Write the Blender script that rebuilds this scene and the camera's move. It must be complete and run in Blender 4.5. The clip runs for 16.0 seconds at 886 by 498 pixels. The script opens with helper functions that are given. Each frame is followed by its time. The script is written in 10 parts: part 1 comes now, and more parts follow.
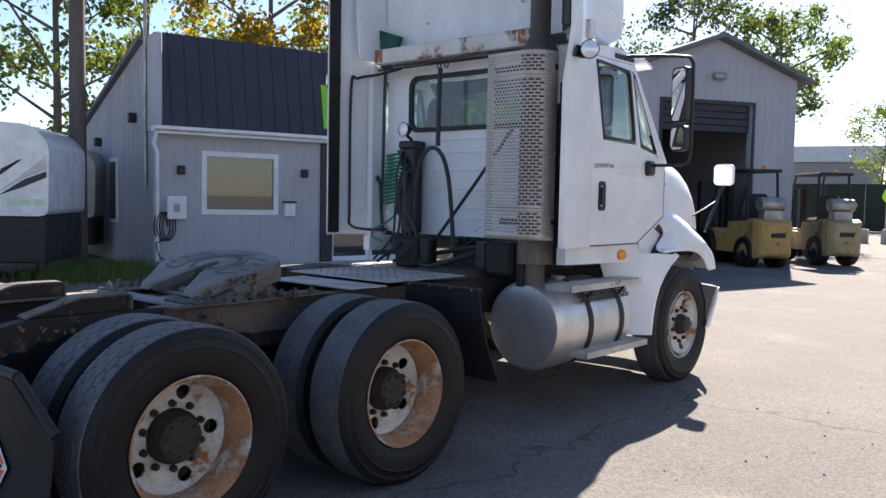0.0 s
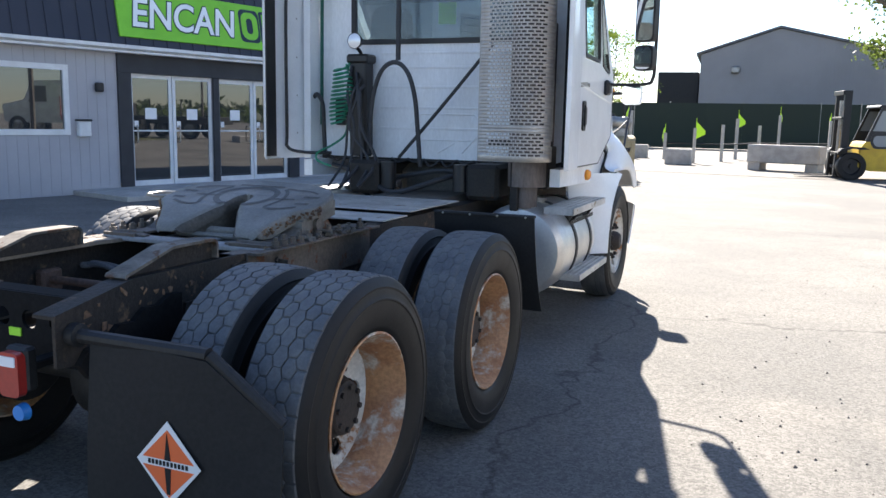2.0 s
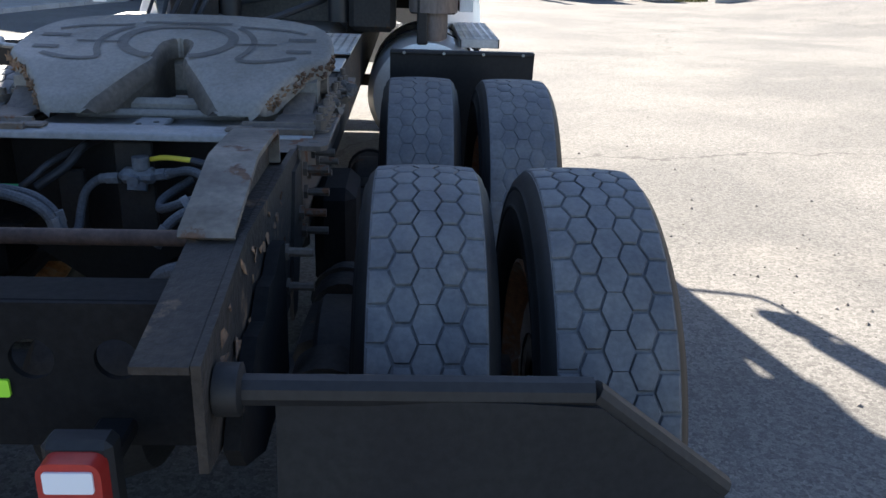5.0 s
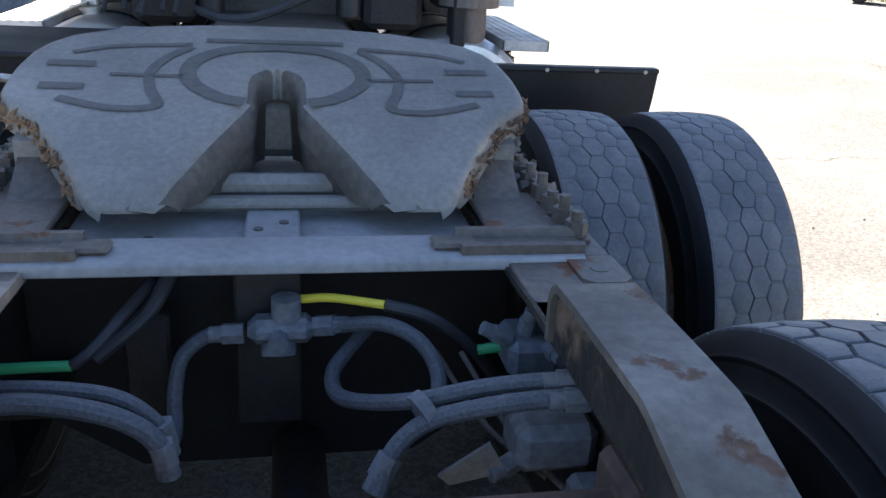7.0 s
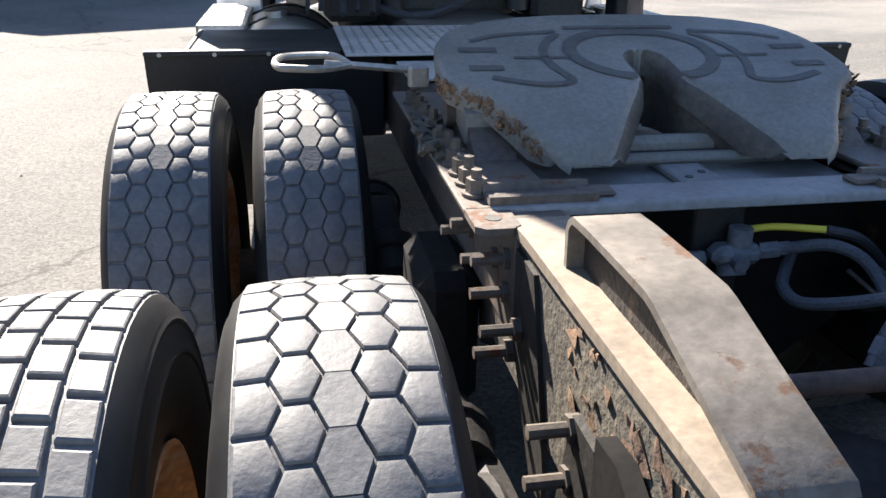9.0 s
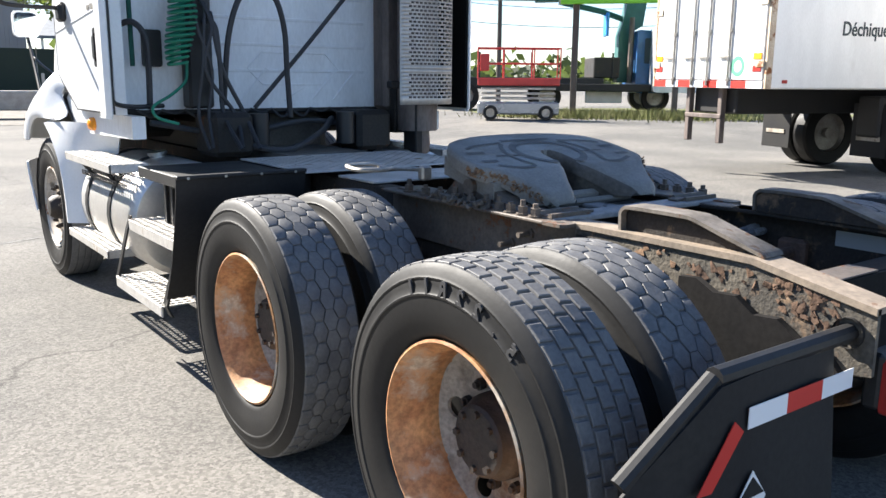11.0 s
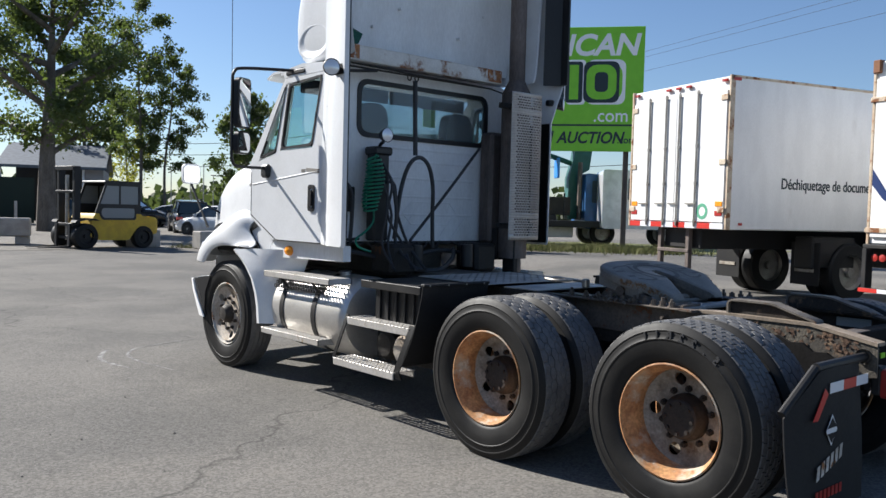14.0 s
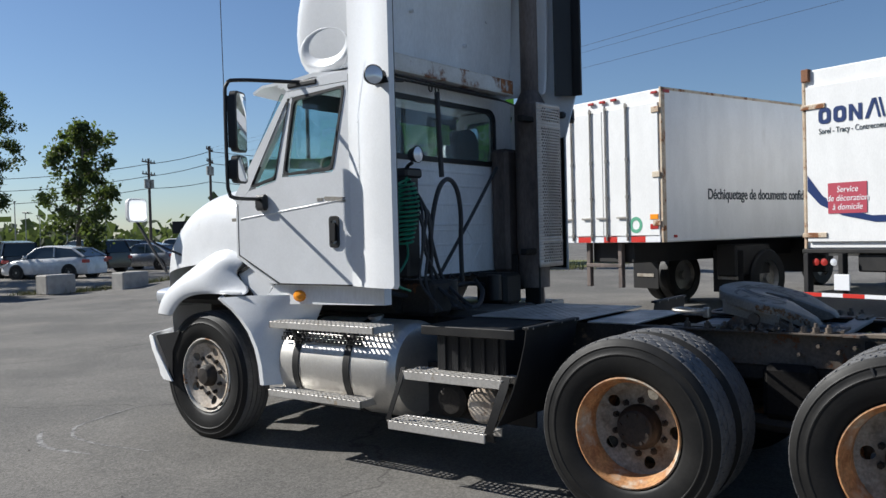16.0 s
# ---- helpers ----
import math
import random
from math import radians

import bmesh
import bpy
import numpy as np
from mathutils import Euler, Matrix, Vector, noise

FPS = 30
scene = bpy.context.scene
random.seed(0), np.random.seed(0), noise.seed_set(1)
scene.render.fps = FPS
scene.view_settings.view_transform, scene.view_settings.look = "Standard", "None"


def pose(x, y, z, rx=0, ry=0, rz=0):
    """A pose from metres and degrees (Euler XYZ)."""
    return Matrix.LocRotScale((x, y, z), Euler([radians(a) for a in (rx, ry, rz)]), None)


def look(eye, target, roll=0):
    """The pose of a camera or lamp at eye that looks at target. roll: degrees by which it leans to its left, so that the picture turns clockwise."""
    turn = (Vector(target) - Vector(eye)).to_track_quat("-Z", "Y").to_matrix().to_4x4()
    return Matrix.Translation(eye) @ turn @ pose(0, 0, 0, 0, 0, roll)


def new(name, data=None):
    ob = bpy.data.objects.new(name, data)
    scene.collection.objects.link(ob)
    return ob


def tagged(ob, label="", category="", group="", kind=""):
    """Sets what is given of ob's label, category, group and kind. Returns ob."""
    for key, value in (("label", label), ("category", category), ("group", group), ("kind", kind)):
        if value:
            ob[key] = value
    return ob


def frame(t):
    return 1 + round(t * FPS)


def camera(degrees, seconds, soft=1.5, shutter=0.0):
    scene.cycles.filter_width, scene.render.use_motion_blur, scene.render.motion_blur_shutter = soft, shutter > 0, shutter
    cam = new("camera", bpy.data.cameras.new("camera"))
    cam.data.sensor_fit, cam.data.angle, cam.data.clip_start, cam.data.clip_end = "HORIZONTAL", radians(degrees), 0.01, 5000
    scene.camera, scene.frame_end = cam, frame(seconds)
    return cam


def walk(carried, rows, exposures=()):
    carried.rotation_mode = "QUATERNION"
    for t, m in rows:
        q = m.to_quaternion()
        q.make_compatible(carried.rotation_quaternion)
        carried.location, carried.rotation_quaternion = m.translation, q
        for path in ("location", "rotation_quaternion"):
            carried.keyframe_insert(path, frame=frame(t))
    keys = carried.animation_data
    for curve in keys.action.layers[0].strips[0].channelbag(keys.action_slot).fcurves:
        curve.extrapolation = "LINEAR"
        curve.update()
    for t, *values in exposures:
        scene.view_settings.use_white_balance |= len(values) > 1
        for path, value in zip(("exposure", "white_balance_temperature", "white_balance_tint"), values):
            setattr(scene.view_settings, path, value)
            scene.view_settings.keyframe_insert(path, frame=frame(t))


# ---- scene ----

cam = camera(56.5, 16.0)
PATH = [
    (0, (4.291, -1.947, 1.583), (2.981, -0.441, 1.461), 1.1),
    (0.5, (3.932, -2.232, 1.562), (2.682, -0.685, 1.353), 1.7),
    (1, (3.454, -2.364, 1.569), (2.315, -0.744, 1.287), 1.1),
    (1.5, (3.006, -2.45, 1.575), (2.025, -0.733, 1.277), 1.9),
    (2, (2.558, -2.588, 1.575), (1.795, -0.765, 1.266), 1.1),
    (2.5, (2.153, -2.644, 1.557), (1.563, -0.757, 1.256), 0.3),
    (3, (1.771, -2.747, 1.528), (1.34, -0.834, 1.138), 1.3),
    (3.5, (1.462, -2.611, 1.5), (1.133, -0.691, 1.047), 1.3),
    (3.7, (1.354, -2.522, 1.506), (1.015, -0.615, 1.006), 0.8),
    (6, (0.355, -1.05, 1.454), (0.718, 0.782, 0.738), 3.1),
    (6.5, (0.226, -0.826, 1.459), (0.54, 1.017, 0.751), 2.8),
    (7, (0.017, -0.71, 1.459), (0.385, 1.114, 0.725), 3.4),
    (7.5, (-0.213, -0.644, 1.46), (0.176, 1.175, 0.725), 3.9),
    (8, (-0.333, -0.706, 1.457), (-0.061, 1.142, 0.741), 3.1),
    (8.5, (-0.498, -0.799, 1.452), (-0.307, 1.048, 0.708), 2.6),
    (9, (-0.774, -0.877, 1.448), (-0.44, 0.949, 0.705), 0.8),
    (9.2, (-0.885, -0.915, 1.442), (-0.412, 0.886, 0.713), 2.6),
    (11.3, (-2.748, -1.694, 1.474), (-1.43, -0.23, 1.128), 0.9),
    (11.5, (-2.969, -1.733, 1.469), (-1.571, -0.336, 1.162), 1.4),
    (12, (-3.493, -1.91, 1.493), (-2.104, -0.482, 1.318), 0.0),
    (12.5, (-3.921, -2.09, 1.493), (-2.52, -0.684, 1.248), -0.3),
    (13, (-4.332, -2.195, 1.489), (-2.872, -0.847, 1.262), -0.5),
    (13.5, (-4.63, -2.382, 1.512), (-3.289, -0.909, 1.337), 0.4),
    (14, (-4.827, -2.332, 1.546), (-3.501, -0.838, 1.454), 1.5),
    (14.5, (-5.038, -1.984, 1.533), (-3.572, -0.627, 1.455), 0.6),
    (15, (-5.155, -1.629, 1.54), (-3.706, -0.251, 1.484), -0.3),
    (15.5, (-5.227, -1.069, 1.545), (-3.677, 0.196, 1.527), -0.3),
    (16, (-5.266, -0.523, 1.592), (-3.663, 0.672, 1.555), -1.5),
]
walk(cam, [(t, look(eye, target, roll)) for t, eye, target, roll in PATH],
     exposures=[(0.0, 1.66, 6950, 17), (0.5, 1.98, 6780, 14), (1.5, 2.18, 6720, 12), (2.5, 2.08, 6680, 11), (3.7, 2.15, 6560, 11), (6.0, 2.37, 6900, 12), (7.0, 2.75, 6950, 13), (8.0, 2.80, 6950, 13), (8.6, 2.52, 6680, 12), (9.2, 2.0, 6800, 12),
                (11.3, 1.92, 6500, 10), (12.5, 1.24, 6400, 10), (14.0, 0.87, 6300, 10), (15.0, 0.65, 6200, 9), (16.0, 0.5, 6200, 9)])

# world, sun
SUN_TO = Vector((-0.44, 1.29, 1.0)).normalized()
world = bpy.data.worlds.new("sky")
scene.world = world
world.use_nodes = True
wn, wl = world.node_tree.nodes, world.node_tree.links
sky = wn.new("ShaderNodeTexSky")
sky.sky_type, sky.sun_disc = "NISHITA", False
sky.sun_elevation = math.asin(SUN_TO.z)
sky.sun_rotation = math.atan2(SUN_TO.x, SUN_TO.y)
sky.air_density, sky.dust_density, sky.ozone_density = 1.0, 0.30, 2.6
tint = wn.new("ShaderNodeMix")
tint.data_type, tint.blend_type = "RGBA", "MULTIPLY"
tint.inputs[0].default_value, tint.inputs[7].default_value = 1.0, (0.93, 0.99, 1.10, 1)
wl.new(sky.outputs[0], tint.inputs[6]), wl.new(tint.outputs[2], wn["Background"].inputs[0])
wn["Background"].inputs[1].default_value = 0.060
sun = new("sun", bpy.data.lights.new("sun", "SUN"))
sun.data.energy, sun.data.angle, sun.data.color = 5.0, radians(0.53), (1.0, 0.95, 0.87)
sun.matrix_world = look(SUN_TO * 60, (0, 0, 0))

# mesh helpers
def ring_faces(bm, a, b):
    n = len(a)
    for i in range(n):
        j = (i + 1) % n
        bm.faces.new((a[i], a[j], b[j], b[i]))


def box(bm, lo, hi, bev=0.0):
    """A box with chamfered edges."""
    lo, hi = Vector(lo), Vector(hi)
    size = hi - lo
    b = min(bev, min(size) * 0.45)
    if b <= 0:
        v = [bm.verts.new((hi.x if i & 1 else lo.x, hi.y if i & 2 else lo.y, hi.z if i & 4 else lo.z)) for i in range(8)]
        for f in ((0, 2, 3, 1), (4, 5, 7, 6), (0, 1, 5, 4), (2, 6, 7, 3), (0, 4, 6, 2), (1, 3, 7, 5)):
            bm.faces.new([v[i] for i in f])
        return
    grid = {}
    for i in range(8):
        c = [hi[k] if i >> k & 1 else lo[k] for k in range(3)]
        for ax in range(3):
            p = list(c)
            for k in range(3):
                if k != ax:
                    p[k] += -b if i >> k & 1 else b
            grid[i, ax] = bm.verts.new(p)
    for ax in range(3):
        u, w = (ax + 1) % 3, (ax + 2) % 3
        for s in (0, 1):
            ids = [s << ax, s << ax | 1 << u, s << ax | 1 << u | 1 << w, s << ax | 1 << w]
            f = [grid[i, ax] for i in ids]
            bm.faces.new(f if s else f[::-1])
        for su in (0, 1):
            for sw in (0, 1):
                i0 = su << u | sw << w
                i1 = i0 | 1 << ax
                f = [grid[i0, u], grid[i1, u], grid[i1, w], grid[i0, w]]
                bm.faces.new(f if su == sw else f[::-1])
    for i in range(8):
        f = [grid[i, k] for k in range(3)]
        bm.faces.new(f if bin(i).count("1") % 2 else f[::-1])


def frame_of(d):
    d = Vector(d).normalized()
    a = d.orthogonal().normalized()
    return a, d.cross(a), d


def cyl(bm, p0, p1, r0, r1=None, seg=16, caps=True):
    p0, p1 = Vector(p0), Vector(p1)
    r1 = r0 if r1 is None else r1
    a, b, _ = frame_of(p1 - p0)
    rings = []
    for p, r in ((p0, r0), (p1, r1)):
        rings.append([bm.verts.new(p + (a * math.cos(t) + b * math.sin(t)) * r) for t in (2 * math.pi * i / seg for i in range(seg))])
    ring_faces(bm, *rings)
    if caps:
        bm.faces.new(rings[0][::-1])
        bm.faces.new(rings[1])


def spline(pts, n=6):
    """A smooth line through the points."""
    pts = [Vector(p) for p in pts]
    ext = [pts[0] * 2 - pts[1], *pts, pts[-1] * 2 - pts[-2]]
    out = []
    for i in range(1, len(ext) - 2):
        a, b, c, d = ext[i - 1:i + 3]
        for k in range(n):
            t = k / n
            out.append(0.5 * (2 * b + (c - a) * t + (2 * a - 5 * b + 4 * c - d) * t * t + (3 * b - a - 3 * c + d) * t ** 3))
    out.append(pts[-1])
    return out


def tube(bm, pts, r, seg=8, n=6, smooth=True):
    """A round bar or hose along a line; r may be a function of 0 to 1."""
    line = spline(pts, n) if smooth and len(pts) > 2 else [Vector(p) for p in pts]
    a, b, _ = frame_of(line[1] - line[0])
    rings = []
    for i, p in enumerate(line):
        d = (line[min(i + 1, len(line) - 1)] - line[max(i - 1, 0)]).normalized()
        a = (a - d * a.dot(d)).normalized()
        b = d.cross(a)
        rr = r(i / (len(line) - 1)) if callable(r) else r
        rings.append([bm.verts.new(p + (a * math.cos(t) + b * math.sin(t)) * rr) for t in (2 * math.pi * k / seg for k in range(seg))])
    for x, y in zip(rings, rings[1:]):
        ring_faces(bm, x, y)
    bm.faces.new(rings[0][::-1])
    bm.faces.new(rings[-1])


AXMAP = {"x": lambda u, v, w: (w, u, v), "y": lambda u, v, w: (u, w, v), "z": lambda u, v, w: (u, v, w)}


def prism(bm, poly, axis, a, b):
    """A flat outline in the plane across an axis, given thickness from a to b. x: (y, z); y: (x, z); z: (x, y)."""
    at = AXMAP[axis]
    r0 = [bm.verts.new(at(u, v, a)) for u, v in poly]
    r1 = [bm.verts.new(at(u, v, b)) for u, v in poly]
    ring_faces(bm, r0, r1)
    bm.faces.new(r0[::-1])
    bm.faces.new(r1)


def loft(bm, rings, closed=True, caps=True):
    vs = [[bm.verts.new(p) for p in ring] for ring in rings]
    for a, b in zip(vs, vs[1:]):
        if closed:
            ring_faces(bm, a, b)
        else:
            for i in range(len(a) - 1):
                bm.faces.new((a[i], a[i + 1], b[i + 1], b[i]))
    if closed and caps:
        bm.faces.new(vs[0][::-1])
        bm.faces.new(vs[-1])


def lathe(bm, prof, seg=48, origin=(0, 0, 0), close=False):
    """Turned about the x axis: prof is a list of (x, r)."""
    o = Vector(origin)
    rings = [[bm.verts.new(o + Vector((x, r * math.cos(t), r * math.sin(t)))) for t in (2 * math.pi * i / seg for i in range(seg))] for x, r in prof]
    for a, b in zip(rings, rings[1:]):
        ring_faces(bm, a, b)
    if close:
        ring_faces(bm, rings[-1], rings[0])


def rrect(x0, y0, x1, y1, r, n=4):
    """The outline of a rectangle with round corners."""
    out = []
    for cx, cy, a0 in ((x1 - r, y1 - r, 0), (x0 + r, y1 - r, 90), (x0 + r, y0 + r, 180), (x1 - r, y0 + r, 270)):
        for k in range(n + 1):
            a = radians(a0 + 90 * k / n)
            out.append((cx + r * math.cos(a), cy + r * math.sin(a)))
    return out


def frame_rim(bm, outer, inner, axis, a, b):
    """A flat frame between two outlines of the same count, with thickness."""
    at = AXMAP[axis]
    rings = [[bm.verts.new(at(u, v, w)) for u, v in poly] for poly, w in ((outer, a), (outer, b), (inner, b), (inner, a))]
    for i in range(4):
        ring_faces(bm, rings[i], rings[(i + 1) % 4])


def thick(bm, rings, t, flip=False):
    """An open sheet through rows of points, given the thickness t along its normals."""
    n, m = len(rings), len(rings[0])
    P = [[Vector(p) for p in r] for r in rings]
    Q = []
    for i in range(n):
        row = []
        for j in range(m):
            du = P[min(i + 1, n - 1)][j] - P[max(i - 1, 0)][j]
            dv = P[i][min(j + 1, m - 1)] - P[i][max(j - 1, 0)]
            nn = du.cross(dv)
            nn = nn.normalized() if nn.length > 1e-9 else Vector((0, 0, 1))
            row.append(P[i][j] + nn * (-t if flip else t))
        Q.append(row)
    A = [[bm.verts.new(p) for p in r] for r in P]
    B = [[bm.verts.new(p) for p in r] for r in Q]
    for i in range(n - 1):
        for j in range(m - 1):
            bm.faces.new((A[i][j], A[i][j + 1], A[i + 1][j + 1], A[i + 1][j]))
            bm.faces.new((B[i][j], B[i + 1][j], B[i + 1][j + 1], B[i][j + 1]))
    for i in range(n - 1):
        bm.faces.new((A[i][0], A[i + 1][0], B[i + 1][0], B[i][0]))
        bm.faces.new((A[i][-1], B[i][-1], B[i + 1][-1], A[i + 1][-1]))
    for j in range(m - 1):
        bm.faces.new((A[0][j], B[0][j], B[0][j + 1], A[0][j + 1]))
        bm.faces.new((A[-1][j], A[-1][j + 1], B[-1][j + 1], B[-1][j]))


def mesh_of(name, bm, material, smooth=True, angle=35):
    bmesh.ops.recalc_face_normals(bm, faces=bm.faces)
    me = bpy.data.meshes.new(name)
    bm.to_mesh(me)
    bm.free()
    for m in material if isinstance(material, (list, tuple)) else [material]:
        me.materials.append(m)
    if smooth:
        me.polygons.foreach_set("use_smooth", [True] * len(me.polygons))
        me.set_sharp_from_angle(angle=radians(angle))
    return me


def put(name, me, parent=None, m=None, label=""):
    ob = new(name, me)
    if parent:
        ob.parent = parent
    if m is not None:
        ob.matrix_basis = m
    return tagged(ob, label)


def part(name, bm, material, parent=None, label="", smooth=True, angle=35, m=None):
    return put(name, mesh_of(name, bm, material, smooth, angle), parent, m, label)


def thing(name, m, label, category, group="", kind=""):
    ob = new(name)
    ob.matrix_basis = m
    ob.empty_display_size = 0.2
    return tagged(ob, label, category, group, kind)


def lettering(name, body, size, m, material, parent, shear=0.0, bold=0.0, depth=0.004, wide=1.0, align="LEFT", label=""):
    cu = bpy.data.curves.new(name, "FONT")
    cu.body, cu.size, cu.shear, cu.offset, cu.extrude, cu.align_x = body, size, shear, bold, depth, align
    cu.resolution_u = 4
    tmp = bpy.data.objects.new(name, cu)
    scene.collection.objects.link(tmp)
    me = bpy.data.meshes.new_from_object(tmp.evaluated_get(bpy.context.evaluated_depsgraph_get()))
    bpy.data.objects.remove(tmp)
    me.transform(Matrix.Diagonal((wide, 1, 1, 1)))
    me.materials.clear()
    me.materials.append(material)
    return put(name, me, parent, m, label)


def facing(o, right, up):
    """A pose at o whose x runs along right and y along up."""
    r, u = Vector(right).normalized(), Vector(up).normalized()
    n = r.cross(u)
    return Matrix((( r.x, u.x, n.x, o[0]), (r.y, u.y, n.y, o[1]), (r.z, u.z, n.z, o[2]), (0, 0, 0, 1)))

# materials
def surf(name, c, c2=None, rough=0.6, rough2=None, metal=0.0, scale=3.0, fine=60.0, vary=0.25, bump=0.15, dist=0.002,
         spots=None, spot_at=0.6, spot_scale=4.0, spot_soft=0.06, coat=0.0, streak=1.0, spec=0.5):
    """A worn surface: two colours in large clouds, fine grain, relief, and spots of rust, dirt or dust with their own roughness."""
    mat = bpy.data.materials.new(name)
    mat.use_nodes = True
    n, l = mat.node_tree.nodes, mat.node_tree.links
    b = n["Principled BSDF"]
    co = n.new("ShaderNodeTexCoord")
    mp = n.new("ShaderNodeMapping")
    mp.inputs["Scale"].default_value = (1, 1, streak)
    l.new(co.outputs["Object"], mp.inputs[0])

    def noise_node(s, detail=5.0, rgh=0.6):
        t = n.new("ShaderNodeTexNoise")
        t.inputs["Scale"].default_value, t.inputs["Detail"].default_value, t.inputs["Roughness"].default_value = s, detail, rgh
        l.new(mp.outputs[0], t.inputs["Vector"])
        return t.outputs[0]

    def ramp(src, lo, hi, a=0.0, z=1.0):
        t = n.new("ShaderNodeMapRange")
        t.interpolation_type = "SMOOTHSTEP"
        for k, v in zip((1, 2, 3, 4), (lo, hi, a, z)):
            t.inputs[k].default_value = v
        l.new(src, t.inputs[0])
        return t.outputs[0]

    def mixc(f, a, z, mode="MIX"):
        t = n.new("ShaderNodeMix")
        t.data_type, t.blend_type = "RGBA", mode
        for sock, v in ((t.inputs[0], f), (t.inputs[6], a), (t.inputs[7], z)):
            if isinstance(v, (int, float)):
                sock.default_value = v
            elif isinstance(v, tuple):
                sock.default_value = (*v, 1)
            else:
                l.new(v, sock)
        return t.outputs[2]

    c2 = c2 or tuple(v * 0.8 for v in c)
    big, small = noise_node(scale), noise_node(fine, 3.0)
    col = mixc(ramp(big, 0.35, 0.65), c, c2)
    val = ramp(small, 0.2, 0.8, 1 - vary, 1 + vary)
    grey = n.new("ShaderNodeCombineColor")
    for k in range(3):
        l.new(val, grey.inputs[k])
    col = mixc(1.0, col, grey.outputs[0], "MULTIPLY")
    rg = ramp(big, 0.3, 0.7, rough, rough2 if rough2 is not None else min(1, rough * 1.15))
    if spots:
        sp = ramp(noise_node(spot_scale, 8.0, 0.65), spot_at, spot_at + spot_soft)
        fl = mixc(ramp(small, 0.3, 0.7), spots, tuple(v * 0.6 for v in spots))
        col = mixc(sp, col, fl)
        mr = n.new("ShaderNodeMix")
        l.new(sp, mr.inputs[0]), l.new(rg, mr.inputs[2])
        mr.inputs[3].default_value = 0.85
        rg = mr.outputs[0]
        if metal:
            mm = ramp(sp, 0, 1, metal, 0.0)
            l.new(mm, b.inputs["Metallic"])
    else:
        b.inputs["Metallic"].default_value = metal
    l.new(col, b.inputs["Base Color"])
    l.new(rg, b.inputs["Roughness"])
    b.inputs["Coat Weight"].default_value = coat
    b.inputs["Coat Roughness"].default_value = 0.08
    b.inputs["Specular IOR Level"].default_value = spec
    if bump:
        bp = n.new("ShaderNodeBump")
        bp.inputs["Strength"].default_value, bp.inputs["Distance"].default_value = bump, dist
        l.new(small, bp.inputs["Height"])
        l.new(bp.outputs[0], b.inputs["Normal"])
    return mat


def glass_mat(name, tint=(0.75, 0.85, 0.85), rough=0.01):
    mat = bpy.data.materials.new(name)
    mat.use_nodes = True
    b = mat.node_tree.nodes["Principled BSDF"]
    b.inputs["Base Color"].default_value = (*tint, 1)
    b.inputs["Transmission Weight"].default_value, b.inputs["Roughness"].default_value, b.inputs["IOR"].default_value = 1.0, rough, 1.42
    return mat


def plain(name, c, rough=0.5, metal=0.0, emit=0.0):
    mat = bpy.data.materials.new(name)
    mat.use_nodes = True
    b = mat.node_tree.nodes["Principled BSDF"]
    b.inputs["Base Color"].default_value, b.inputs["Roughness"].default_value, b.inputs["Metallic"].default_value = (*c, 1), rough, metal
    return mat


M_WHITE = surf("white_paint", (0.78, 0.79, 0.80), (0.72, 0.73, 0.74), 0.28, 0.4, vary=0.03, bump=0.02, coat=0.3, spots=(0.5, 0.46, 0.40), spot_at=0.66, spot_scale=2.5, spot_soft=0.2)
M_DIRTY_WHITE = surf("grimy_white_panel", (0.80, 0.81, 0.82), (0.72, 0.725, 0.73), 0.45, 0.6, vary=0.06, bump=0.05, spots=(0.48, 0.44, 0.39), spot_at=0.62, spot_scale=1.6, spot_soft=0.25, streak=0.35)
M_RUST_WHITE = surf("rusted_white_paint", (0.70, 0.69, 0.66), (0.6, 0.58, 0.54), 0.5, vary=0.08, bump=0.1, spots=(0.26, 0.10, 0.035), spot_at=0.52, spot_scale=3.2, spot_soft=0.1)
M_BLACK = surf("black_paint", (0.011, 0.011, 0.012), (0.018, 0.017, 0.0165), 0.5, 0.65, vary=0.3, bump=0.15, spots=(0.045, 0.037, 0.030), spot_at=0.64, spot_scale=3.0, spot_soft=0.2, spec=0.4)
M_FRAME = surf("dusty_frame_paint", (0.014, 0.0125, 0.0115), (0.030, 0.025, 0.021), 0.6, 0.75, vary=0.35, bump=0.5, dist=0.004, spots=(0.13, 0.055, 0.022), spot_at=0.63, spot_scale=6.0, spec=0.4)
M_RAIL_SIDE = surf("pitted_flaking_rail", (0.016, 0.0145, 0.013), (0.034, 0.026, 0.020), 0.65, 0.8, vary=0.35, bump=0.8, dist=0.005, spots=(0.16, 0.105, 0.066), spot_at=0.57, spot_scale=8.0, spot_soft=0.10, spec=0.4)
M_RAIL_TAIL = surf("dark_scaled_rail_web", (0.115, 0.098, 0.074), (0.045, 0.040, 0.034), 0.75, 0.9, vary=0.35, bump=0.8, dist=0.005, scale=6.0, spots=(0.25, 0.165, 0.10), spot_at=0.555, spot_scale=6.0, spot_soft=0.08)
M_RAIL_FLANGE = surf("tan_dusty_rail_flange", (0.27, 0.215, 0.16), (0.18, 0.145, 0.11), 0.6, 0.75, vary=0.2, bump=0.4, scale=7.0, spots=(0.20, 0.10, 0.055), spot_at=0.62, spot_scale=9.0)
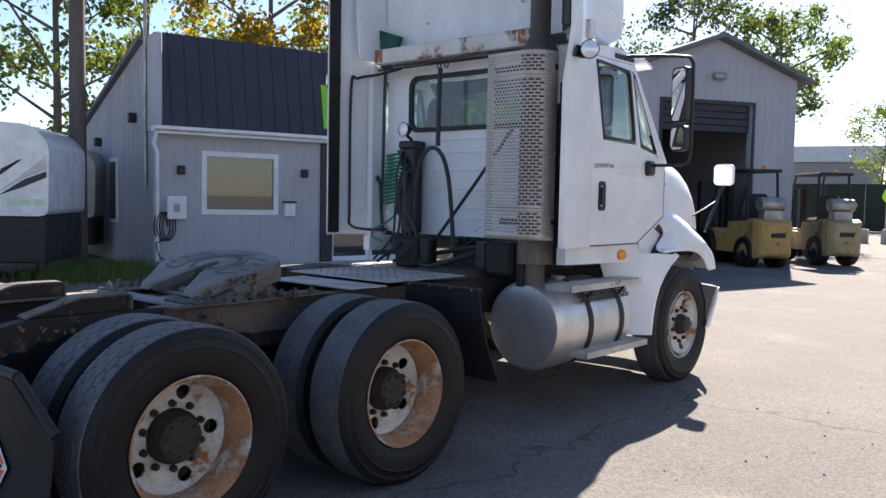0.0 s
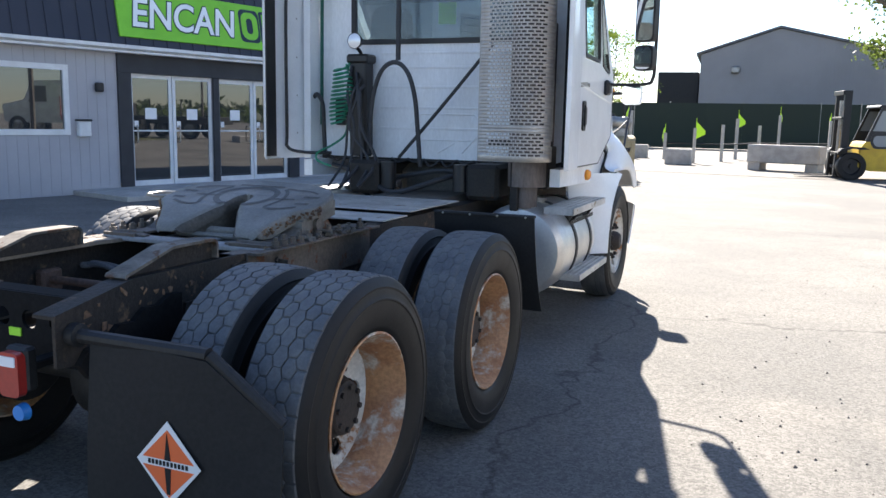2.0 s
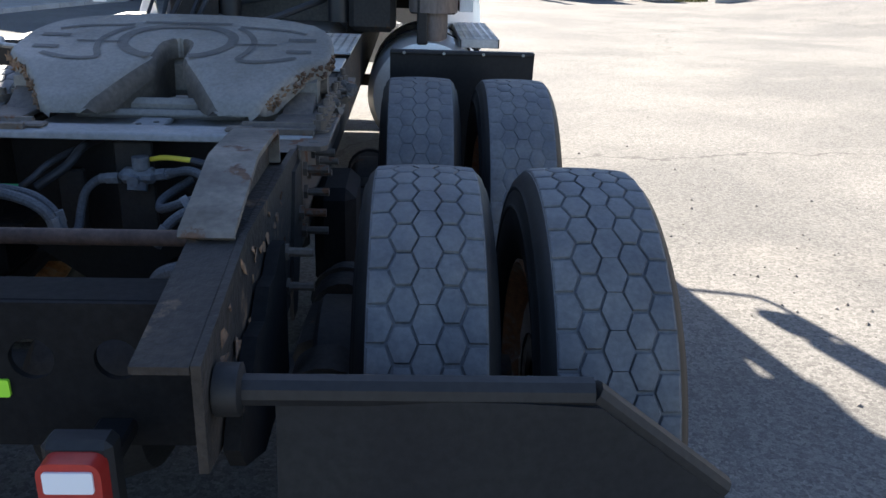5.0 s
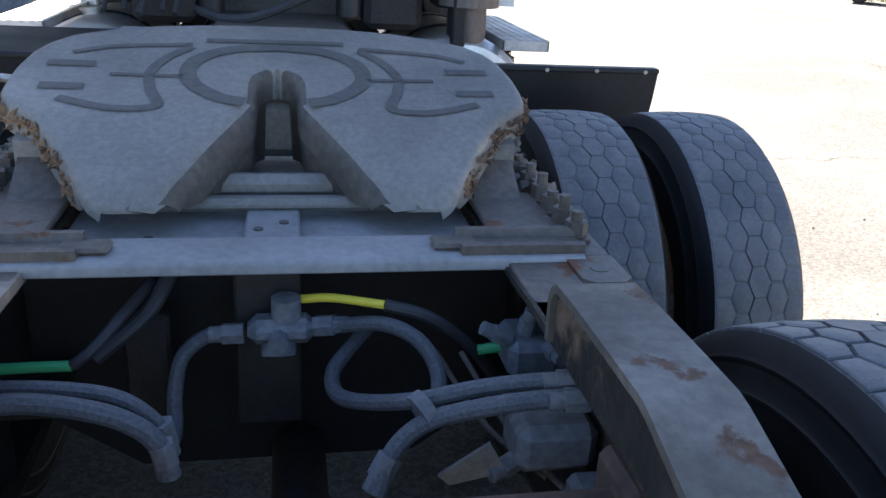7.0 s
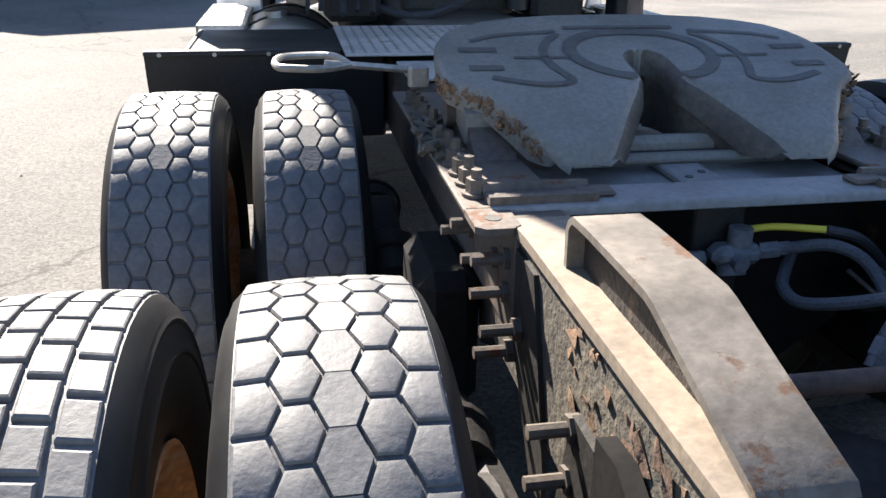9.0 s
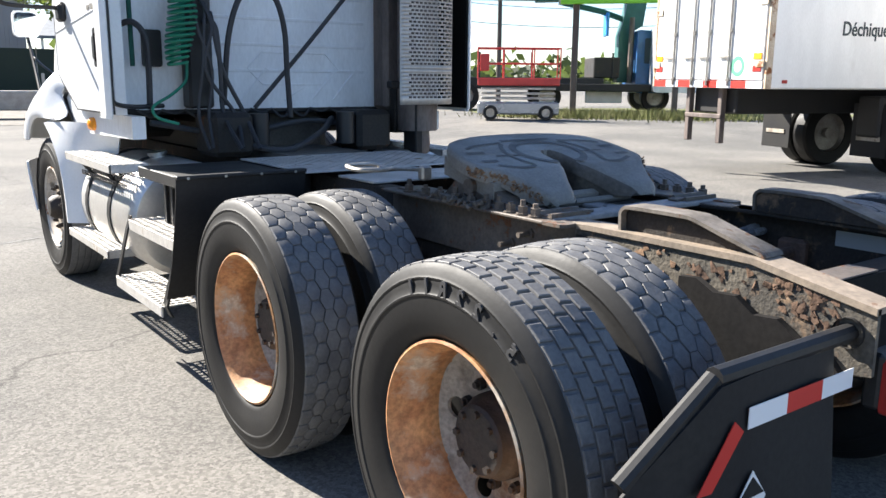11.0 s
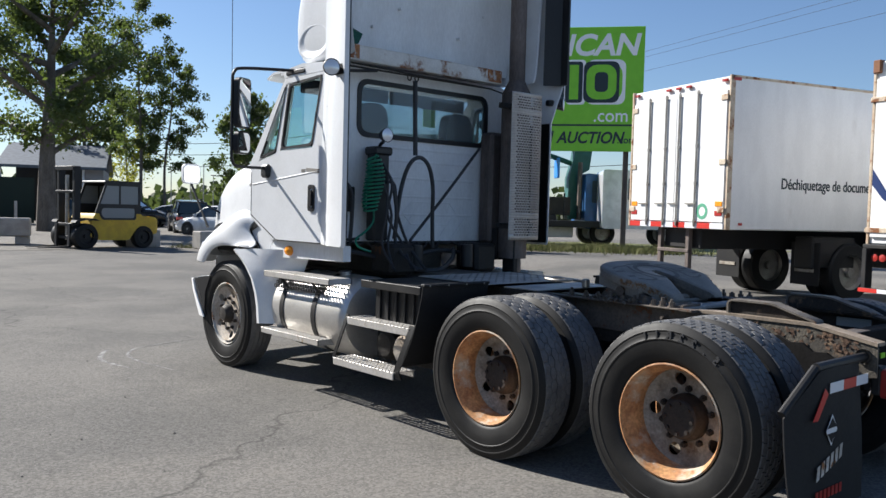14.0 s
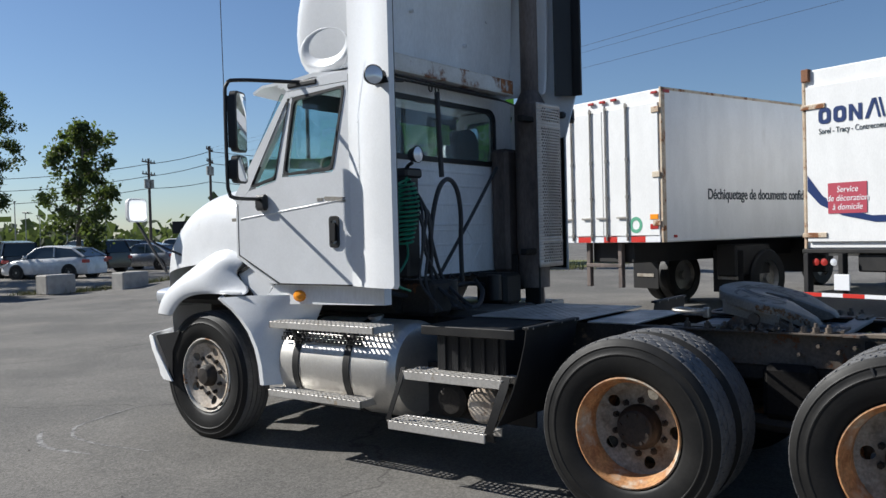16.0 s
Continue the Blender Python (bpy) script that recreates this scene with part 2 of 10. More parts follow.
M_RAIL_TOP = surf("worn_rusty_rail", (0.075, 0.060, 0.048), (0.13, 0.104, 0.082), 0.55, 0.7, vary=0.3, bump=0.5, dist=0.003, spots=(0.15, 0.06, 0.025), spot_at=0.57, spot_scale=9.0)
M_PLATE = surf("dusty_fifth_wheel_plate", (0.185, 0.171, 0.149), (0.130, 0.119, 0.102), 0.5, 0.65, vary=0.2, bump=0.18, scale=3.0, fine=90, spots=(0.11, 0.098, 0.082), spot_at=0.58, spot_scale=4.0, spot_soft=0.25, spec=0.6)
M_BAR = surf("bare_dusty_steel", (0.26, 0.26, 0.26), (0.19, 0.186, 0.18), 0.55, 0.7, vary=0.15, bump=0.3, spots=(0.18, 0.09, 0.05), spot_at=0.66, spot_scale=7.0, spec=0.6)
M_RAMP = surf("worn_ramp_steel", (0.165, 0.143, 0.118), (0.098, 0.084, 0.069), 0.55, 0.75, vary=0.22, bump=0.35, scale=8.0, spots=(0.12, 0.065, 0.038), spot_at=0.57, spot_scale=9.0)
M_CRUST = surf("rusty_dirt_crust", (0.20, 0.12, 0.07), (0.10, 0.06, 0.04), 0.95, vary=0.4, bump=0.8, dist=0.004)
M_VALVE = surf("dusty_cast_fitting", (0.11, 0.12, 0.135), (0.17, 0.165, 0.16), 0.6, 0.8, vary=0.3, bump=0.4)
M_THROAT = surf("dark_brown_throat", (0.060, 0.050, 0.040), (0.095, 0.080, 0.064), 0.55, 0.75, vary=0.3, bump=0.3, scale=8)
M_GROOVE = surf("grease_groove", (0.085, 0.078, 0.069), rough=0.6, bump=0.2)
M_GREASE = surf("black_grease", (0.02, 0.017, 0.014), (0.05, 0.04, 0.03), 0.4, 0.7, vary=0.4, bump=1.0, dist=0.01, fine=35)
M_RUBBER = surf("tyre_rubber", (0.007, 0.007, 0.0075), (0.012, 0.0115, 0.011), 0.50, 0.62, vary=0.2, bump=0.2, scale=5, spots=(0.022, 0.021, 0.019), spot_at=0.66, spot_scale=3.0, spot_soft=0.25, spec=0.3)
M_TREAD = surf("worn_dusty_tread", (0.085, 0.085, 0.088), (0.13, 0.127, 0.124), 0.55, 0.68, vary=0.18, bump=0.4, scale=9, fine=90)
M_RIM_RUST = surf("rusty_rim", (0.50, 0.27, 0.12), (0.33, 0.145, 0.06), 0.45, 0.65, vary=0.35, bump=0.4, scale=8, spots=(0.60, 0.52, 0.41), spot_at=0.485, spot_scale=6.0, spot_soft=0.16)
M_BEAM_RUST = surf("rust_eaten_white_paint", (0.42, 0.19, 0.07), (0.24, 0.09, 0.04), 0.7, 0.85, vary=0.3, bump=0.5, scale=9, spots=(0.60, 0.58, 0.55), spot_at=0.52, spot_scale=12.0, spot_soft=0.08)
M_RIM_MIX = surf("rust_streaked_white_rim", (0.46, 0.24, 0.115), (0.32, 0.14, 0.065), 0.5, 0.7, vary=0.25, bump=0.3, scale=6, spots=(0.62, 0.55, 0.46), spot_at=0.495, spot_scale=7.0, spot_soft=0.13)
M_RIM_DUSTY = surf("cream_dusty_wheel_disc", (0.50, 0.44, 0.37), (0.38, 0.31, 0.24), 0.65, 0.85, vary=0.25, bump=0.3, scale=7, spots=(0.20, 0.12, 0.08), spot_at=0.60, spot_scale=9.0, spot_soft=0.12)
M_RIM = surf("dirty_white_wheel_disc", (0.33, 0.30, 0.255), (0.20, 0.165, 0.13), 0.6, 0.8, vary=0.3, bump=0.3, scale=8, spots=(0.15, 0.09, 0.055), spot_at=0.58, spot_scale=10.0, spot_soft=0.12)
M_RIM_WHITE = surf("chalky_white_wheel", (0.62, 0.60, 0.55), (0.45, 0.40, 0.34), 0.6, 0.8, vary=0.15, bump=0.25, scale=6, spots=(0.33, 0.15, 0.06), spot_at=0.56, spot_scale=7.0)
M_HUB = surf("greasy_hub", (0.018, 0.014, 0.012), (0.038, 0.027, 0.021), 0.6, 0.8, vary=0.4, bump=0.6, dist=0.004)
M_ALU = surf("brushed_aluminium_tank", (0.72, 0.70, 0.66), (0.60, 0.58, 0.55), 0.38, 0.5, metal=0.85, vary=0.06, bump=0.06, spots=(0.42, 0.36, 0.28), spot_at=0.62, spot_scale=2.5, spot_soft=0.25)
M_STEP = surf("worn_aluminium_step", (0.60, 0.58, 0.55), (0.45, 0.43, 0.40), 0.5, 0.7, metal=0.6, vary=0.12, bump=0.3, spots=(0.35, 0.28, 0.2), spot_at=0.6, spot_scale=7)
M_SHIELD = surf("perforated_heat_shield", (0.60, 0.55, 0.49), (0.48, 0.42, 0.36), 0.42, 0.55, metal=0.45, vary=0.08, bump=0.05, streak=0.4, spots=(0.34, 0.23, 0.15), spot_at=0.62, spot_scale=3, spot_soft=0.2)
M_STACK = surf("sooty_exhaust_pipe", (0.20, 0.16, 0.14), (0.10, 0.085, 0.08), 0.6, 0.8, metal=0.5, vary=0.2, bump=0.2, streak=0.3)
M_HOSE = surf("rubber_hose", (0.02, 0.021, 0.024), (0.04, 0.04, 0.043), 0.55, 0.7, vary=0.2, bump=0.2)
M_HOSE_BLUE = surf("blue_grey_braided_hose", (0.062, 0.066, 0.073), (0.105, 0.107, 0.112), 0.65, 0.75, vary=0.35, bump=0.6, fine=200)
M_GREEN_COIL = surf("green_coiled_line", (0.01, 0.22, 0.12), (0.01, 0.15, 0.09), 0.4, vary=0.1, bump=0.02)
M_GREEN_TAPE = plain("green_fitting", (0.03, 0.35, 0.13), 0.5)
M_YELLOW_TUBE = plain("yellow_air_line", (0.65, 0.52, 0.05), 0.5)
M_STEEL = surf("zinc_fitting", (0.42, 0.40, 0.37), (0.30, 0.28, 0.25), 0.4, 0.6, metal=0.8, vary=0.2, bump=0.2)
M_PLASTIC = surf("black_plastic", (0.012, 0.012, 0.0135), rough=0.45, vary=0.15, bump=0.1)
M_GLASS = glass_mat("window_glass", (0.62, 0.78, 0.78))
# partly opaque: the colour stands for reflected sky haze as well as dust
M_GLASS_DARK = glass_mat("dusty_glass_painted_haze", (0.44, 0.51, 0.54))
M_GLASS_DARK.node_tree.nodes["Principled BSDF"].inputs["Transmission Weight"].default_value = 0.82
M_PANE = plain("reflective_glass", (0.03, 0.032, 0.034), 0.015)
M_PANE.node_tree.nodes["Principled BSDF"].inputs["IOR"].default_value = 2.1
M_LENS = plain("clear_lens", (0.75, 0.77, 0.8), 0.1, 0.3)
M_MIRROR = plain("mirror_glass", (0.85, 0.87, 0.9), 0.02, 1.0)
M_AMBER = plain("amber_lens", (0.85, 0.30, 0.02), 0.25)
M_RED = surf("red_lens", (0.42, 0.03, 0.02), (0.34, 0.03, 0.025), 0.3, vary=0.1, bump=0.02)
M_RED_TAPE = plain("red_reflective_tape", (0.55, 0.035, 0.025), 0.35)
M_WHITE_TAPE = plain("white_reflective_tape", (0.75, 0.76, 0.78), 0.35)
M_BLUE_TAPE = plain("blue_cap", (0.02, 0.20, 0.55), 0.4)
M_LIME = plain("lime_sticker", (0.35, 0.75, 0.04), 0.5)
M_MATT_BLACK = surf("deep_matt_black", (0.008, 0.008, 0.0085), (0.013, 0.012, 0.0115), 0.8, 0.9, vary=0.3, bump=0.3, spec=0.15)
M_CROSS_TUBE = surf("rusty_cross_tube", (0.115, 0.070, 0.050), (0.075, 0.045, 0.033), 0.7, 0.85, vary=0.3, bump=0.5, scale=7, spots=(0.20, 0.165, 0.13), spot_at=0.62, spot_scale=9.0)
M_FLAP = surf("rubber_mud_flap", (0.013, 0.013, 0.0145), (0.02, 0.0195, 0.019), 0.6, 0.75, vary=0.2, bump=0.15, spec=0.25)
M_ORANGE = plain("orange_decal", (0.75, 0.14, 0.04), 0.45)
M_DECAL_WHITE = plain("white_decal", (0.70, 0.71, 0.72), 0.5)
M_SEAT = surf("dark_seat_cloth", (0.03, 0.03, 0.035), rough=0.9, bump=0.3)
M_INTERIOR = surf("grey_cab_trim", (0.10, 0.10, 0.105), (0.14, 0.14, 0.14), 0.8, bump=0.1)

M_SIDING = surf("grey_blue_siding", (0.385, 0.390, 0.420), (0.35, 0.355, 0.385), 0.65, 0.75, vary=0.06, bump=0.05, scale=1.0)
M_MANSARD = surf("navy_metal_mansard", (0.020, 0.022, 0.036), (0.028, 0.030, 0.046), 0.5, 0.6, vary=0.12, bump=0.05, scale=0.8)
M_TRIM = surf("white_trim", (0.72, 0.73, 0.74), (0.62, 0.63, 0.64), 0.5, vary=0.06, bump=0.05)
M_DARK_TRIM = surf("charcoal_trim", (0.022, 0.024, 0.032), rough=0.5, vary=0.15, bump=0.05)
M_ROOF = surf("weathered_roofing", (0.16, 0.16, 0.17), (0.12, 0.12, 0.125), 0.85, bump=0.3)
M_CONCRETE = surf("weathered_concrete", (0.42, 0.40, 0.37), (0.33, 0.315, 0.29), 0.9, vary=0.15, bump=0.5, dist=0.006, fine=40, spots=(0.22, 0.2, 0.18), spot_at=0.6, spot_scale=2.0, spot_soft=0.2)
M_LIMEGREEN = surf("lime_sign_panel", (0.20, 0.56, 0.025), (0.18, 0.52, 0.02), 0.4, vary=0.03, bump=0.01)
M_SIGN_NAVY = plain("navy_lettering", (0.006, 0.02, 0.03), 0.45)
M_SIGN_WHITE = plain("white_lettering", (0.80, 0.82, 0.84), 0.45)
M_BOXWHITE = surf("white_box_body", (0.78, 0.78, 0.77), (0.72, 0.72, 0.71), 0.35, 0.45, vary=0.04, bump=0.02, spots=(0.55, 0.52, 0.47), spot_at=0.64, spot_scale=1.2, spot_soft=0.25, streak=0.4)
M_BOX_RUST = surf("rusty_body_edge", (0.55, 0.47, 0.36), (0.42, 0.30, 0.2), 0.6, bump=0.2, spots=(0.24, 0.09, 0.03), spot_at=0.55, spot_scale=6)
M_YELLOW = surf("worn_yellow_paint", (0.62, 0.40, 0.025), (0.52, 0.33, 0.03), 0.45, 0.6, vary=0.1, bump=0.08, spots=(0.12, 0.09, 0.06), spot_at=0.62, spot_scale=4, spot_soft=0.15)
M_YELLOW_OLD = surf("rusty_yellow_paint", (0.43, 0.28, 0.075), (0.36, 0.23, 0.08), 0.55, 0.75, vary=0.15, bump=0.2, spots=(0.20, 0.10, 0.055), spot_at=0.57, spot_scale=5, spot_soft=0.1)
M_BEIGE_OLD = surf("faded_beige_paint", (0.38, 0.30, 0.16), (0.31, 0.23, 0.12), 0.6, 0.8, vary=0.15, bump=0.2, spots=(0.20, 0.12, 0.07), spot_at=0.56, spot_scale=5, spot_soft=0.1)
M_WOOD_POLE = surf("tarred_wood_pole", (0.085, 0.07, 0.06), (0.13, 0.11, 0.095), 0.9, bump=0.6, dist=0.006, streak=0.1, fine=40)
M_BARK = surf("tree_bark", (0.10, 0.085, 0.07), (0.16, 0.14, 0.12), 0.95, bump=1.0, dist=0.02, fine=25, streak=0.3)
M_GREENFENCE = surf("dark_green_fence_mesh", (0.022, 0.034, 0.024), (0.03, 0.042, 0.03), 0.8, vary=0.2, bump=0.3, scale=0.6)
M_BLUE = surf("blue_machine_paint", (0.015, 0.10, 0.28), (0.02, 0.08, 0.2), 0.45, vary=0.15, bump=0.1)
M_REDPAINT = surf("red_machine_paint", (0.45, 0.03, 0.025), rough=0.45, vary=0.15, bump=0.1)
M_DARKCAR = surf("black_car_paint", (0.012, 0.012, 0.014), rough=0.2, vary=0.05, bump=0.0, coat=0.5)
M_GREYCAR = surf("silver_car_paint", (0.35, 0.36, 0.38), rough=0.25, vary=0.04, bump=0.0, metal=0.4, coat=0.5)
M_WHITECAR = surf("white_car_paint", (0.72, 0.73, 0.75), rough=0.2, vary=0.02, bump=0.0, coat=0.5)
M_CAR_GLASS = plain("car_glass", (0.03, 0.045, 0.06), 0.04)
M_WIRE = plain("black_cable", (0.02, 0.02, 0.02), 0.6)


def leaf_mat(name, c, c2):
    m = surf(name, c, c2, 0.55, 0.7, vary=0.35, bump=0.0, scale=0.5, fine=6.0)
    b = m.node_tree.nodes["Principled BSDF"]
    n, l = m.node_tree.nodes, m.node_tree.links
    tr = n.new("ShaderNodeBsdfTranslucent")
    tr.inputs[0].default_value = (c[0] * 2.4, c[1] * 2.2, c[2] * 1.2, 1)
    mix = n.new("ShaderNodeMixShader")
    mix.inputs[0].default_value = 0.42
    l.new(b.outputs[0], mix.inputs[1]), l.new(tr.outputs[0], mix.inputs[2])
    l.new(mix.outputs[0], n["Material Output"].inputs[0])
    return m


M_LEAF = leaf_mat("green_leaves", (0.075, 0.115, 0.03), (0.11, 0.14, 0.04))
M_LEAF_DARK = leaf_mat("dark_green_leaves", (0.042, 0.062, 0.028), (0.062, 0.078, 0.032))
M_GREASE = surf("dry_dark_grease", (0.075, 0.066, 0.055), (0.105, 0.092, 0.077), 0.5, 0.7, vary=0.3, bump=0.3, scale=8)
M_LEAF_LIME = leaf_mat("yellow_green_leaves", (0.20, 0.22, 0.03), (0.13, 0.16, 0.03))
M_LEAF_MID = leaf_mat("mid_green_leaves", (0.056, 0.084, 0.030), (0.082, 0.104, 0.036))
M_LEAF_GOLD = leaf_mat("autumn_leaves", (0.22, 0.16, 0.02), (0.12, 0.12, 0.025))
M_GRASS = surf("dry_grass", (0.16, 0.15, 0.06), (0.10, 0.12, 0.03), 0.9, bump=0.3, fine=30)


def asphalt():
    """Old dusty asphalt: aggregate, pale dust drifts, dark patches, cracks."""
    mat = surf("dusty_asphalt", (0.116, 0.111, 0.103), (0.168, 0.159, 0.145), 0.88, 0.96, spec=0.22, scale=0.45, fine=140, vary=0.28, bump=0.6, dist=0.004,
               spots=(0.24, 0.221, 0.195), spot_at=0.52, spot_scale=0.35, spot_soft=0.22)
    n, l = mat.node_tree.nodes, mat.node_tree.links
    b = n["Principled BSDF"]
    src = b.inputs["Base Color"].links[0].from_socket
    co = n.new("ShaderNodeTexCoord")
    wob = n.new("ShaderNodeTexNoise")
    wob.inputs["Scale"].default_value, wob.inputs["Detail"].default_value = 1.3, 6
    l.new(co.outputs["Object"], wob.inputs["Vector"])
    add = n.new("ShaderNodeMix")
    add.data_type, add.blend_type = "RGBA", "LINEAR_LIGHT"
    add.inputs[0].default_value = 0.5
    l.new(co.outputs["Object"], add.inputs[6]), l.new(wob.outputs[1], add.inputs[7])
    vo = n.new("ShaderNodeTexVoronoi")
    vo.feature = "DISTANCE_TO_EDGE"
    vo.inputs["Scale"].default_value = 0.16
    l.new(add.outputs[2], vo.inputs["Vector"])
    mr = n.new("ShaderNodeMapRange")
    for k, v in zip((1, 2, 3, 4), (0.0, 0.0035, 0.55, 1.0)):
        mr.inputs[k].default_value = v
    l.new(vo.outputs[0], mr.inputs[0])
    peb = n.new("ShaderNodeTexVoronoi")
    peb.inputs["Scale"].default_value = 75
    l.new(co.outputs["Object"], peb.inputs["Vector"])
    pm = n.new("ShaderNodeMapRange")
    for k, v in zip((1, 2, 3, 4), (0.0, 1.0, 0.72, 1.3)):
        pm.inputs[k].default_value = v
    sep = n.new("ShaderNodeSeparateColor")
    l.new(peb.outputs["Color"], sep.inputs[0])
    l.new(sep.outputs[0], pm.inputs[0])
    mul = n.new("ShaderNodeMath")
    mul.operation = "MULTIPLY"
    l.new(mr.outputs[0], mul.inputs[0]), l.new(pm.outputs[0], mul.inputs[1])
    g = n.new("ShaderNodeCombineColor")
    for k in range(3):
        l.new(mul.outputs[0], g.inputs[k])
    mx = n.new("ShaderNodeMix")
    mx.data_type, mx.blend_type = "RGBA", "MULTIPLY"
    mx.inputs[0].default_value = 1.0
    l.new(src, mx.inputs[6]), l.new(g.outputs[0], mx.inputs[7])
    l.new(mx.outputs[2], b.inputs["Base Color"])
    return mat


M_ASPHALT = asphalt()
M_GRAVEL = surf("pale_gravel", (0.19, 0.175, 0.155), (0.14, 0.128, 0.11), 0.9, fine=70, vary=0.4, bump=1.0, dist=0.01)

# ground: one sheet, gently rising towards the office building
FAC_O, FAC_D = Vector((-9.3, 9.9, 0)), Vector((math.sin(radians(14)), math.cos(radians(14)), 0))
FAC_N = Vector((FAC_D.y, -FAC_D.x, 0))


def ground_z(x, y):
    d = (Vector((x, y, 0)) - FAC_O).dot(FAC_N)
    s = (Vector((x, y, 0)) - FAC_O).dot(FAC_D)
    k = max(0.0, min(1.0, (9.0 - d) / 7.5))
    w = max(0.0, min(1.0, (12.5 - s) / 5.0))
    e = max(0.0, min(1.0, (x - 3.6) / 3.0)) * max(0.0, min(1.0, (16.0 - y) / 8.0))
    low = 0.08 * k * k * (3 - 2 * k) * w * w * (3 - 2 * w) + 0.18 * e * e * (3 - 2 * e)
    bank = 1.0
    for q in ((x - 8.5) / 4.0, (27.0 - y) / 4.5, (y - 7.0) / 3.5):
        q = max(0.0, min(1.0, q))
        bank *= q * q * (3 - 2 * q)
    return low + (0.36 - low) * bank


bm = bmesh.new()
xs = [-900, -300, -120, -60, -40, -30] + [-24 + i * 1.0 for i in range(49)] + [30, 40, 60, 120, 300, 900]
ys = [-900, -300, -100, -50, -25] + [-14 + i * 1.0 for i in range(55)] + [45, 55, 70, 100, 160, 300, 900, 2500]
gv = [[bm.verts.new((x, y, ground_z(x, y))) for y in ys] for x in xs]
for i in range(len(xs) - 1):
    for j in range(len(ys) - 1):
        bm.faces.new((gv[i][j], gv[i + 1][j], gv[i + 1][j + 1], gv[i][j + 1]))
ground = part("ground", bm, M_ASPHALT, None, "cracked grey asphalt yard with pale dust")
tagged(ground, category="ground", kind="structure")

# the truck: x to its right, y ahead, origin on the ground under the rear axle
truck = thing("semi_truck", pose(0, 0, 0), "white day cab road tractor with rusty rims and bare fifth wheel", "truck")
AX2, AX1 = 1.325, 4.97
TYRE_R, HUB_Z = 0.515, 0.505


def tyre_profile(w, r):
    """Half of a tyre's section, mirrored: bead, bulged sidewall with two raised rings, shoulder, drum."""
    h = w / 2
    half = [(0.62, 0.292), (0.76, 0.298), (0.84, 0.312), (0.87, 0.318), (0.885, 0.324), (0.955, 0.352), (0.985, 0.378), (1.0, 0.402), (1.0, 0.416), (1.022, 0.420), (1.022, 0.425), (0.995, 0.429),
            (0.975, 0.448), (0.955, 0.460), (0.97, 0.464), (0.97, 0.468), (0.935, 0.474), (0.90, r - 0.026), (0.80, r - 0.012), (0.4, r - 0.009)]
    return [(-h * a, b) for a, b in half] + [(0, r - 0.008)] + [(h * a, b) for a, b in half[::-1]]


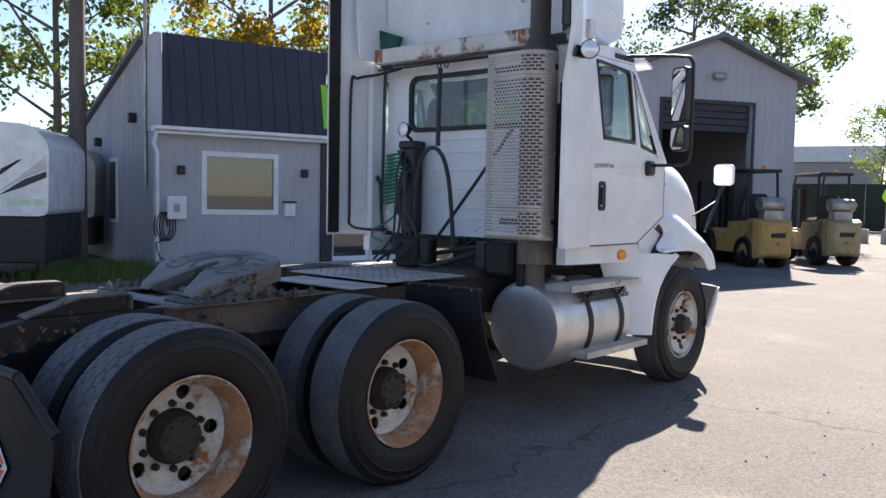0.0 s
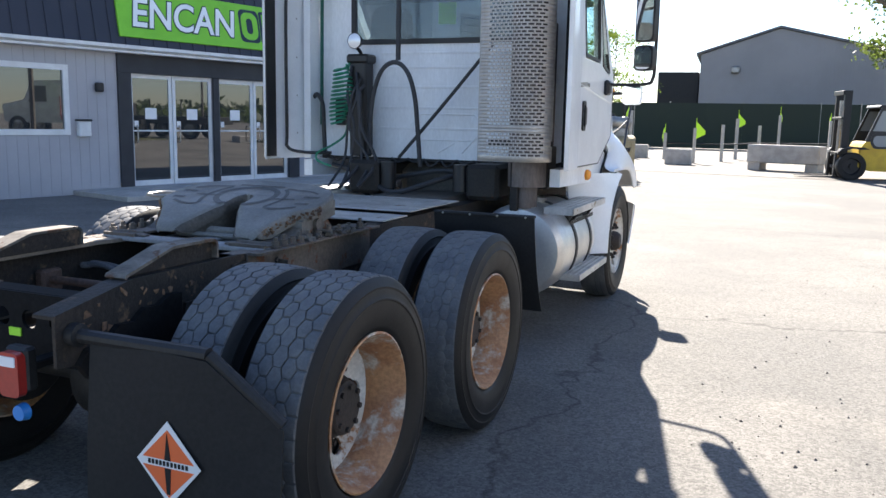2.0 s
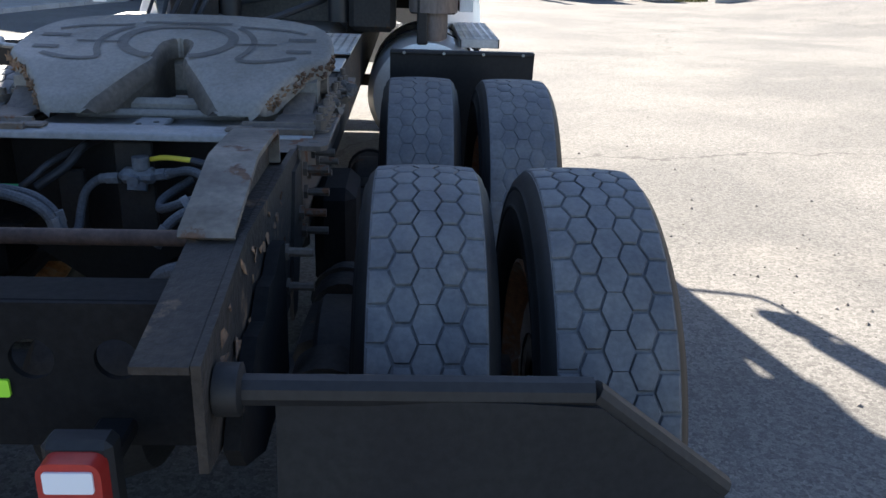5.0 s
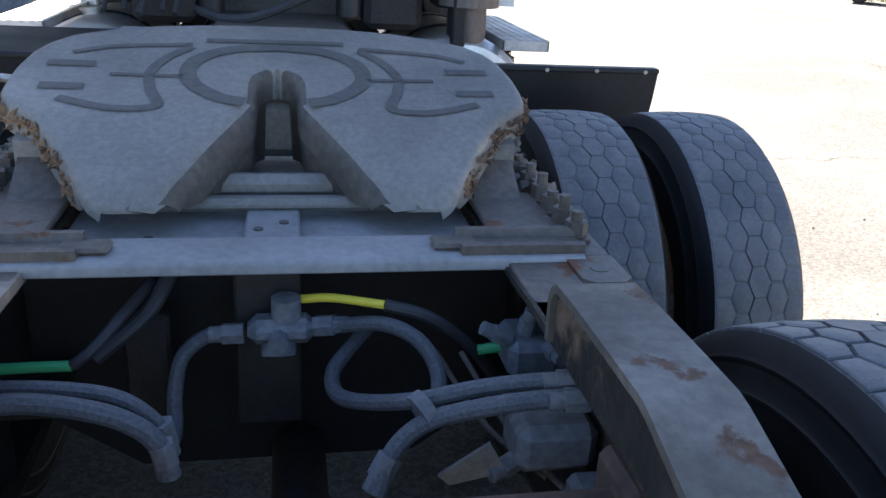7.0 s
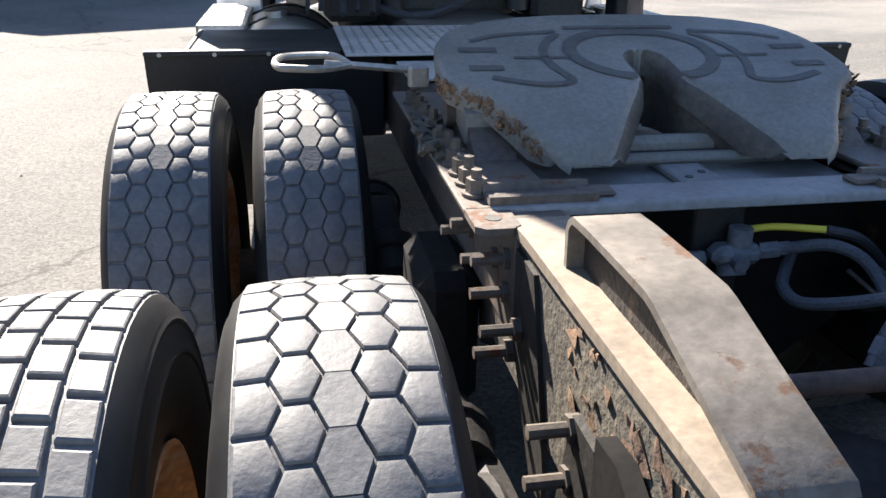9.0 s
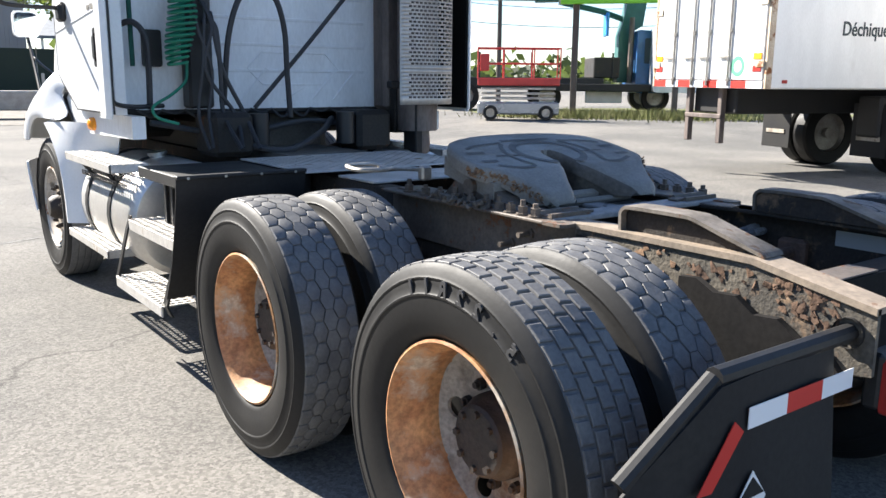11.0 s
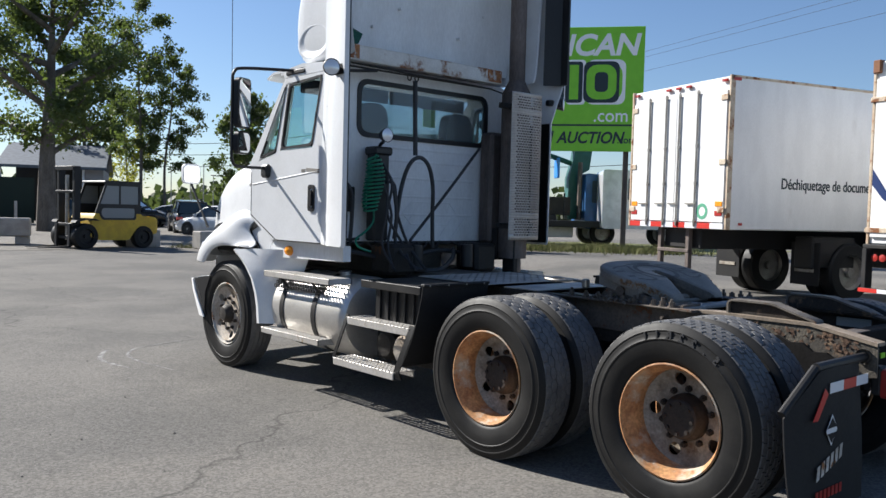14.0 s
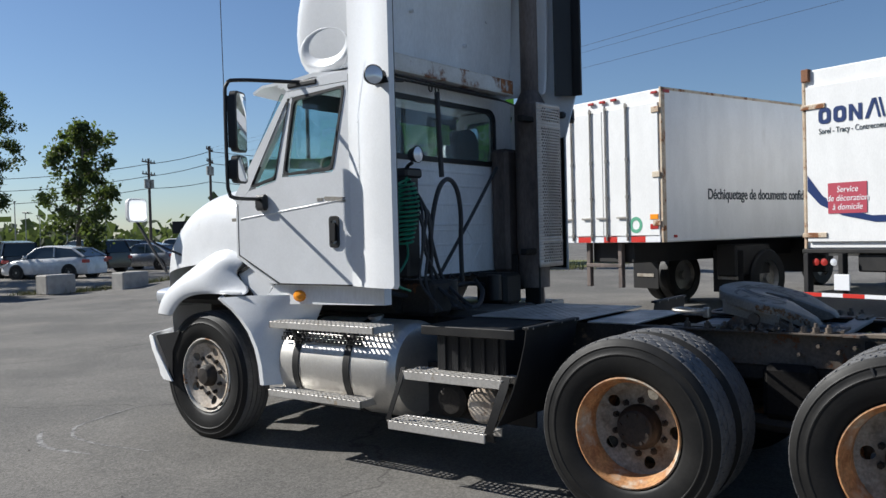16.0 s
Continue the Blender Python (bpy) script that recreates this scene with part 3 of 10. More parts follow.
def tread_blocks(w, r, style):
    """Moulded blocks standing on the drum."""
    bm = bmesh.new()
    half = w * 0.40

    def block(poly, base, top, inset=0.0035):
        cx, cc = sum(p[0] for p in poly) / len(poly), sum(p[1] for p in poly) / len(poly)
        rows = []
        for rad, k in ((base, 0.0), (top - 0.0045, 0.0), (top - 0.0012, inset * 0.45), (top, inset * 1.5)):
            ring = []
            for u, c in poly:
                du, dc = u - cx, c - cc
                ln = max(math.hypot(du, dc), 1e-6)
                uu, c2 = u - du / ln * k, c - dc / ln * k
                crown = 0.006 * (uu / half) ** 2
                a = c2 / r
                ring.append(bm.verts.new((uu, (rad - crown) * math.cos(a), (rad - crown) * math.sin(a))))
            rows.append(ring)
        for a, b in zip(rows, rows[1:]):
            ring_faces(bm, a, b)
        bm.faces.new(rows[-1])

    base, top = r - 0.016, r - 0.001
    if style == "worn":
        top = r - 0.005
    if style in ("hex", "worn"):
        count, cols = 44, 5
        pitch, cw = 2 * math.pi * r / 44, 2 * half / 5
        g = 0.0030 if style == "hex" else 0.0016
        for i in range(count):
            for c in range(cols):
                u0 = -half + cw * (c + 0.5)
                v0 = (i + 0.5 * (c % 2)) * pitch
                a, b, t = cw / 2 - g / 2, pitch / 2 - g, cw * 0.16
                if c == 2:
                    b = pitch / 2 - 0.0004
                    poly = [(u0 - a + t, v0 - b), (u0 + a - t, v0 - b), (u0 + a + t, v0), (u0 + a - t, v0 + b), (u0 - a + t, v0 + b), (u0 - a - t, v0)]
                    block(poly, base, top, 0.0004)
                    continue
                if 0 < c < cols - 1:
                    poly = [(u0 - a + t, v0 - b), (u0 + a - t, v0 - b), (u0 + a + t, v0), (u0 + a - t, v0 + b), (u0 - a + t, v0 + b), (u0 - a - t, v0)]
                elif c == 0:
                    poly = [(u0 - a, v0 - b), (u0 + a - t, v0 - b), (u0 + a + t, v0), (u0 + a - t, v0 + b), (u0 - a, v0 + b)]
                else:
                    poly = [(u0 - a + t, v0 - b), (u0 + a, v0 - b), (u0 + a, v0 + b), (u0 - a + t, v0 + b), (u0 - a - t, v0)]
                block(poly, base, top, 0.0045)
    elif style == "brick":
        count, cols = 52, 5
        pitch, cw = 2 * math.pi * r / 52, 2 * half / 5
        for i in range(count):
            for c in range(cols):
                u0 = -half + cw * (c + 0.5)
                v0 = (i + 0.5 * (c % 2)) * pitch
                a, b, k = cw / 2 - 0.003, pitch / 2 - 0.004, 0.004
                block([(u0 - a, v0 - b), (u0 + a, v0 - b + k), (u0 + a, v0 + b + k), (u0 - a, v0 + b)], base - 0.004, top)
    else:
        seg = 72
        for c in range(5):
            u0, u1 = -half + 2 * half * c / 5 + 0.003, -half + 2 * half * (c + 1) / 5 - 0.003
            for s in range(seg):
                v0, v1 = 2 * math.pi * r * s / seg, 2 * math.pi * r * (s + 1) / seg
                block([(u0, v0), (u1, v0), (u1, v1), (u0, v1)], base, top, 0.0)
    return bm


def rim_dual(flip):
    """A ten-stud steel wheel turned so that its dish faces outward (+x)."""
    bm = bmesh.new()
    lathe(bm, [(0.115, 0.300), (0.118, 0.292), (0.105, 0.284), (0.080, 0.281), (0.055, 0.262), (-0.02, 0.255), (-0.06, 0.256), (-0.085, 0.266), (-0.1, 0.284), (-0.118, 0.292), (-0.115, 0.300),
               (-0.09, 0.292), (-0.05, 0.270), (0.05, 0.272), (0.09, 0.292)], 48, close=True)
    return bm


def disc(dish, hole_r=0.032, n=5, at=0.198):
    """The wheel disc with round hand holes: a ring of cells, the holes open."""
    bm = bmesh.new()
    seg = n * 12
    inner, outer = 0.075, 0.262

    def pt(r, a, x):
        return (x, r * math.cos(a), r * math.sin(a))

    def xof(r):
        k = (r - inner) / (outer - inner)
        return dish + 0.035 * max(0.0, (k - 0.62) / 0.38) ** 1.5 + 0.012 * math.exp(-((k - 0.25) / 0.12) ** 2)

    holes = []
    for side in (0.0, -0.011):
        for s in range(n):
            a0 = 2 * math.pi * s / n
            hc = a0 + math.pi / n
            steps = 24
            hole, out = [], []
            for k in range(steps):
                t = 2 * math.pi * k / steps
                ry, ra = at + hole_r * math.cos(t), hc + hole_r * math.sin(t) / at
                hole.append(bm.verts.new(pt(ry, ra, xof(ry) + side)))
                if math.cos(t) >= 0:
                    rr = outer if abs(math.sin(t)) < 0.8 else at + (outer - at) * math.cos(t) / 0.6
                else:
                    rr = inner if abs(math.sin(t)) < 0.8 else at + (at - inner) * math.cos(t) / 0.6
                aa = hc + max(-1, min(1, math.sin(t) / 0.8)) * math.pi / n
                out.append(bm.verts.new(pt(rr, aa, xof(rr) + side)))
            ring_faces(bm, hole, out)
            holes.append(hole)
    for s in range(n):
        ring_faces(bm, holes[s], holes[s + n])
    bmesh.ops.remove_doubles(bm, verts=bm.verts, dist=0.0006)
    return bm


TYRES = {}
for style in ("hex", "worn", "brick", "rib"):
    w = 0.275
    bm = bmesh.new()
    lathe(bm, tyre_profile(w, TYRE_R), 64)
    for face in bm.faces:
        if min(math.hypot(v.co.y, v.co.z) for v in face.verts) > TYRE_R - 0.020:
            face.material_index = 1
    TYRES[style] = mesh_of("tyre", bm, [M_RUBBER, M_TREAD]), mesh_of("tread", tread_blocks(w, TYRE_R, style), M_TREAD, True, 25)
ME_RIM = mesh_of("rim", rim_dual(False), M_RIM_RUST)
ME_RIM_W = mesh_of("rim", rim_dual(False), M_RIM_WHITE)
ME_RIM_MIX = mesh_of("rim", rim_dual(False), M_RIM_MIX)
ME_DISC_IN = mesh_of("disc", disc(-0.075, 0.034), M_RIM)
ME_DISC_PALE = mesh_of("disc", disc(-0.075, 0.034), M_RIM_WHITE)
ME_DISC_OUT = mesh_of("disc", disc(0.075, 0.036, 5, 0.205), M_RIM_WHITE)
ME_DISC_DUSTY = mesh_of("disc", disc(0.075, 0.036, 5, 0.205), M_RIM_DUSTY)
bm = bmesh.new()
lathe(bm, [(-0.09, 0.125), (-0.035, 0.122), (-0.02, 0.112), (-0.01, 0.106), (0.010, 0.102), (0.018, 0.092), (0.020, 0.0)], 24)
for k in range(8):
    a = math.pi * k / 4
    cyl(bm, (0.016, 0.080 * math.cos(a), 0.080 * math.sin(a)), (0.030, 0.080 * math.cos(a), 0.080 * math.sin(a)), 0.011, seg=6)
ME_HUB = mesh_of("hub", bm, M_HUB)
bm = bmesh.new()
lathe(bm, [(0.06, 0.095), (0.12, 0.085), (0.15, 0.062), (0.155, 0.0)], 24)
ME_HUB_FRONT = mesh_of("hub", bm, M_HUB)
bm = bmesh.new()
cyl(bm, (0, 0, 0), (0.020, 0, 0), 0.0175, seg=6)
cyl(bm, (0.020, 0, 0), (0.032, 0, 0), 0.010, seg=8)
ME_NUT = mesh_of("wheel_nut", bm, M_HUB)


def wheel(x, y, side, style, rim, dsc, hub=None, spin=0.0, label=""):
    """side: +1 the outer face looks to +x. A wheel with tyre, tread, disc and hub as parts of it."""
    m = Matrix.Translation((x, y, HUB_Z)) @ pose(0, 0, 0, spin, 0, 0 if side > 0 else 180)
    w = put("wheel", rim, truck, m, label)
    put("tyre", TYRES[style][0], w)
    put("tread", TYRES[style][1], w)
    put("disc", dsc, w)
    if hub:
        put("hub", hub, w)
        for k in range(10):
            a = 2 * math.pi * (k + 0.5) / 10
            put("wheel_nut", ME_NUT, w, Matrix.Translation((-0.070 if hub is ME_HUB else 0.078, 0.148 * math.cos(a), 0.148 * math.sin(a))))
    return w


OUT, INN = 1.085, 0.745
for side in (1, -1):
    rusty = "steel wheel with orange rusty rim and grey disc" if side < 0 else "chalky white steel wheel streaked with rust"
    rim_me, disc_me = (ME_RIM, ME_DISC_IN) if side < 0 else (ME_RIM_MIX, ME_DISC_PALE)
    for y, sp in ((0.0, 17), (AX2, 52)):
        tread = "worn" if side > 0 and y > 0 else "hex"
        wheel(side * OUT, y, side, "brick" if side < 0 and y == 0.0 else tread, rim_me, disc_me, ME_HUB, sp + 20 * side, rusty)
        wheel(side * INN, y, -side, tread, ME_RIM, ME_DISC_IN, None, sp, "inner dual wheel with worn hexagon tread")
    wheel(side * 1.01, AX1, side, "rib", ME_RIM_W, ME_DISC_OUT if side > 0 else ME_DISC_DUSTY, ME_HUB_FRONT, 31, "front steer wheel with chalky white disc" if side > 0 else "front steer wheel with cream dusty disc")

# size marking moulded on the sidewall of the rear left tyre
M_MARK = surf("raised_rubber_lettering", (0.035, 0.035, 0.037), rough=0.6, bump=0.1)
for k, ch in enumerate("11R22.5"):
    a = radians(108 - 9.2 * k)
    c, rd, tg = Vector((-OUT - 0.1375, 0, HUB_Z)), Vector((0, -math.cos(a), math.sin(a))), Vector((0, -math.sin(a), -math.cos(a)))
    lettering("character", ch, 0.058, facing(c + rd * 0.425, -tg, rd), M_MARK, truck, 0, 0.002, 0.003, 0.95, "CENTER")

# axles and differentials
for y in (0.0, AX2):
    bm = bmesh.new()
    tube(bm, [(-0.95, y, HUB_Z), (-0.4, y, HUB_Z), (-0.2, y, HUB_Z), (0.2, y, HUB_Z), (0.4, y, HUB_Z), (0.95, y, HUB_Z)], 0.075, 12, 2)
    axle = part("axle", bm, M_FRAME, truck, "greasy drive axle housing")
    bm = bmesh.new()
    lathe(bm, [(-0.16, 0.0), (-0.16, 0.10), (-0.10, 0.20), (0.02, 0.225), (0.12, 0.19), (0.18, 0.10), (0.18, 0.0)], 24, (0.03, y, HUB_Z))
    part("differential", bm, M_FRAME, axle)
    bm = bmesh.new()
    cyl(bm, (0.03, y + 0.15, HUB_Z), (0.03, y + 0.42, HUB_Z + 0.03), 0.11, 0.06, 16)
    part("pinion_housing", bm, M_FRAME, axle)
    for s in (1, -1):
        bm = bmesh.new()
        lathe(bm, [(-0.09, 0.08), (-0.09, 0.2), (-0.08, 0.21), (0.08, 0.21), (0.09, 0.2), (0.09, 0.08)], 32, (s * 0.60, y, HUB_Z))
        part("brake_drum", bm, M_FRAME, axle)
        for ya, za, yb, zb in ((y - 0.12, 0.60, y - 0.30, 0.57), (y + 0.24, 0.58, y + 0.42, 0.58)):
            bm = bmesh.new()
            d = Vector((0, yb - ya, zb - za))
            c0 = Vector((s * 0.545, ya, za))
            turned = d.to_track_quat("X", "Z").to_matrix().to_4x4()
            lathe(bm, [(0.0, 0.0), (0.0, 0.078), (d.length * 0.45, 0.082), (d.length * 0.45, 0.092), (d.length * 0.55, 0.092), (d.length * 0.55, 0.082), (d.length, 0.07), (d.length, 0.0)], 18)
            bm.transform(Matrix.Translation(c0) @ turned)
            part("brake_chamber", bm, M_FRAME, axle)
bm = bmesh.new()
box(bm, (-0.85, AX1 - 0.05, 0.40), (0.85, AX1 + 0.05, 0.48), 0.01)
part("axle", bm, M_FRAME, truck, "steel front axle beam")
bm = bmesh.new()
cyl(bm, (0.03, AX2 + 0.42, 0.53), (0.0, 3.4, 0.62), 0.055, seg=12)
cyl(bm, (0.03, 0.42, 0.53), (0.03, AX2 - 0.2, 0.52), 0.05, seg=12)
part("drive_shaft", bm, M_FRAME, truck)

# frame rails: a channel on each side, with a sloped rear end
for s in (1, -1):
    bm = bmesh.new()
    X = lambda a: s * a
    prism(bm, [(0.45, 0.985), (5.75, 0.985), (5.75, 0.72), (0.45, 0.72)], "x", X(0.418), X(0.432))
    for z0, z1 in ((0.975, 0.985), (0.72, 0.73)):
        box(bm, (min(X(0.335), X(0.428)), 0.45, z0), (max(X(0.335), X(0.428)), 5.75, z1), 0.003)
    part("frame_rail", bm, M_RAIL_SIDE, truck, "dark chassis rail with pitted flaking paint")
    bm = bmesh.new()
    prism(bm, [(-0.705, 0.932), (-0.36, 0.996), (0.25, 0.996), (0.45, 0.985), (0.45, 0.72), (-0.45, 0.72), (-0.705, 0.76)], "x", X(0.418), X(0.432))
    part("rail_tail", bm, M_RAIL_TAIL if s < 0 else M_RAIL_SIDE, truck, "tail of the rail, dark with flaking tan rust scale")
    bm = bmesh.new()
    lo, hi = sorted((X(0.335), X(0.4165 if s > 0 else 0.440)))
    prism(bm, [(-0.705, 0.936), (-0.36, 1.000), (0.25, 0.9995), (0.45, 0.989), (0.45, 0.974), (0.25, 0.982), (-0.355, 0.982), (-0.705, 0.918)] if s < 0 else [(-0.705, 0.93), (-0.36, 0.994), (0.25, 0.994), (0.45, 0.984), (0.45, 0.974), (0.25, 0.982), (-0.355, 0.982), (-0.705, 0.918)], "x", lo, hi)
    part("rail_flange", bm, M_RAIL_FLANGE if s < 0 else M_RAIL_SIDE, truck, "worn top flange of the rail tail")
    if s < 0:
        bm = bmesh.new()
        prism(bm, [(-0.703, 0.914), (-0.36, 0.978), (0.45, 0.972), (0.45, 0.732), (-0.45, 0.732), (-0.703, 0.765)], "x", X(0.4145), X(0.4178))
        part("rail_lining", bm, M_RAIL_SIDE, truck, "dark inner face of the rail")
    # ramp on the tail of the rail: a top plate that overhangs a recessed side
    side_poly = [(-0.37, 0.997), (0.125, 0.997), (0.128, 1.055), (0.105, 1.068), (-0.13, 1.068), (-0.37, 1.006)]
    bm = bmesh.new()
    lo, hi = sorted((X(0.327), X(0.392)))
    prism(bm, side_poly, "x", lo, hi)
    ramp_part = part("tail_ramp", bm, M_RAIL_SIDE, truck, "steel approach ramp with recessed rusty side")
    bm = bmesh.new()
    rows = [[(X(x), y, z) for x in (0.320, 0.345, 0.375, 0.400, 0.416)] for y, z in ((0.140, 0.999), (0.142, 1.055), (0.134, 1.070), (0.118, 1.080), (0.06, 1.082), (-0.06, 1.082), (-0.125, 1.081), (-0.145, 1.077), (-0.25, 1.045), (-0.372, 1.010), (-0.38, 0.999))]
    thick(bm, rows, 0.011, flip=s > 0)
    part("ramp_plate", bm, M_RAMP, ramp_part, "worn bare top plate of the ramp", angle=40)
    bm = bmesh.new()
    lo, hi = sorted((X(0.340), X(0.430)))
    box(bm, (lo, 0.13, 0.986), (hi, 0.40, 0.994), 0.002)
    part("rail_cap", bm, M_RAIL_TOP, truck)
    # spring hanger, its black outline widened to stand for a shaded recess, and flaking scale on the outside of the
    # rail tail
    bm = bmesh.new()
    prism(bm, [(-0.14, 0.91), (-0.20, 0.915), (-0.26, 0.885), (-0.33, 0.89), (-0.39, 0.85), (-0.46, 0.855), (-0.52, 0.815), (-0.60, 0.80), (-0.64, 0.755), (-0.60, 0.70), (-0.44, 0.62), (-0.14, 0.62)], "x", *sorted((X(0.437), X(0.462))))
    part("hanger_and_recess_shade", bm, M_MATT_BLACK, truck, "black spring hanger, widened to stand for the dark recess below the rail")
    random.seed(31 + s)
    bm = bmesh.new()
    for k in range(90 if s < 0 else 28):
        y, z = random.uniform(-0.62, 0.05), random.uniform(0.84, 0.965)
        c = Vector((X(0.434), y, min(z, 0.97 + 0.18 * min(0, y + 0.36))))
        w = 0.008 + 0.016 * random.random()
        vs = [bm.verts.new(c + Vector((0.004 * random.uniform(-1, 1), w * random.uniform(-1, 1), w * random.uniform(-1, 1)))) for _ in range(7)]
        bmesh.ops.convex_hull(bm, input=vs)
    tagged(part("flaking_scale", bm, M_CRUST, truck, "tan flakes of rust scale on the rail"), kind="stuff")

# rear crossmember with round holes
def plate_with_holes(bm, x0, x1, z0, z1, y0, y1, holes):
    """An upright plate across y with a row of round holes."""
    edges = [x0] + [(a[0] + b[0]) / 2 for a, b in zip(holes, holes[1:])] + [x1]
    n = 24
    for (cx, cz, r), e0, e1 in zip(holes, edges, edges[1:]):
        rim, frm = [], []
        for k in range(n):
            t = 2 * math.pi * k / n
            c, sn = math.cos(t), math.sin(t)
            rim.append((cx + r * c, cz + r * sn))
            q = max(abs(c), abs(sn))
            uu, vv = c / q, sn / q
            frm.append((cx + uu * (e1 - cx if uu > 0 else cx - e0), cz + vv * (z1 - cz if vv > 0 else cz - z0)))
        frame_rim(bm, frm, rim, "y", y0, y1)


bm = bmesh.new()
plate_with_holes(bm, -0.417, 0.417, 0.70, 0.950, -0.545, -0.533, [(-0.26, 0.855, 0.035), (-0.13, 0.855, 0.035), (0.0, 0.855, 0.035), (0.13, 0.855, 0.035), (0.26, 0.855, 0.035)])
bmesh.ops.remove_doubles(bm, verts=bm.verts, dist=0.0005)
box(bm, (-0.416, -0.537, 0.940), (0.416, -0.445, 0.952), 0.003)
part("rear_crossmember", bm, M_MATT_BLACK, truck, "black steel end plate with round holes")
bm = bmesh.new()
box(bm, (-0.33, -0.540, 0.9525), (-0.10, -0.450, 0.9575), 0.002)
part("crossmember_cap", bm, M_RAIL_TOP, truck)
# suspension crossmember ahead of the valves
bm = bmesh.new()
prism(bm, [(-0.415, 0.96), (0.415, 0.96), (0.415, 0.62), (0.25, 0.50), (-0.25, 0.50), (-0.415, 0.62)], "y", 0.63, 0.65)
part("suspension_crossmember", bm, M_BLACK, truck, "black plate crossmember between the rails")
bm = bmesh.new()
box(bm, (-0.235, 0.47, 0.66), (-0.165, 0.50, 0.88), 0.006)
part("bracket", bm, M_FRAME, truck)
# tube crossmember at the axle
bm = bmesh.new()
cyl(bm, (-0.415, 0.0, 0.86), (0.415, 0.0, 0.86), 0.018, seg=14)
for s in (1, -1):
    box(bm, (min(s * 0.37, s * 0.415), -0.05, 0.80), (max(s * 0.36, s * 0.415), 0.06, 0.905), 0.012)
part("torque_tube", bm, M_CROSS_TUBE, truck, "rusty cross tube between the rails")

# fifth wheel mount: base plate, angles, bolts
bm = bmesh.new()
prism(bm, [(0.386, 0.982), (0.386, 0.997), (0.391, 1.002), (0.487, 1.002), (0.492, 0.997), (0.492, 0.982)], "x", -0.46, 0.46)
bmesh.ops.bevel(bm, geom=[e for e in bm.edges if abs(e.verts[0].co.x - e.verts[1].co.x) > 0.5], offset=0.002, segments=1, affect="EDGES")
part("mount_bar", bm, M_BAR, truck, "bare steel transverse angle bar")
bm = bmesh.new()
box(bm, (-0.33, 0.493, 0.962), (0.33, 1.35, 0.972), 0.003)
part("mount_plate", bm, M_BAR, truck, "dusty steel mounting plate")
bm = bmesh.new()
box(bm, (-0.052, 0.493, 0.973), (0.036, 0.74, 0.990), 0.004)
part("centre_strap", bm, M_BAR, truck, "flat steel strap with bolt holes")
for k, (x, y) in enumerate(((-0.28, 0.53), (-0.16, 0.535), (-0.20, 0.56), (0.09, 0.535), (0.14, 0.55), (0.21, 0.53), (-0.03, 0.55), (0.01, 0.58), (-0.075, 0.52), (0.055, 0.525))):
    bm = bmesh.new()
    zt = 0.991 if -0.05 < x < 0.035 else 0.973
    cyl(bm, (x, y, zt - 0.002), (x, y, zt + 0.0015), 0.008 if k < 8 else 0.014, seg=10)
    part("bolt_hole", bm, M_GROOVE, truck)
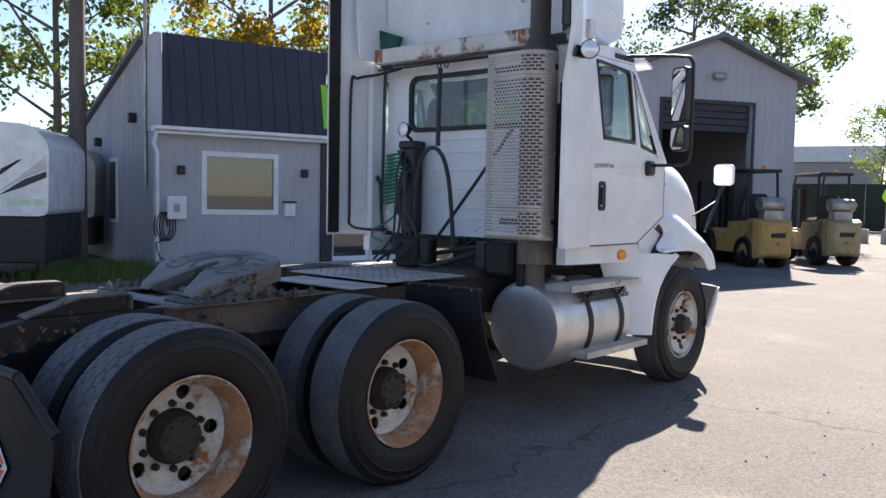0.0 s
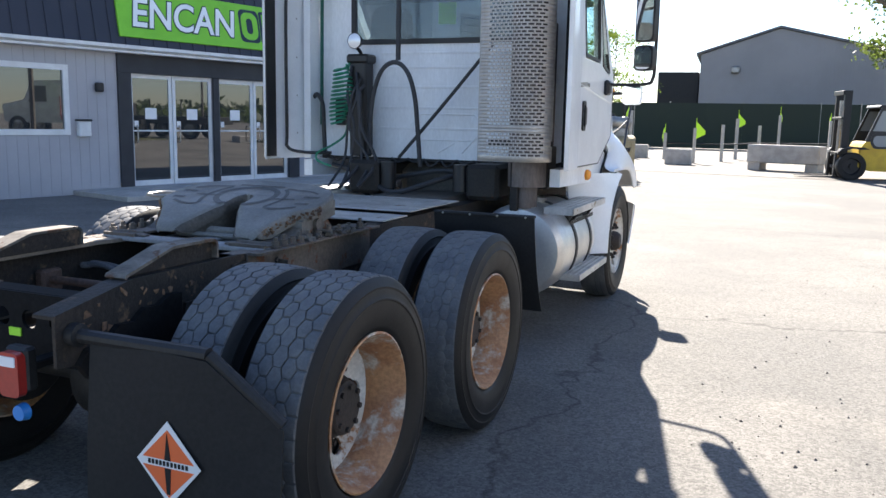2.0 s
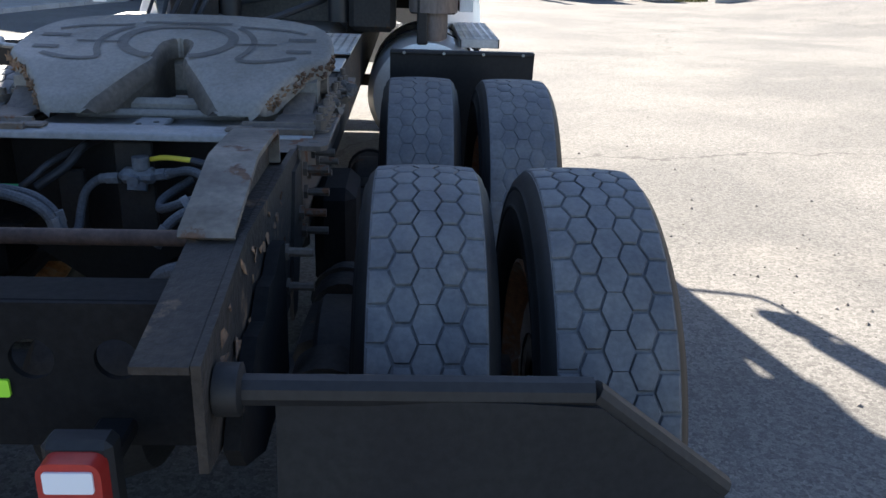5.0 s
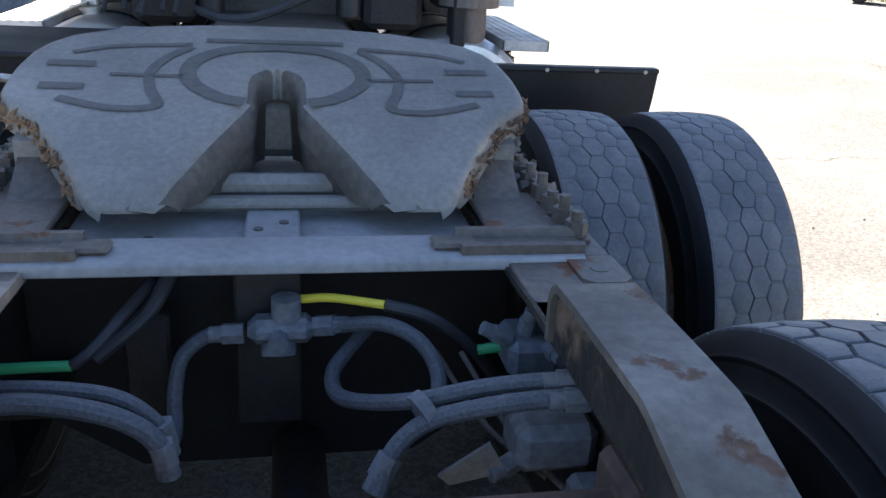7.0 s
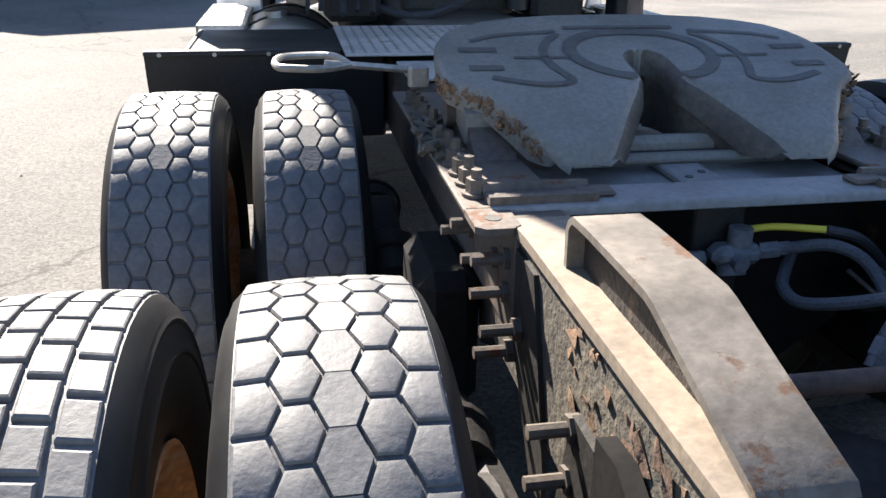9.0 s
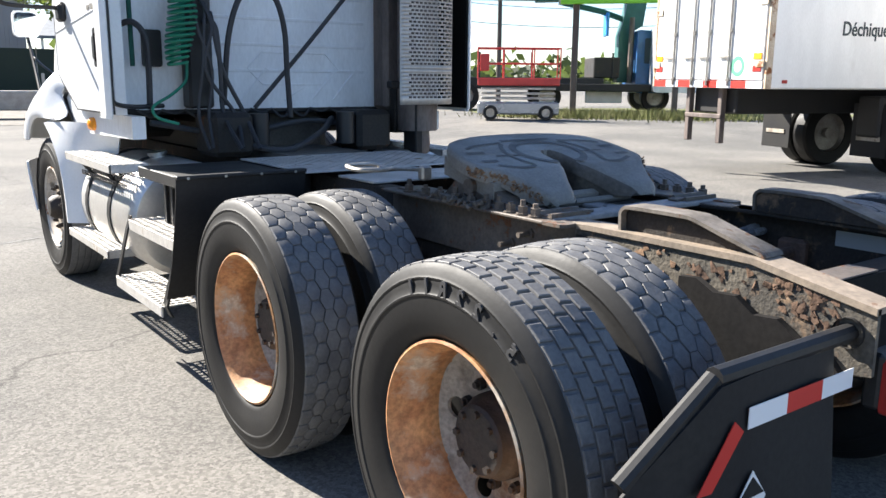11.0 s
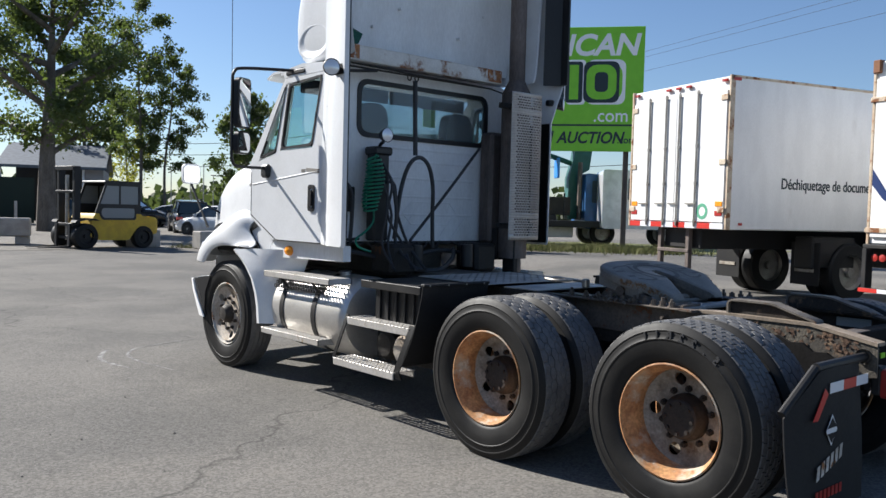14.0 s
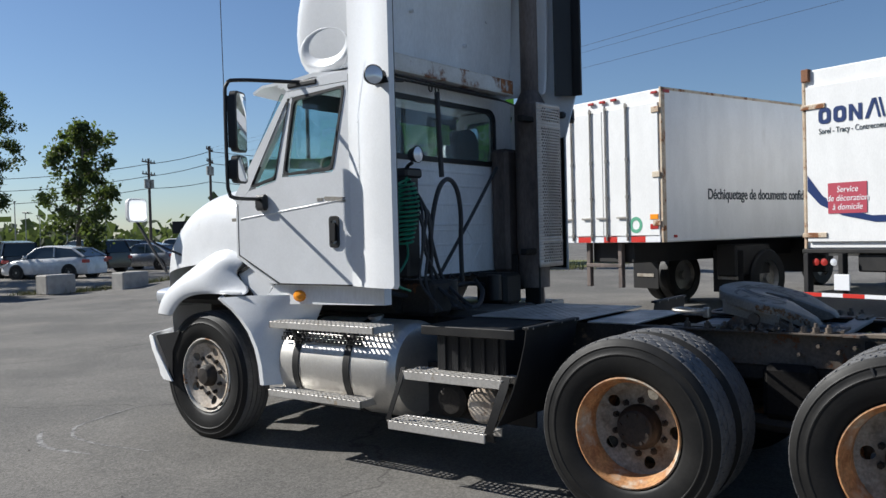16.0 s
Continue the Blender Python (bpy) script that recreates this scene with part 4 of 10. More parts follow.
for s in (1, -1):
    bm = bmesh.new()
    lo, hi = sorted((s * 0.335, s * 0.455))
    box(bm, (lo, 0.493, 0.994), (hi, 1.36, 1.006), 0.003)
    part("slide_plate", bm, M_RAIL_TOP, truck)
    bm = bmesh.new()
    lo, hi = sorted((s * 0.43, s * 0.505))
    box(bm, (lo, 0.40, 0.986), (hi, 1.42, 0.998), 0.003)
    prism(bm, [(s * 0.43, 0.40), (s * 0.43, 0.315), (s * 0.445, 0.30), (s * 0.49, 0.30), (s * 0.505, 0.315), (s * 0.505, 0.40)], "z", 0.986, 0.998)
    lo, hi = sorted((s * 0.432, s * 0.442))
    box(bm, (lo, 0.30, 0.80), (hi, 1.42, 0.99), 0.003)
    b3 = bmesh.new()
    lathe(b3, [(0.0, 0.0), (0.0, 0.014), (0.0015, 0.014), (0.0015, 0.0)], 14)
    b3.transform(Matrix.Translation((s * 0.468, 0.350, 0.9975)) @ pose(0, 0, 0, 0, -90, 0))
    part("bolt_hole", b3, M_GROOVE, truck)
    part("mount_angle", bm, M_RAIL_TOP, truck, "bolted steel angle along the rail")
    for k, y in enumerate((0.47, 0.535, 0.60, 0.665, 0.74, 0.83, 0.93, 1.03, 1.13, 1.25)):
        bm = bmesh.new()
        zj = 0.008 * math.sin(k * 2.3)
        cyl(bm, (s * 0.47, y, 0.999), (s * 0.47, y, 1.005), 0.026, seg=14)
        cyl(bm, (s * 0.47, y, 1.005), (s * 0.47, y, 1.030), 0.019, seg=6)
        cyl(bm, (s * 0.47, y, 1.030), (s * 0.47, y, 1.046 + zj), 0.010, seg=8)
        part("bolt", bm, M_RAIL_TOP, truck)
    for k, (y, z) in enumerate(((0.34, 0.93), (0.34, 0.87), (0.42, 0.90), (0.52, 0.93), (0.62, 0.88), (0.26, 0.84), (0.30, 0.78), (-0.02, 0.84), (-0.02, 0.76))):
        bm = bmesh.new()
        cyl(bm, (s * 0.43, y, z), (s * 0.452, y, z), 0.02, seg=6)
        cyl(bm, (s * 0.45, y, z), (s * 0.505, y, z), 0.0105, seg=8)
        part("stud", bm, M_RAIL_TOP, truck)
    bm = bmesh.new()
    lo, hi = sorted((s * 0.431, s * 0.44))
    prism(bm, [(0.20, 0.96), (0.37, 0.965), (0.37, 0.90), (0.16, 0.62), (0.10, 0.62), (0.10, 0.68)], "x", lo, hi)
    lo, hi = sorted((s * 0.431, s * 0.475))
    prism(bm, [(-0.10, 0.86), (-0.02, 0.86), (0.02, 0.70), (-0.13, 0.70)], "x", *sorted((s * 0.433, s * 0.446)))
    part("bracket", bm, M_FRAME, truck)
    # end stops
    bm = bmesh.new()
    lo, hi = sorted((s * 0.27, s * 0.462))
    prism(bm, [(0.398, 1.0025), (0.398, 1.017), (0.408, 1.019), (0.414, 1.010), (0.452, 1.010), (0.458, 1.022), (0.470, 1.022), (0.474, 1.0025)], "x", lo, hi)
    lo, hi = sorted((s * 0.23, s * 0.30))
    box(bm, (lo, 0.415, 1.0025), (hi, 0.462, 1.013), 0.006)
    part("stop_bar", bm, M_RAIL_TOP, truck, "rusty welded stop")

# fifth wheel plate, tipped back on its pivots: flat top with a slot that flares into a throat between two falling horns
def fw_z(x, y):
    return 1.122 + 0.25 * (y - 0.70)


# rows of: y, inner edge, outer edge
FW_ROWS = [(1.142, 0.0, 0.06), (1.138, 0.0, 0.16), (1.125, 0.0, 0.26), (1.10, 0.0, 0.345), (1.07, 0.0, 0.405), (1.03, 0.0, 0.44), (0.985, 0.0, 0.460), (0.93, 0.0, 0.470),
           (0.926, 0.004, 0.470), (0.922, 0.013, 0.471), (0.914, 0.022, 0.471), (0.90, 0.031, 0.472), (0.87, 0.037, 0.473), (0.83, 0.037, 0.472), (0.80, 0.037, 0.464), (0.775, 0.040, 0.443), (0.755, 0.048, 0.42),
           (0.742, 0.056, 0.405), (0.730, 0.063, 0.395), (0.70, 0.083, 0.374), (0.66, 0.108, 0.347), (0.62, 0.131, 0.324), (0.595, 0.146, 0.311), (0.578, 0.157, 0.300), (0.566, 0.170, 0.288), (0.558, 0.188, 0.270)]


def fw_top(y):
    """Height of the plate: the tipped plane, a soft crease, the horns and their rounded tips."""
    if y > 0.755:
        return fw_z(0, y)
    if y > 0.73:
        return fw_z(0, y) - 6.0 * (0.755 - y) ** 2
    if y > 0.595:
        return 1.1258 - 0.485 * (0.73 - y)
    return 1.0603 - 0.485 * (0.595 - y) - 16.0 * (0.595 - y) ** 2


FW_FINE = []
for a, b in zip(FW_ROWS, FW_ROWS[1:]):
    FW_FINE += [tuple(p + (q - p) * k / 2 for p, q in zip(a, b)) for k in range(2)]
FW_FINE.append(FW_ROWS[-1])
plate = bmesh.new()
for s in (1, -1):
    rings = []
    for y, xi, xo in FW_FINE:
        z, w = fw_top(y), xo - xi
        k = min(1.0, xi / 0.02) * (0.7 if y > 0.78 else 1.35)
        low = z - 0.058 if y > 0.78 else max(1.008 + 0.75 * max(0.0, 0.59 - y), min(z - 0.02, z - 0.058 - 0.10 * (0.78 - y)))
        low = min(low, z - 0.006)
        depth = z - low
        half = [(xi, low)] + [(xi + dx * k, z - min(dz, depth * 0.8) * k) for dx, dz in ((0.0, 0.036), (0.004, 0.020), (0.011, 0.008), (0.022, 0.002), (0.034, 0.0))]
        half += [(xi + w * q, z) for q in (0.45, 0.60, 0.75)]
        half += [(xo - min(dx, w * 0.12), z - dz) for dx, dz in ((0.020, 0.0), (0.010, 0.002), (0.003, 0.009), (0.0, 0.020))] + [(xo - 0.004, low)]
        rings.append([(s * x, y, zz) for x, zz in half])
    loft(plate, rings)
# faces along the slot and throat edge take the darker brown
for fc in plate.faces:
    c = fc.calc_center_median()
    xi = float(np.interp(-c.y, [-r[0] for r in FW_FINE], [r[1] for r in FW_FINE]))
    if c.y < 0.925 and xi > 0.01 and abs(c.x) < xi + 0.013:
        fc.material_index = 1
part("fifth_wheel_plate", plate, [M_PLATE, M_THROAT], truck, "dry dusty fifth wheel plate with worn grooves", angle=40)
for s in (1, -1):
    # cast wall below the throat edge
    bm = bmesh.new()
    rows = [[(s * (xi + 0.003), y, fw_top(y) - 0.050), (s * (xi + 0.006), y + 0.004, fw_top(y) - 0.085), (s * (xi + 0.010), y + 0.008, 1.0)] for y, xi, xo in FW_FINE if 0.62 < y < 0.92 and xi > 0]
    thick(bm, rows, 0.010, flip=s < 0)
    part("throat_wall", bm, M_THROAT, truck)
    bm = bmesh.new()
    lo, hi = sorted((s * 0.34, s * 0.435))
    prism(bm, [(0.74, 1.082), (1.05, 1.166), (1.05, 1.09), (0.74, 1.02)], "x", lo, hi)
    part("side_rib", bm, M_PLATE, truck)
    random.seed(21 + s)
    bm = bmesh.new()
    for k in range(110):
        y = 0.60 + 0.25 * random.random()
        xo = min(FW_FINE, key=lambda r: abs(r[0] - y))[2]
        c = Vector((s * (xo + 0.002 * random.random()), y, fw_top(y) - 0.012 - 0.035 * random.random()))
        vs = [bm.verts.new(c + Vector((random.uniform(-1, 1), random.uniform(-1, 1), random.uniform(-1, 1))) * (0.005 + 0.007 * random.random())) for _ in range(6)]
        bmesh.ops.convex_hull(bm, input=vs)
    tagged(part("caked_dirt", bm, M_CRUST, truck, "crusted rusty dirt on the plate edge"), kind="stuff")
# grooves worn into the plate, filled with dark grease
def groove(bm, pts, w=0.009):
    line = spline([(x, y, 0) for x, y in pts], 5)
    rows = []
    for i, p in enumerate(line):
        d = (line[min(i + 1, len(line) - 1)] - line[max(i - 1, 0)]).normalized()
        nrm = Vector((-d.y, d.x, 0)) * w
        rows.append([bm.verts.new((q.x, q.y, fw_z(q.x, q.y) + 0.0022)) for q in (p - nrm, p + nrm)])
    for a, b in zip(rows, rows[1:]):
        bm.faces.new((a[0], a[1], b[1], b[0]))


for s in (1, -1):
    for pts, w in (([(s * 0.165, 1.02), (s * 0.205, 0.97), (s * 0.23, 0.90), (s * 0.222, 0.83), (s * 0.205, 0.765), (s * 0.28, 0.755), (s * 0.37, 0.79)], 0.010), ([(s * 0.38, 0.98), (s * 0.31, 1.012), (s * 0.165, 1.032)], 0.008),
                   ([(s * 0.17, 0.885), (s * 0.24, 0.886), (s * 0.30, 0.888)], 0.006), ([(s * 0.33, 0.93), (s * 0.37, 0.931), (s * 0.415, 0.932)], 0.012), ([(s * 0.335, 0.835), (s * 0.37, 0.836), (s * 0.41, 0.837)], 0.012)):
        bm = bmesh.new()
        groove(bm, pts, w)
        part("grease_groove", bm, M_GROOVE, truck)
    bm = bmesh.new()
    groove(bm, [(s * 0.056, 0.785), (s * 0.10, 0.80), (s * 0.148, 0.85), (s * 0.164, 0.905), (s * 0.148, 0.965), (s * 0.09, 1.012), (0.0, 1.028)], 0.016)
    part("grease_groove", bm, M_GROOVE, truck)
bm = bmesh.new()
groove(bm, [(-0.14, 1.055), (0.0, 1.056), (0.135, 1.055)], 0.009)
part("grease_groove", bm, M_GROOVE, truck)
# pivots and jaws below the plate
for s in (1, -1):
    bm = bmesh.new()
    lo, hi = sorted((s * 0.345, s * 0.43))
    prism(bm, [(0.66, 1.006), (1.06, 1.006), (0.94, 1.11), (0.80, 1.09)], "x", lo, hi)
    part("pivot", bm, M_RAIL_TOP, truck, "rusty pivot bracket")
    bm = bmesh.new()
    cyl(bm, (s * 0.30, 0.87, 1.06), (s * 0.455, 0.87, 1.06), 0.032, seg=16)
    part("pivot_pin", bm, M_RAIL_TOP, truck)
for name, lo, hi, bev in (("jaw_bar", (-0.24, 0.64, 0.985), (0.24, 0.675, 1.010), 0.010), ("jaw_bar", (-0.20, 0.70, 0.99), (0.20, 0.74, 1.032), 0.014), ("jaw", (-0.13, 0.93, 1.0), (0.13, 1.06, 1.12), 0.02)):
    bm = bmesh.new()
    box(bm, lo, hi, bev)
    part(name, bm, M_PLATE, truck)
bm = bmesh.new()
tube(bm, [(-0.46, 1.15, 1.10), (-0.60, 1.14, 1.115), (-0.70, 1.13, 1.125)], 0.009, 8)
tube(bm, [(-0.64, 1.135, 1.12), (-0.67, 1.20, 1.13), (-0.71, 1.225, 1.13), (-0.79, 1.21, 1.13), (-0.815, 1.15, 1.128), (-0.81, 1.09, 1.125), (-0.78, 1.065, 1.125), (-0.71, 1.07, 1.122), (-0.665, 1.11, 1.12), (-0.64, 1.135, 1.12)], 0.009, 8, 4)
box(bm, (-0.50, 1.11, 1.06), (-0.45, 1.15, 1.12), 0.008)
part("release_handle", bm, M_STEEL, truck, "bent steel release handle")
random.seed(5)
for s in (1, -1):
    bm = bmesh.new()
    for k in range(46):
        c = Vector((s * (0.44 + random.random() * 0.075), 0.70 + random.random() * 0.42, 0.998 + random.random() * 0.018))
        r = 0.012 + 0.014 * random.random()
        vs = [bm.verts.new(c + Vector((random.uniform(-1, 1), random.uniform(-1, 1), random.uniform(-0.6, 0.9))).normalized() * r) for _ in range(7)]
        bmesh.ops.convex_hull(bm, input=vs)
    tagged(part("caked_grease", bm, M_GREASE, truck, "clumps of caked grease and dirt"), kind="stuff")

# deck plate behind the cab
bm = bmesh.new()
box(bm, (-0.60, 1.93, 1.016), (0.45, 2.72, 1.024), 0.002)
box(bm, (-0.43, 1.60, 0.99), (0.43, 1.93, 1.0), 0.002)
for i in range(26):
    for j in range(20):
        x, y = -0.57 + i * 0.04, 1.96 + j * 0.038
        a = 0.7 if (i + j) % 2 else -0.7
        dx, dy = 0.013 * math.cos(a), 0.013 * math.sin(a)
        nx, ny = -0.003 * math.sin(a), 0.003 * math.cos(a)
        v = [bm.verts.new((x + u, y + w, z)) for u, w, z in ((-dx, -dy, 1.0242), (nx, ny, 1.0265), (dx, dy, 1.0242), (-nx, -ny, 1.0265))]
        bm.faces.new(v)
part("deck_plate", bm, M_STEP, truck, "checkered aluminium deck plate")

# quarter fenders ahead of the drive wheels
for s in (1, -1):
    bm = bmesh.new()
    rows = []
    for y, z in ((1.90, 1.045), (1.915, 0.95), (1.955, 0.80), (2.01, 0.65), (2.07, 0.53), (2.12, 0.45)):
        rows.append([(s * x, y, z) for x in (0.62, 0.80, 1.0, 1.24)])
    thick(bm, rows, 0.006)
    lo, hi = sorted((s * 0.62, s * 1.24))
    box(bm, (lo, 1.885, 1.030), (hi, 1.93, 1.047), 0.004)
    part("quarter_fender", bm, M_BLACK, truck, "black plate fender")
    for k in range(4):
        bm = bmesh.new()
        cyl(bm, (s * (0.68 + k * 0.17), 1.884, 1.036), (s * (0.68 + k * 0.17), 1.889, 1.036), 0.007, seg=8)
        part("rivet", bm, M_STEEL, truck)

# mud flaps on hangers
for s in (1, -1):
    bm = bmesh.new()
    tube(bm, [(s * 0.43, -0.64, 0.86), (s * 0.985, -0.64, 0.86)], 0.024, 10, smooth=False)
    tube(bm, [(s * 0.985, -0.64, 0.86), (s * 1.22, -0.60, 0.665)], 0.021, 10, smooth=False)
    lathe(bm, [(-0.005, 0.04), (0.03, 0.04), (0.035, 0.02)], 14, (s * 0.44, -0.64, 0.86))
    part("flap_hanger", bm, M_BLACK, truck, "black tube mud flap hanger")
    bm = bmesh.new()
    rows = []
    for t in (0.0, 0.25, 0.5, 0.75, 1.0):
        z = 0.88 + (0.17 - 0.88) * t
        row = []
        for k in range(7):
            x = 0.52 + (1.23 - 0.52) * k / 6
            ztop = 0.855 if x < 0.985 else 0.855 - (x - 0.985) / 0.24 * 0.20
            zz = ztop + (0.17 - ztop) * t
            row.append((s * x, -0.655 - 0.03 * t + 0.012 * math.sin(3 * t + x * 5) + 0.04 * max(0, x - 0.99) / 0.24 * (1 - t), zz))
        rows.append(row)
    thick(bm, rows, 0.008 * -s)
    flap = part("mud_flap", bm, M_FLAP, truck, "black rubber mud flap with printed diamond emblem")

    def on_flap(pts, mat, off, name):
        b2 = bmesh.new()
        prism(b2, pts, "y", -0.683 - off, -0.681 - off)
        part(name, b2, mat, flap)

    cx, cz, kx, kz = (0.853, 0.507, 0.124, 0.138) if s > 0 else (-0.875, 0.56, 0.058, 0.075)
    on_flap([(cx - kx, cz), (cx, cz - kz), (cx + kx, cz), (cx, cz + kz)], M_DECAL_WHITE, 0.0, "emblem")
    j = 0.80
    on_flap([(cx - kx * j, cz + 0.012), (cx + kx * j, cz + 0.012), (cx, cz + kz * j)], M_ORANGE if s > 0 else M_FLAP, 0.002, "emblem_upper")
    on_flap([(cx - kx * j, cz - 0.014), (cx, cz - kz * j), (cx + kx * j, cz - 0.014)], M_ORANGE if s > 0 else M_FLAP, 0.002, "emblem_lower")
    if s > 0:
        on_flap([(cx - 0.012, cz - 0.014), (cx - 0.006, cz - kz * 0.72), (cx + 0.006, cz - kz * 0.72), (cx + 0.012, cz - 0.014)], M_FLAP, 0.004, "emblem_road")
        on_flap([(cx - 0.012, cz + 0.012), (cx, cz + kz * 0.72), (cx + 0.012, cz + 0.012)], M_FLAP, 0.004, "emblem_peak")
        for k in range(11):
            x0 = cx - 0.078 + k * 0.0145
            on_flap([(x0, cz - 0.008), (x0 + 0.009, cz - 0.008), (x0 + 0.009, cz + 0.007), (x0, cz + 0.007)], M_FLAP, 0.002, "letter_bar")
        for row, (z, w, h, n) in enumerate(((0.335, 0.36, 0.026, 13), (0.178, 0.25, 0.018, 12))):
            for k in range(n):
                x0 = cx - w / 2 + w * k / n
                on_flap([(x0, z), (x0 + w / n * 0.66, z), (x0 + w / n * 0.66, z + h), (x0, z + h)], M_DECAL_WHITE, 0.0 - 0.012 * 0, "letter_bar")
        for body, size, z in (("RIVE NORD", 0.062, 0.275), ("LAVAL", 0.062, 0.215)):
            lettering("word", body, size, facing((cx, -0.6835, z), (1, 0, 0), (0, 0, 1)), M_DECAL_WHITE, flap, 0, 0.002, 0.001, 0.95, "CENTER")
    else:
        for k in range(6):
            x0, z0 = cx - 0.14 + k * 0.047, 0.335 + k * 0.014
            on_flap([(x0, z0), (x0 + 0.028, z0 + 0.008), (x0 + 0.034, z0 + 0.075), (x0 + 0.006, z0 + 0.067)], M_RIM_WHITE, 0.0, "letter_bar")
        for k in range(7):
            x0 = cx - 0.14 + k * 0.042
            on_flap([(x0, 0.24), (x0 + 0.026, 0.24), (x0 + 0.026, 0.285), (x0, 0.285)], M_RED, 0.0, "letter_bar")
        for (x0, x1), mt in zip(((-0.90, -0.752), (-0.752, -0.605), (-0.605, -0.465)), (M_WHITE_TAPE, M_RED_TAPE, M_WHITE_TAPE)):
            on_flap([(x0, 0.735), (x1, 0.735), (x1, 0.785), (x0, 0.785)], mt, -0.006, "reflective_tape")
        on_flap([(-1.065, 0.625), (-1.015, 0.62), (-0.915, 0.735), (-0.95, 0.765)], M_RED_TAPE, -0.006, "reflective_tape")

# tail lights and tag
for s in (1, -1):
    lx = 0.25 if s > 0 else -0.335
    bm = bmesh.new()
    prism(bm, rrect(lx - 0.044, 0.648, lx + 0.044, 0.798, 0.02), "y", -0.738, -0.706)
    tl = part("tail_light", bm, M_RED, truck, "red tail light on a black bracket")
    bm = bmesh.new()
    prism(bm, rrect(lx - 0.034, 0.752, lx + 0.034, 0.786, 0.004), "y", -0.742, -0.738)
    part("reflector_strip", bm, M_WHITE_TAPE, tl)
    bm = bmesh.new()
    box(bm, (lx - 0.050, -0.708, 0.66), (lx + 0.050, -0.66, 0.81), 0.01)
    box(bm, (lx - 0.03, -0.665, 0.72), (lx + 0.03, -0.53, 0.75), 0.005)
    part("light_bracket", bm, M_BLACK, truck)
bm = bmesh.new()
prism(bm, rrect(0.035, 0.790, 0.092, 0.820, 0.004), "y", -0.5510, -0.5455)
part("inventory_tag", bm, M_LIME, truck, "lime green sticker tag")
bm = bmesh.new()
lathe(bm, [(-0.014, 0.0), (-0.014, 0.026), (0.014, 0.031), (0.018, 0.026), (0.012, 0.018), (0.012, 0.0)], 18)
bm.transform(Matrix.Translation((0.255, -0.70, 0.585)) @ pose(0, 0, 0, 0, 0, 90))
part("gladhand_cover", bm, M_BLUE_TAPE, truck, "blue cap hanging below the tail light")
bm = bmesh.new()
prism(bm, rrect(-0.345, 0.90, -0.14, 0.955, 0.003), "x", 0.413, 0.4165)
part("maker_label", bm, plain("grey_label", (0.30, 0.31, 0.31), 0.5), truck, "grey information label on the rail")

# air lines and valves between the rails
def hose(pts, r, mat, label="", n=6):
    b = bmesh.new()
    tube(b, pts, r, 10, n)
    return part("air_hose", b, mat, truck, label)


def fitting(p, d, r=0.018, ln=0.05, mat=None):
    b = bmesh.new()
    p, d = Vector(p), Vector(d).normalized()
    cyl(b, p, p + d * ln, r, seg=6)
    cyl(b, p + d * ln, p + d * ln * 1.6, r * 0.78, seg=12)
    part("fitting", b, mat or M_VALVE, truck)


valve = bmesh.new()
box(valve, (-0.045, 0.385, 0.865), (0.055, 0.435, 0.905), 0.014)
part("relay_valve", valve, M_VALVE, truck, "dusty air relay valve")
for name, a, b, r, n in (("valve_cap", (0.012, 0.41, 0.902), (0.012, 0.41, 0.935), 0.022, 14), ("valve_port", (0.0, 0.41, 0.868), (0.0, 0.40, 0.845), 0.026, 14), ("valve_port", (0.0, 0.388, 0.88), (0.0, 0.368, 0.878), 0.015, 10)):
    bm = bmesh.new()
    cyl(bm, a, b, r, seg=n)
    part(name, bm, M_VALVE, truck)
bm = bmesh.new()
box(bm, (-0.065, 0.44, 0.70), (0.035, 0.452, 0.966), 0.004)
part("valve_bracket", bm, M_FRAME, truck)
hose([(0.035, 0.425, 0.925), (0.08, 0.405, 0.935), (0.154, 0.37, 0.938)], 0.0068, M_YELLOW_TUBE, "yellow plastic air line")
hose([(0.154, 0.37, 0.938), (0.21, 0.36, 0.925), (0.26, 0.365, 0.89), (0.30, 0.38, 0.845), (0.33, 0.40, 0.80)], 0.0095, M_HOSE, "dark air line")
hose([(0.055, 0.408, 0.888), (0.10, 0.385, 0.900), (0.155, 0.352, 0.915), (0.20, 0.325, 0.900), (0.222, 0.295, 0.868), (0.215, 0.25, 0.845), (0.195, 0.215, 0.86)], 0.0115, M_HOSE_BLUE, "grey braided air hose")
hose([(0.135, 0.43, 0.87), (0.105, 0.395, 0.855), (0.078, 0.355, 0.838), (0.082, 0.31, 0.828), (0.115, 0.26, 0.845), (0.176, 0.205, 0.878), (0.26, 0.19, 0.902), (0.335, 0.17, 0.92), (0.40, 0.16, 0.925)], 0.0115, M_HOSE_BLUE, "looping grey braided air hose")
hose([(0.12, 0.13, 0.79), (0.145, 0.16, 0.835), (0.19, 0.175, 0.865), (0.26, 0.155, 0.895), (0.335, 0.14, 0.912), (0.40, 0.13, 0.915)], 0.0125, M_HOSE_BLUE, "grey braided air hose")
hose([(-0.05, 0.42, 0.874), (-0.10, 0.425, 0.870), (-0.14, 0.42, 0.838), (-0.152, 0.40, 0.79), (-0.15, 0.36, 0.75), (-0.15, 0.30, 0.76)], 0.0115, M_HOSE_BLUE, "grey braided air hose")
hose([(-0.41, 0.26, 0.885), (-0.36, 0.255, 0.892), (-0.29, 0.25, 0.893), (-0.22, 0.25, 0.882), (-0.18, 0.25, 0.862), (-0.15, 0.25, 0.825), (-0.145, 0.25, 0.78)], 0.0105, M_HOSE_BLUE, "grey braided air hose")
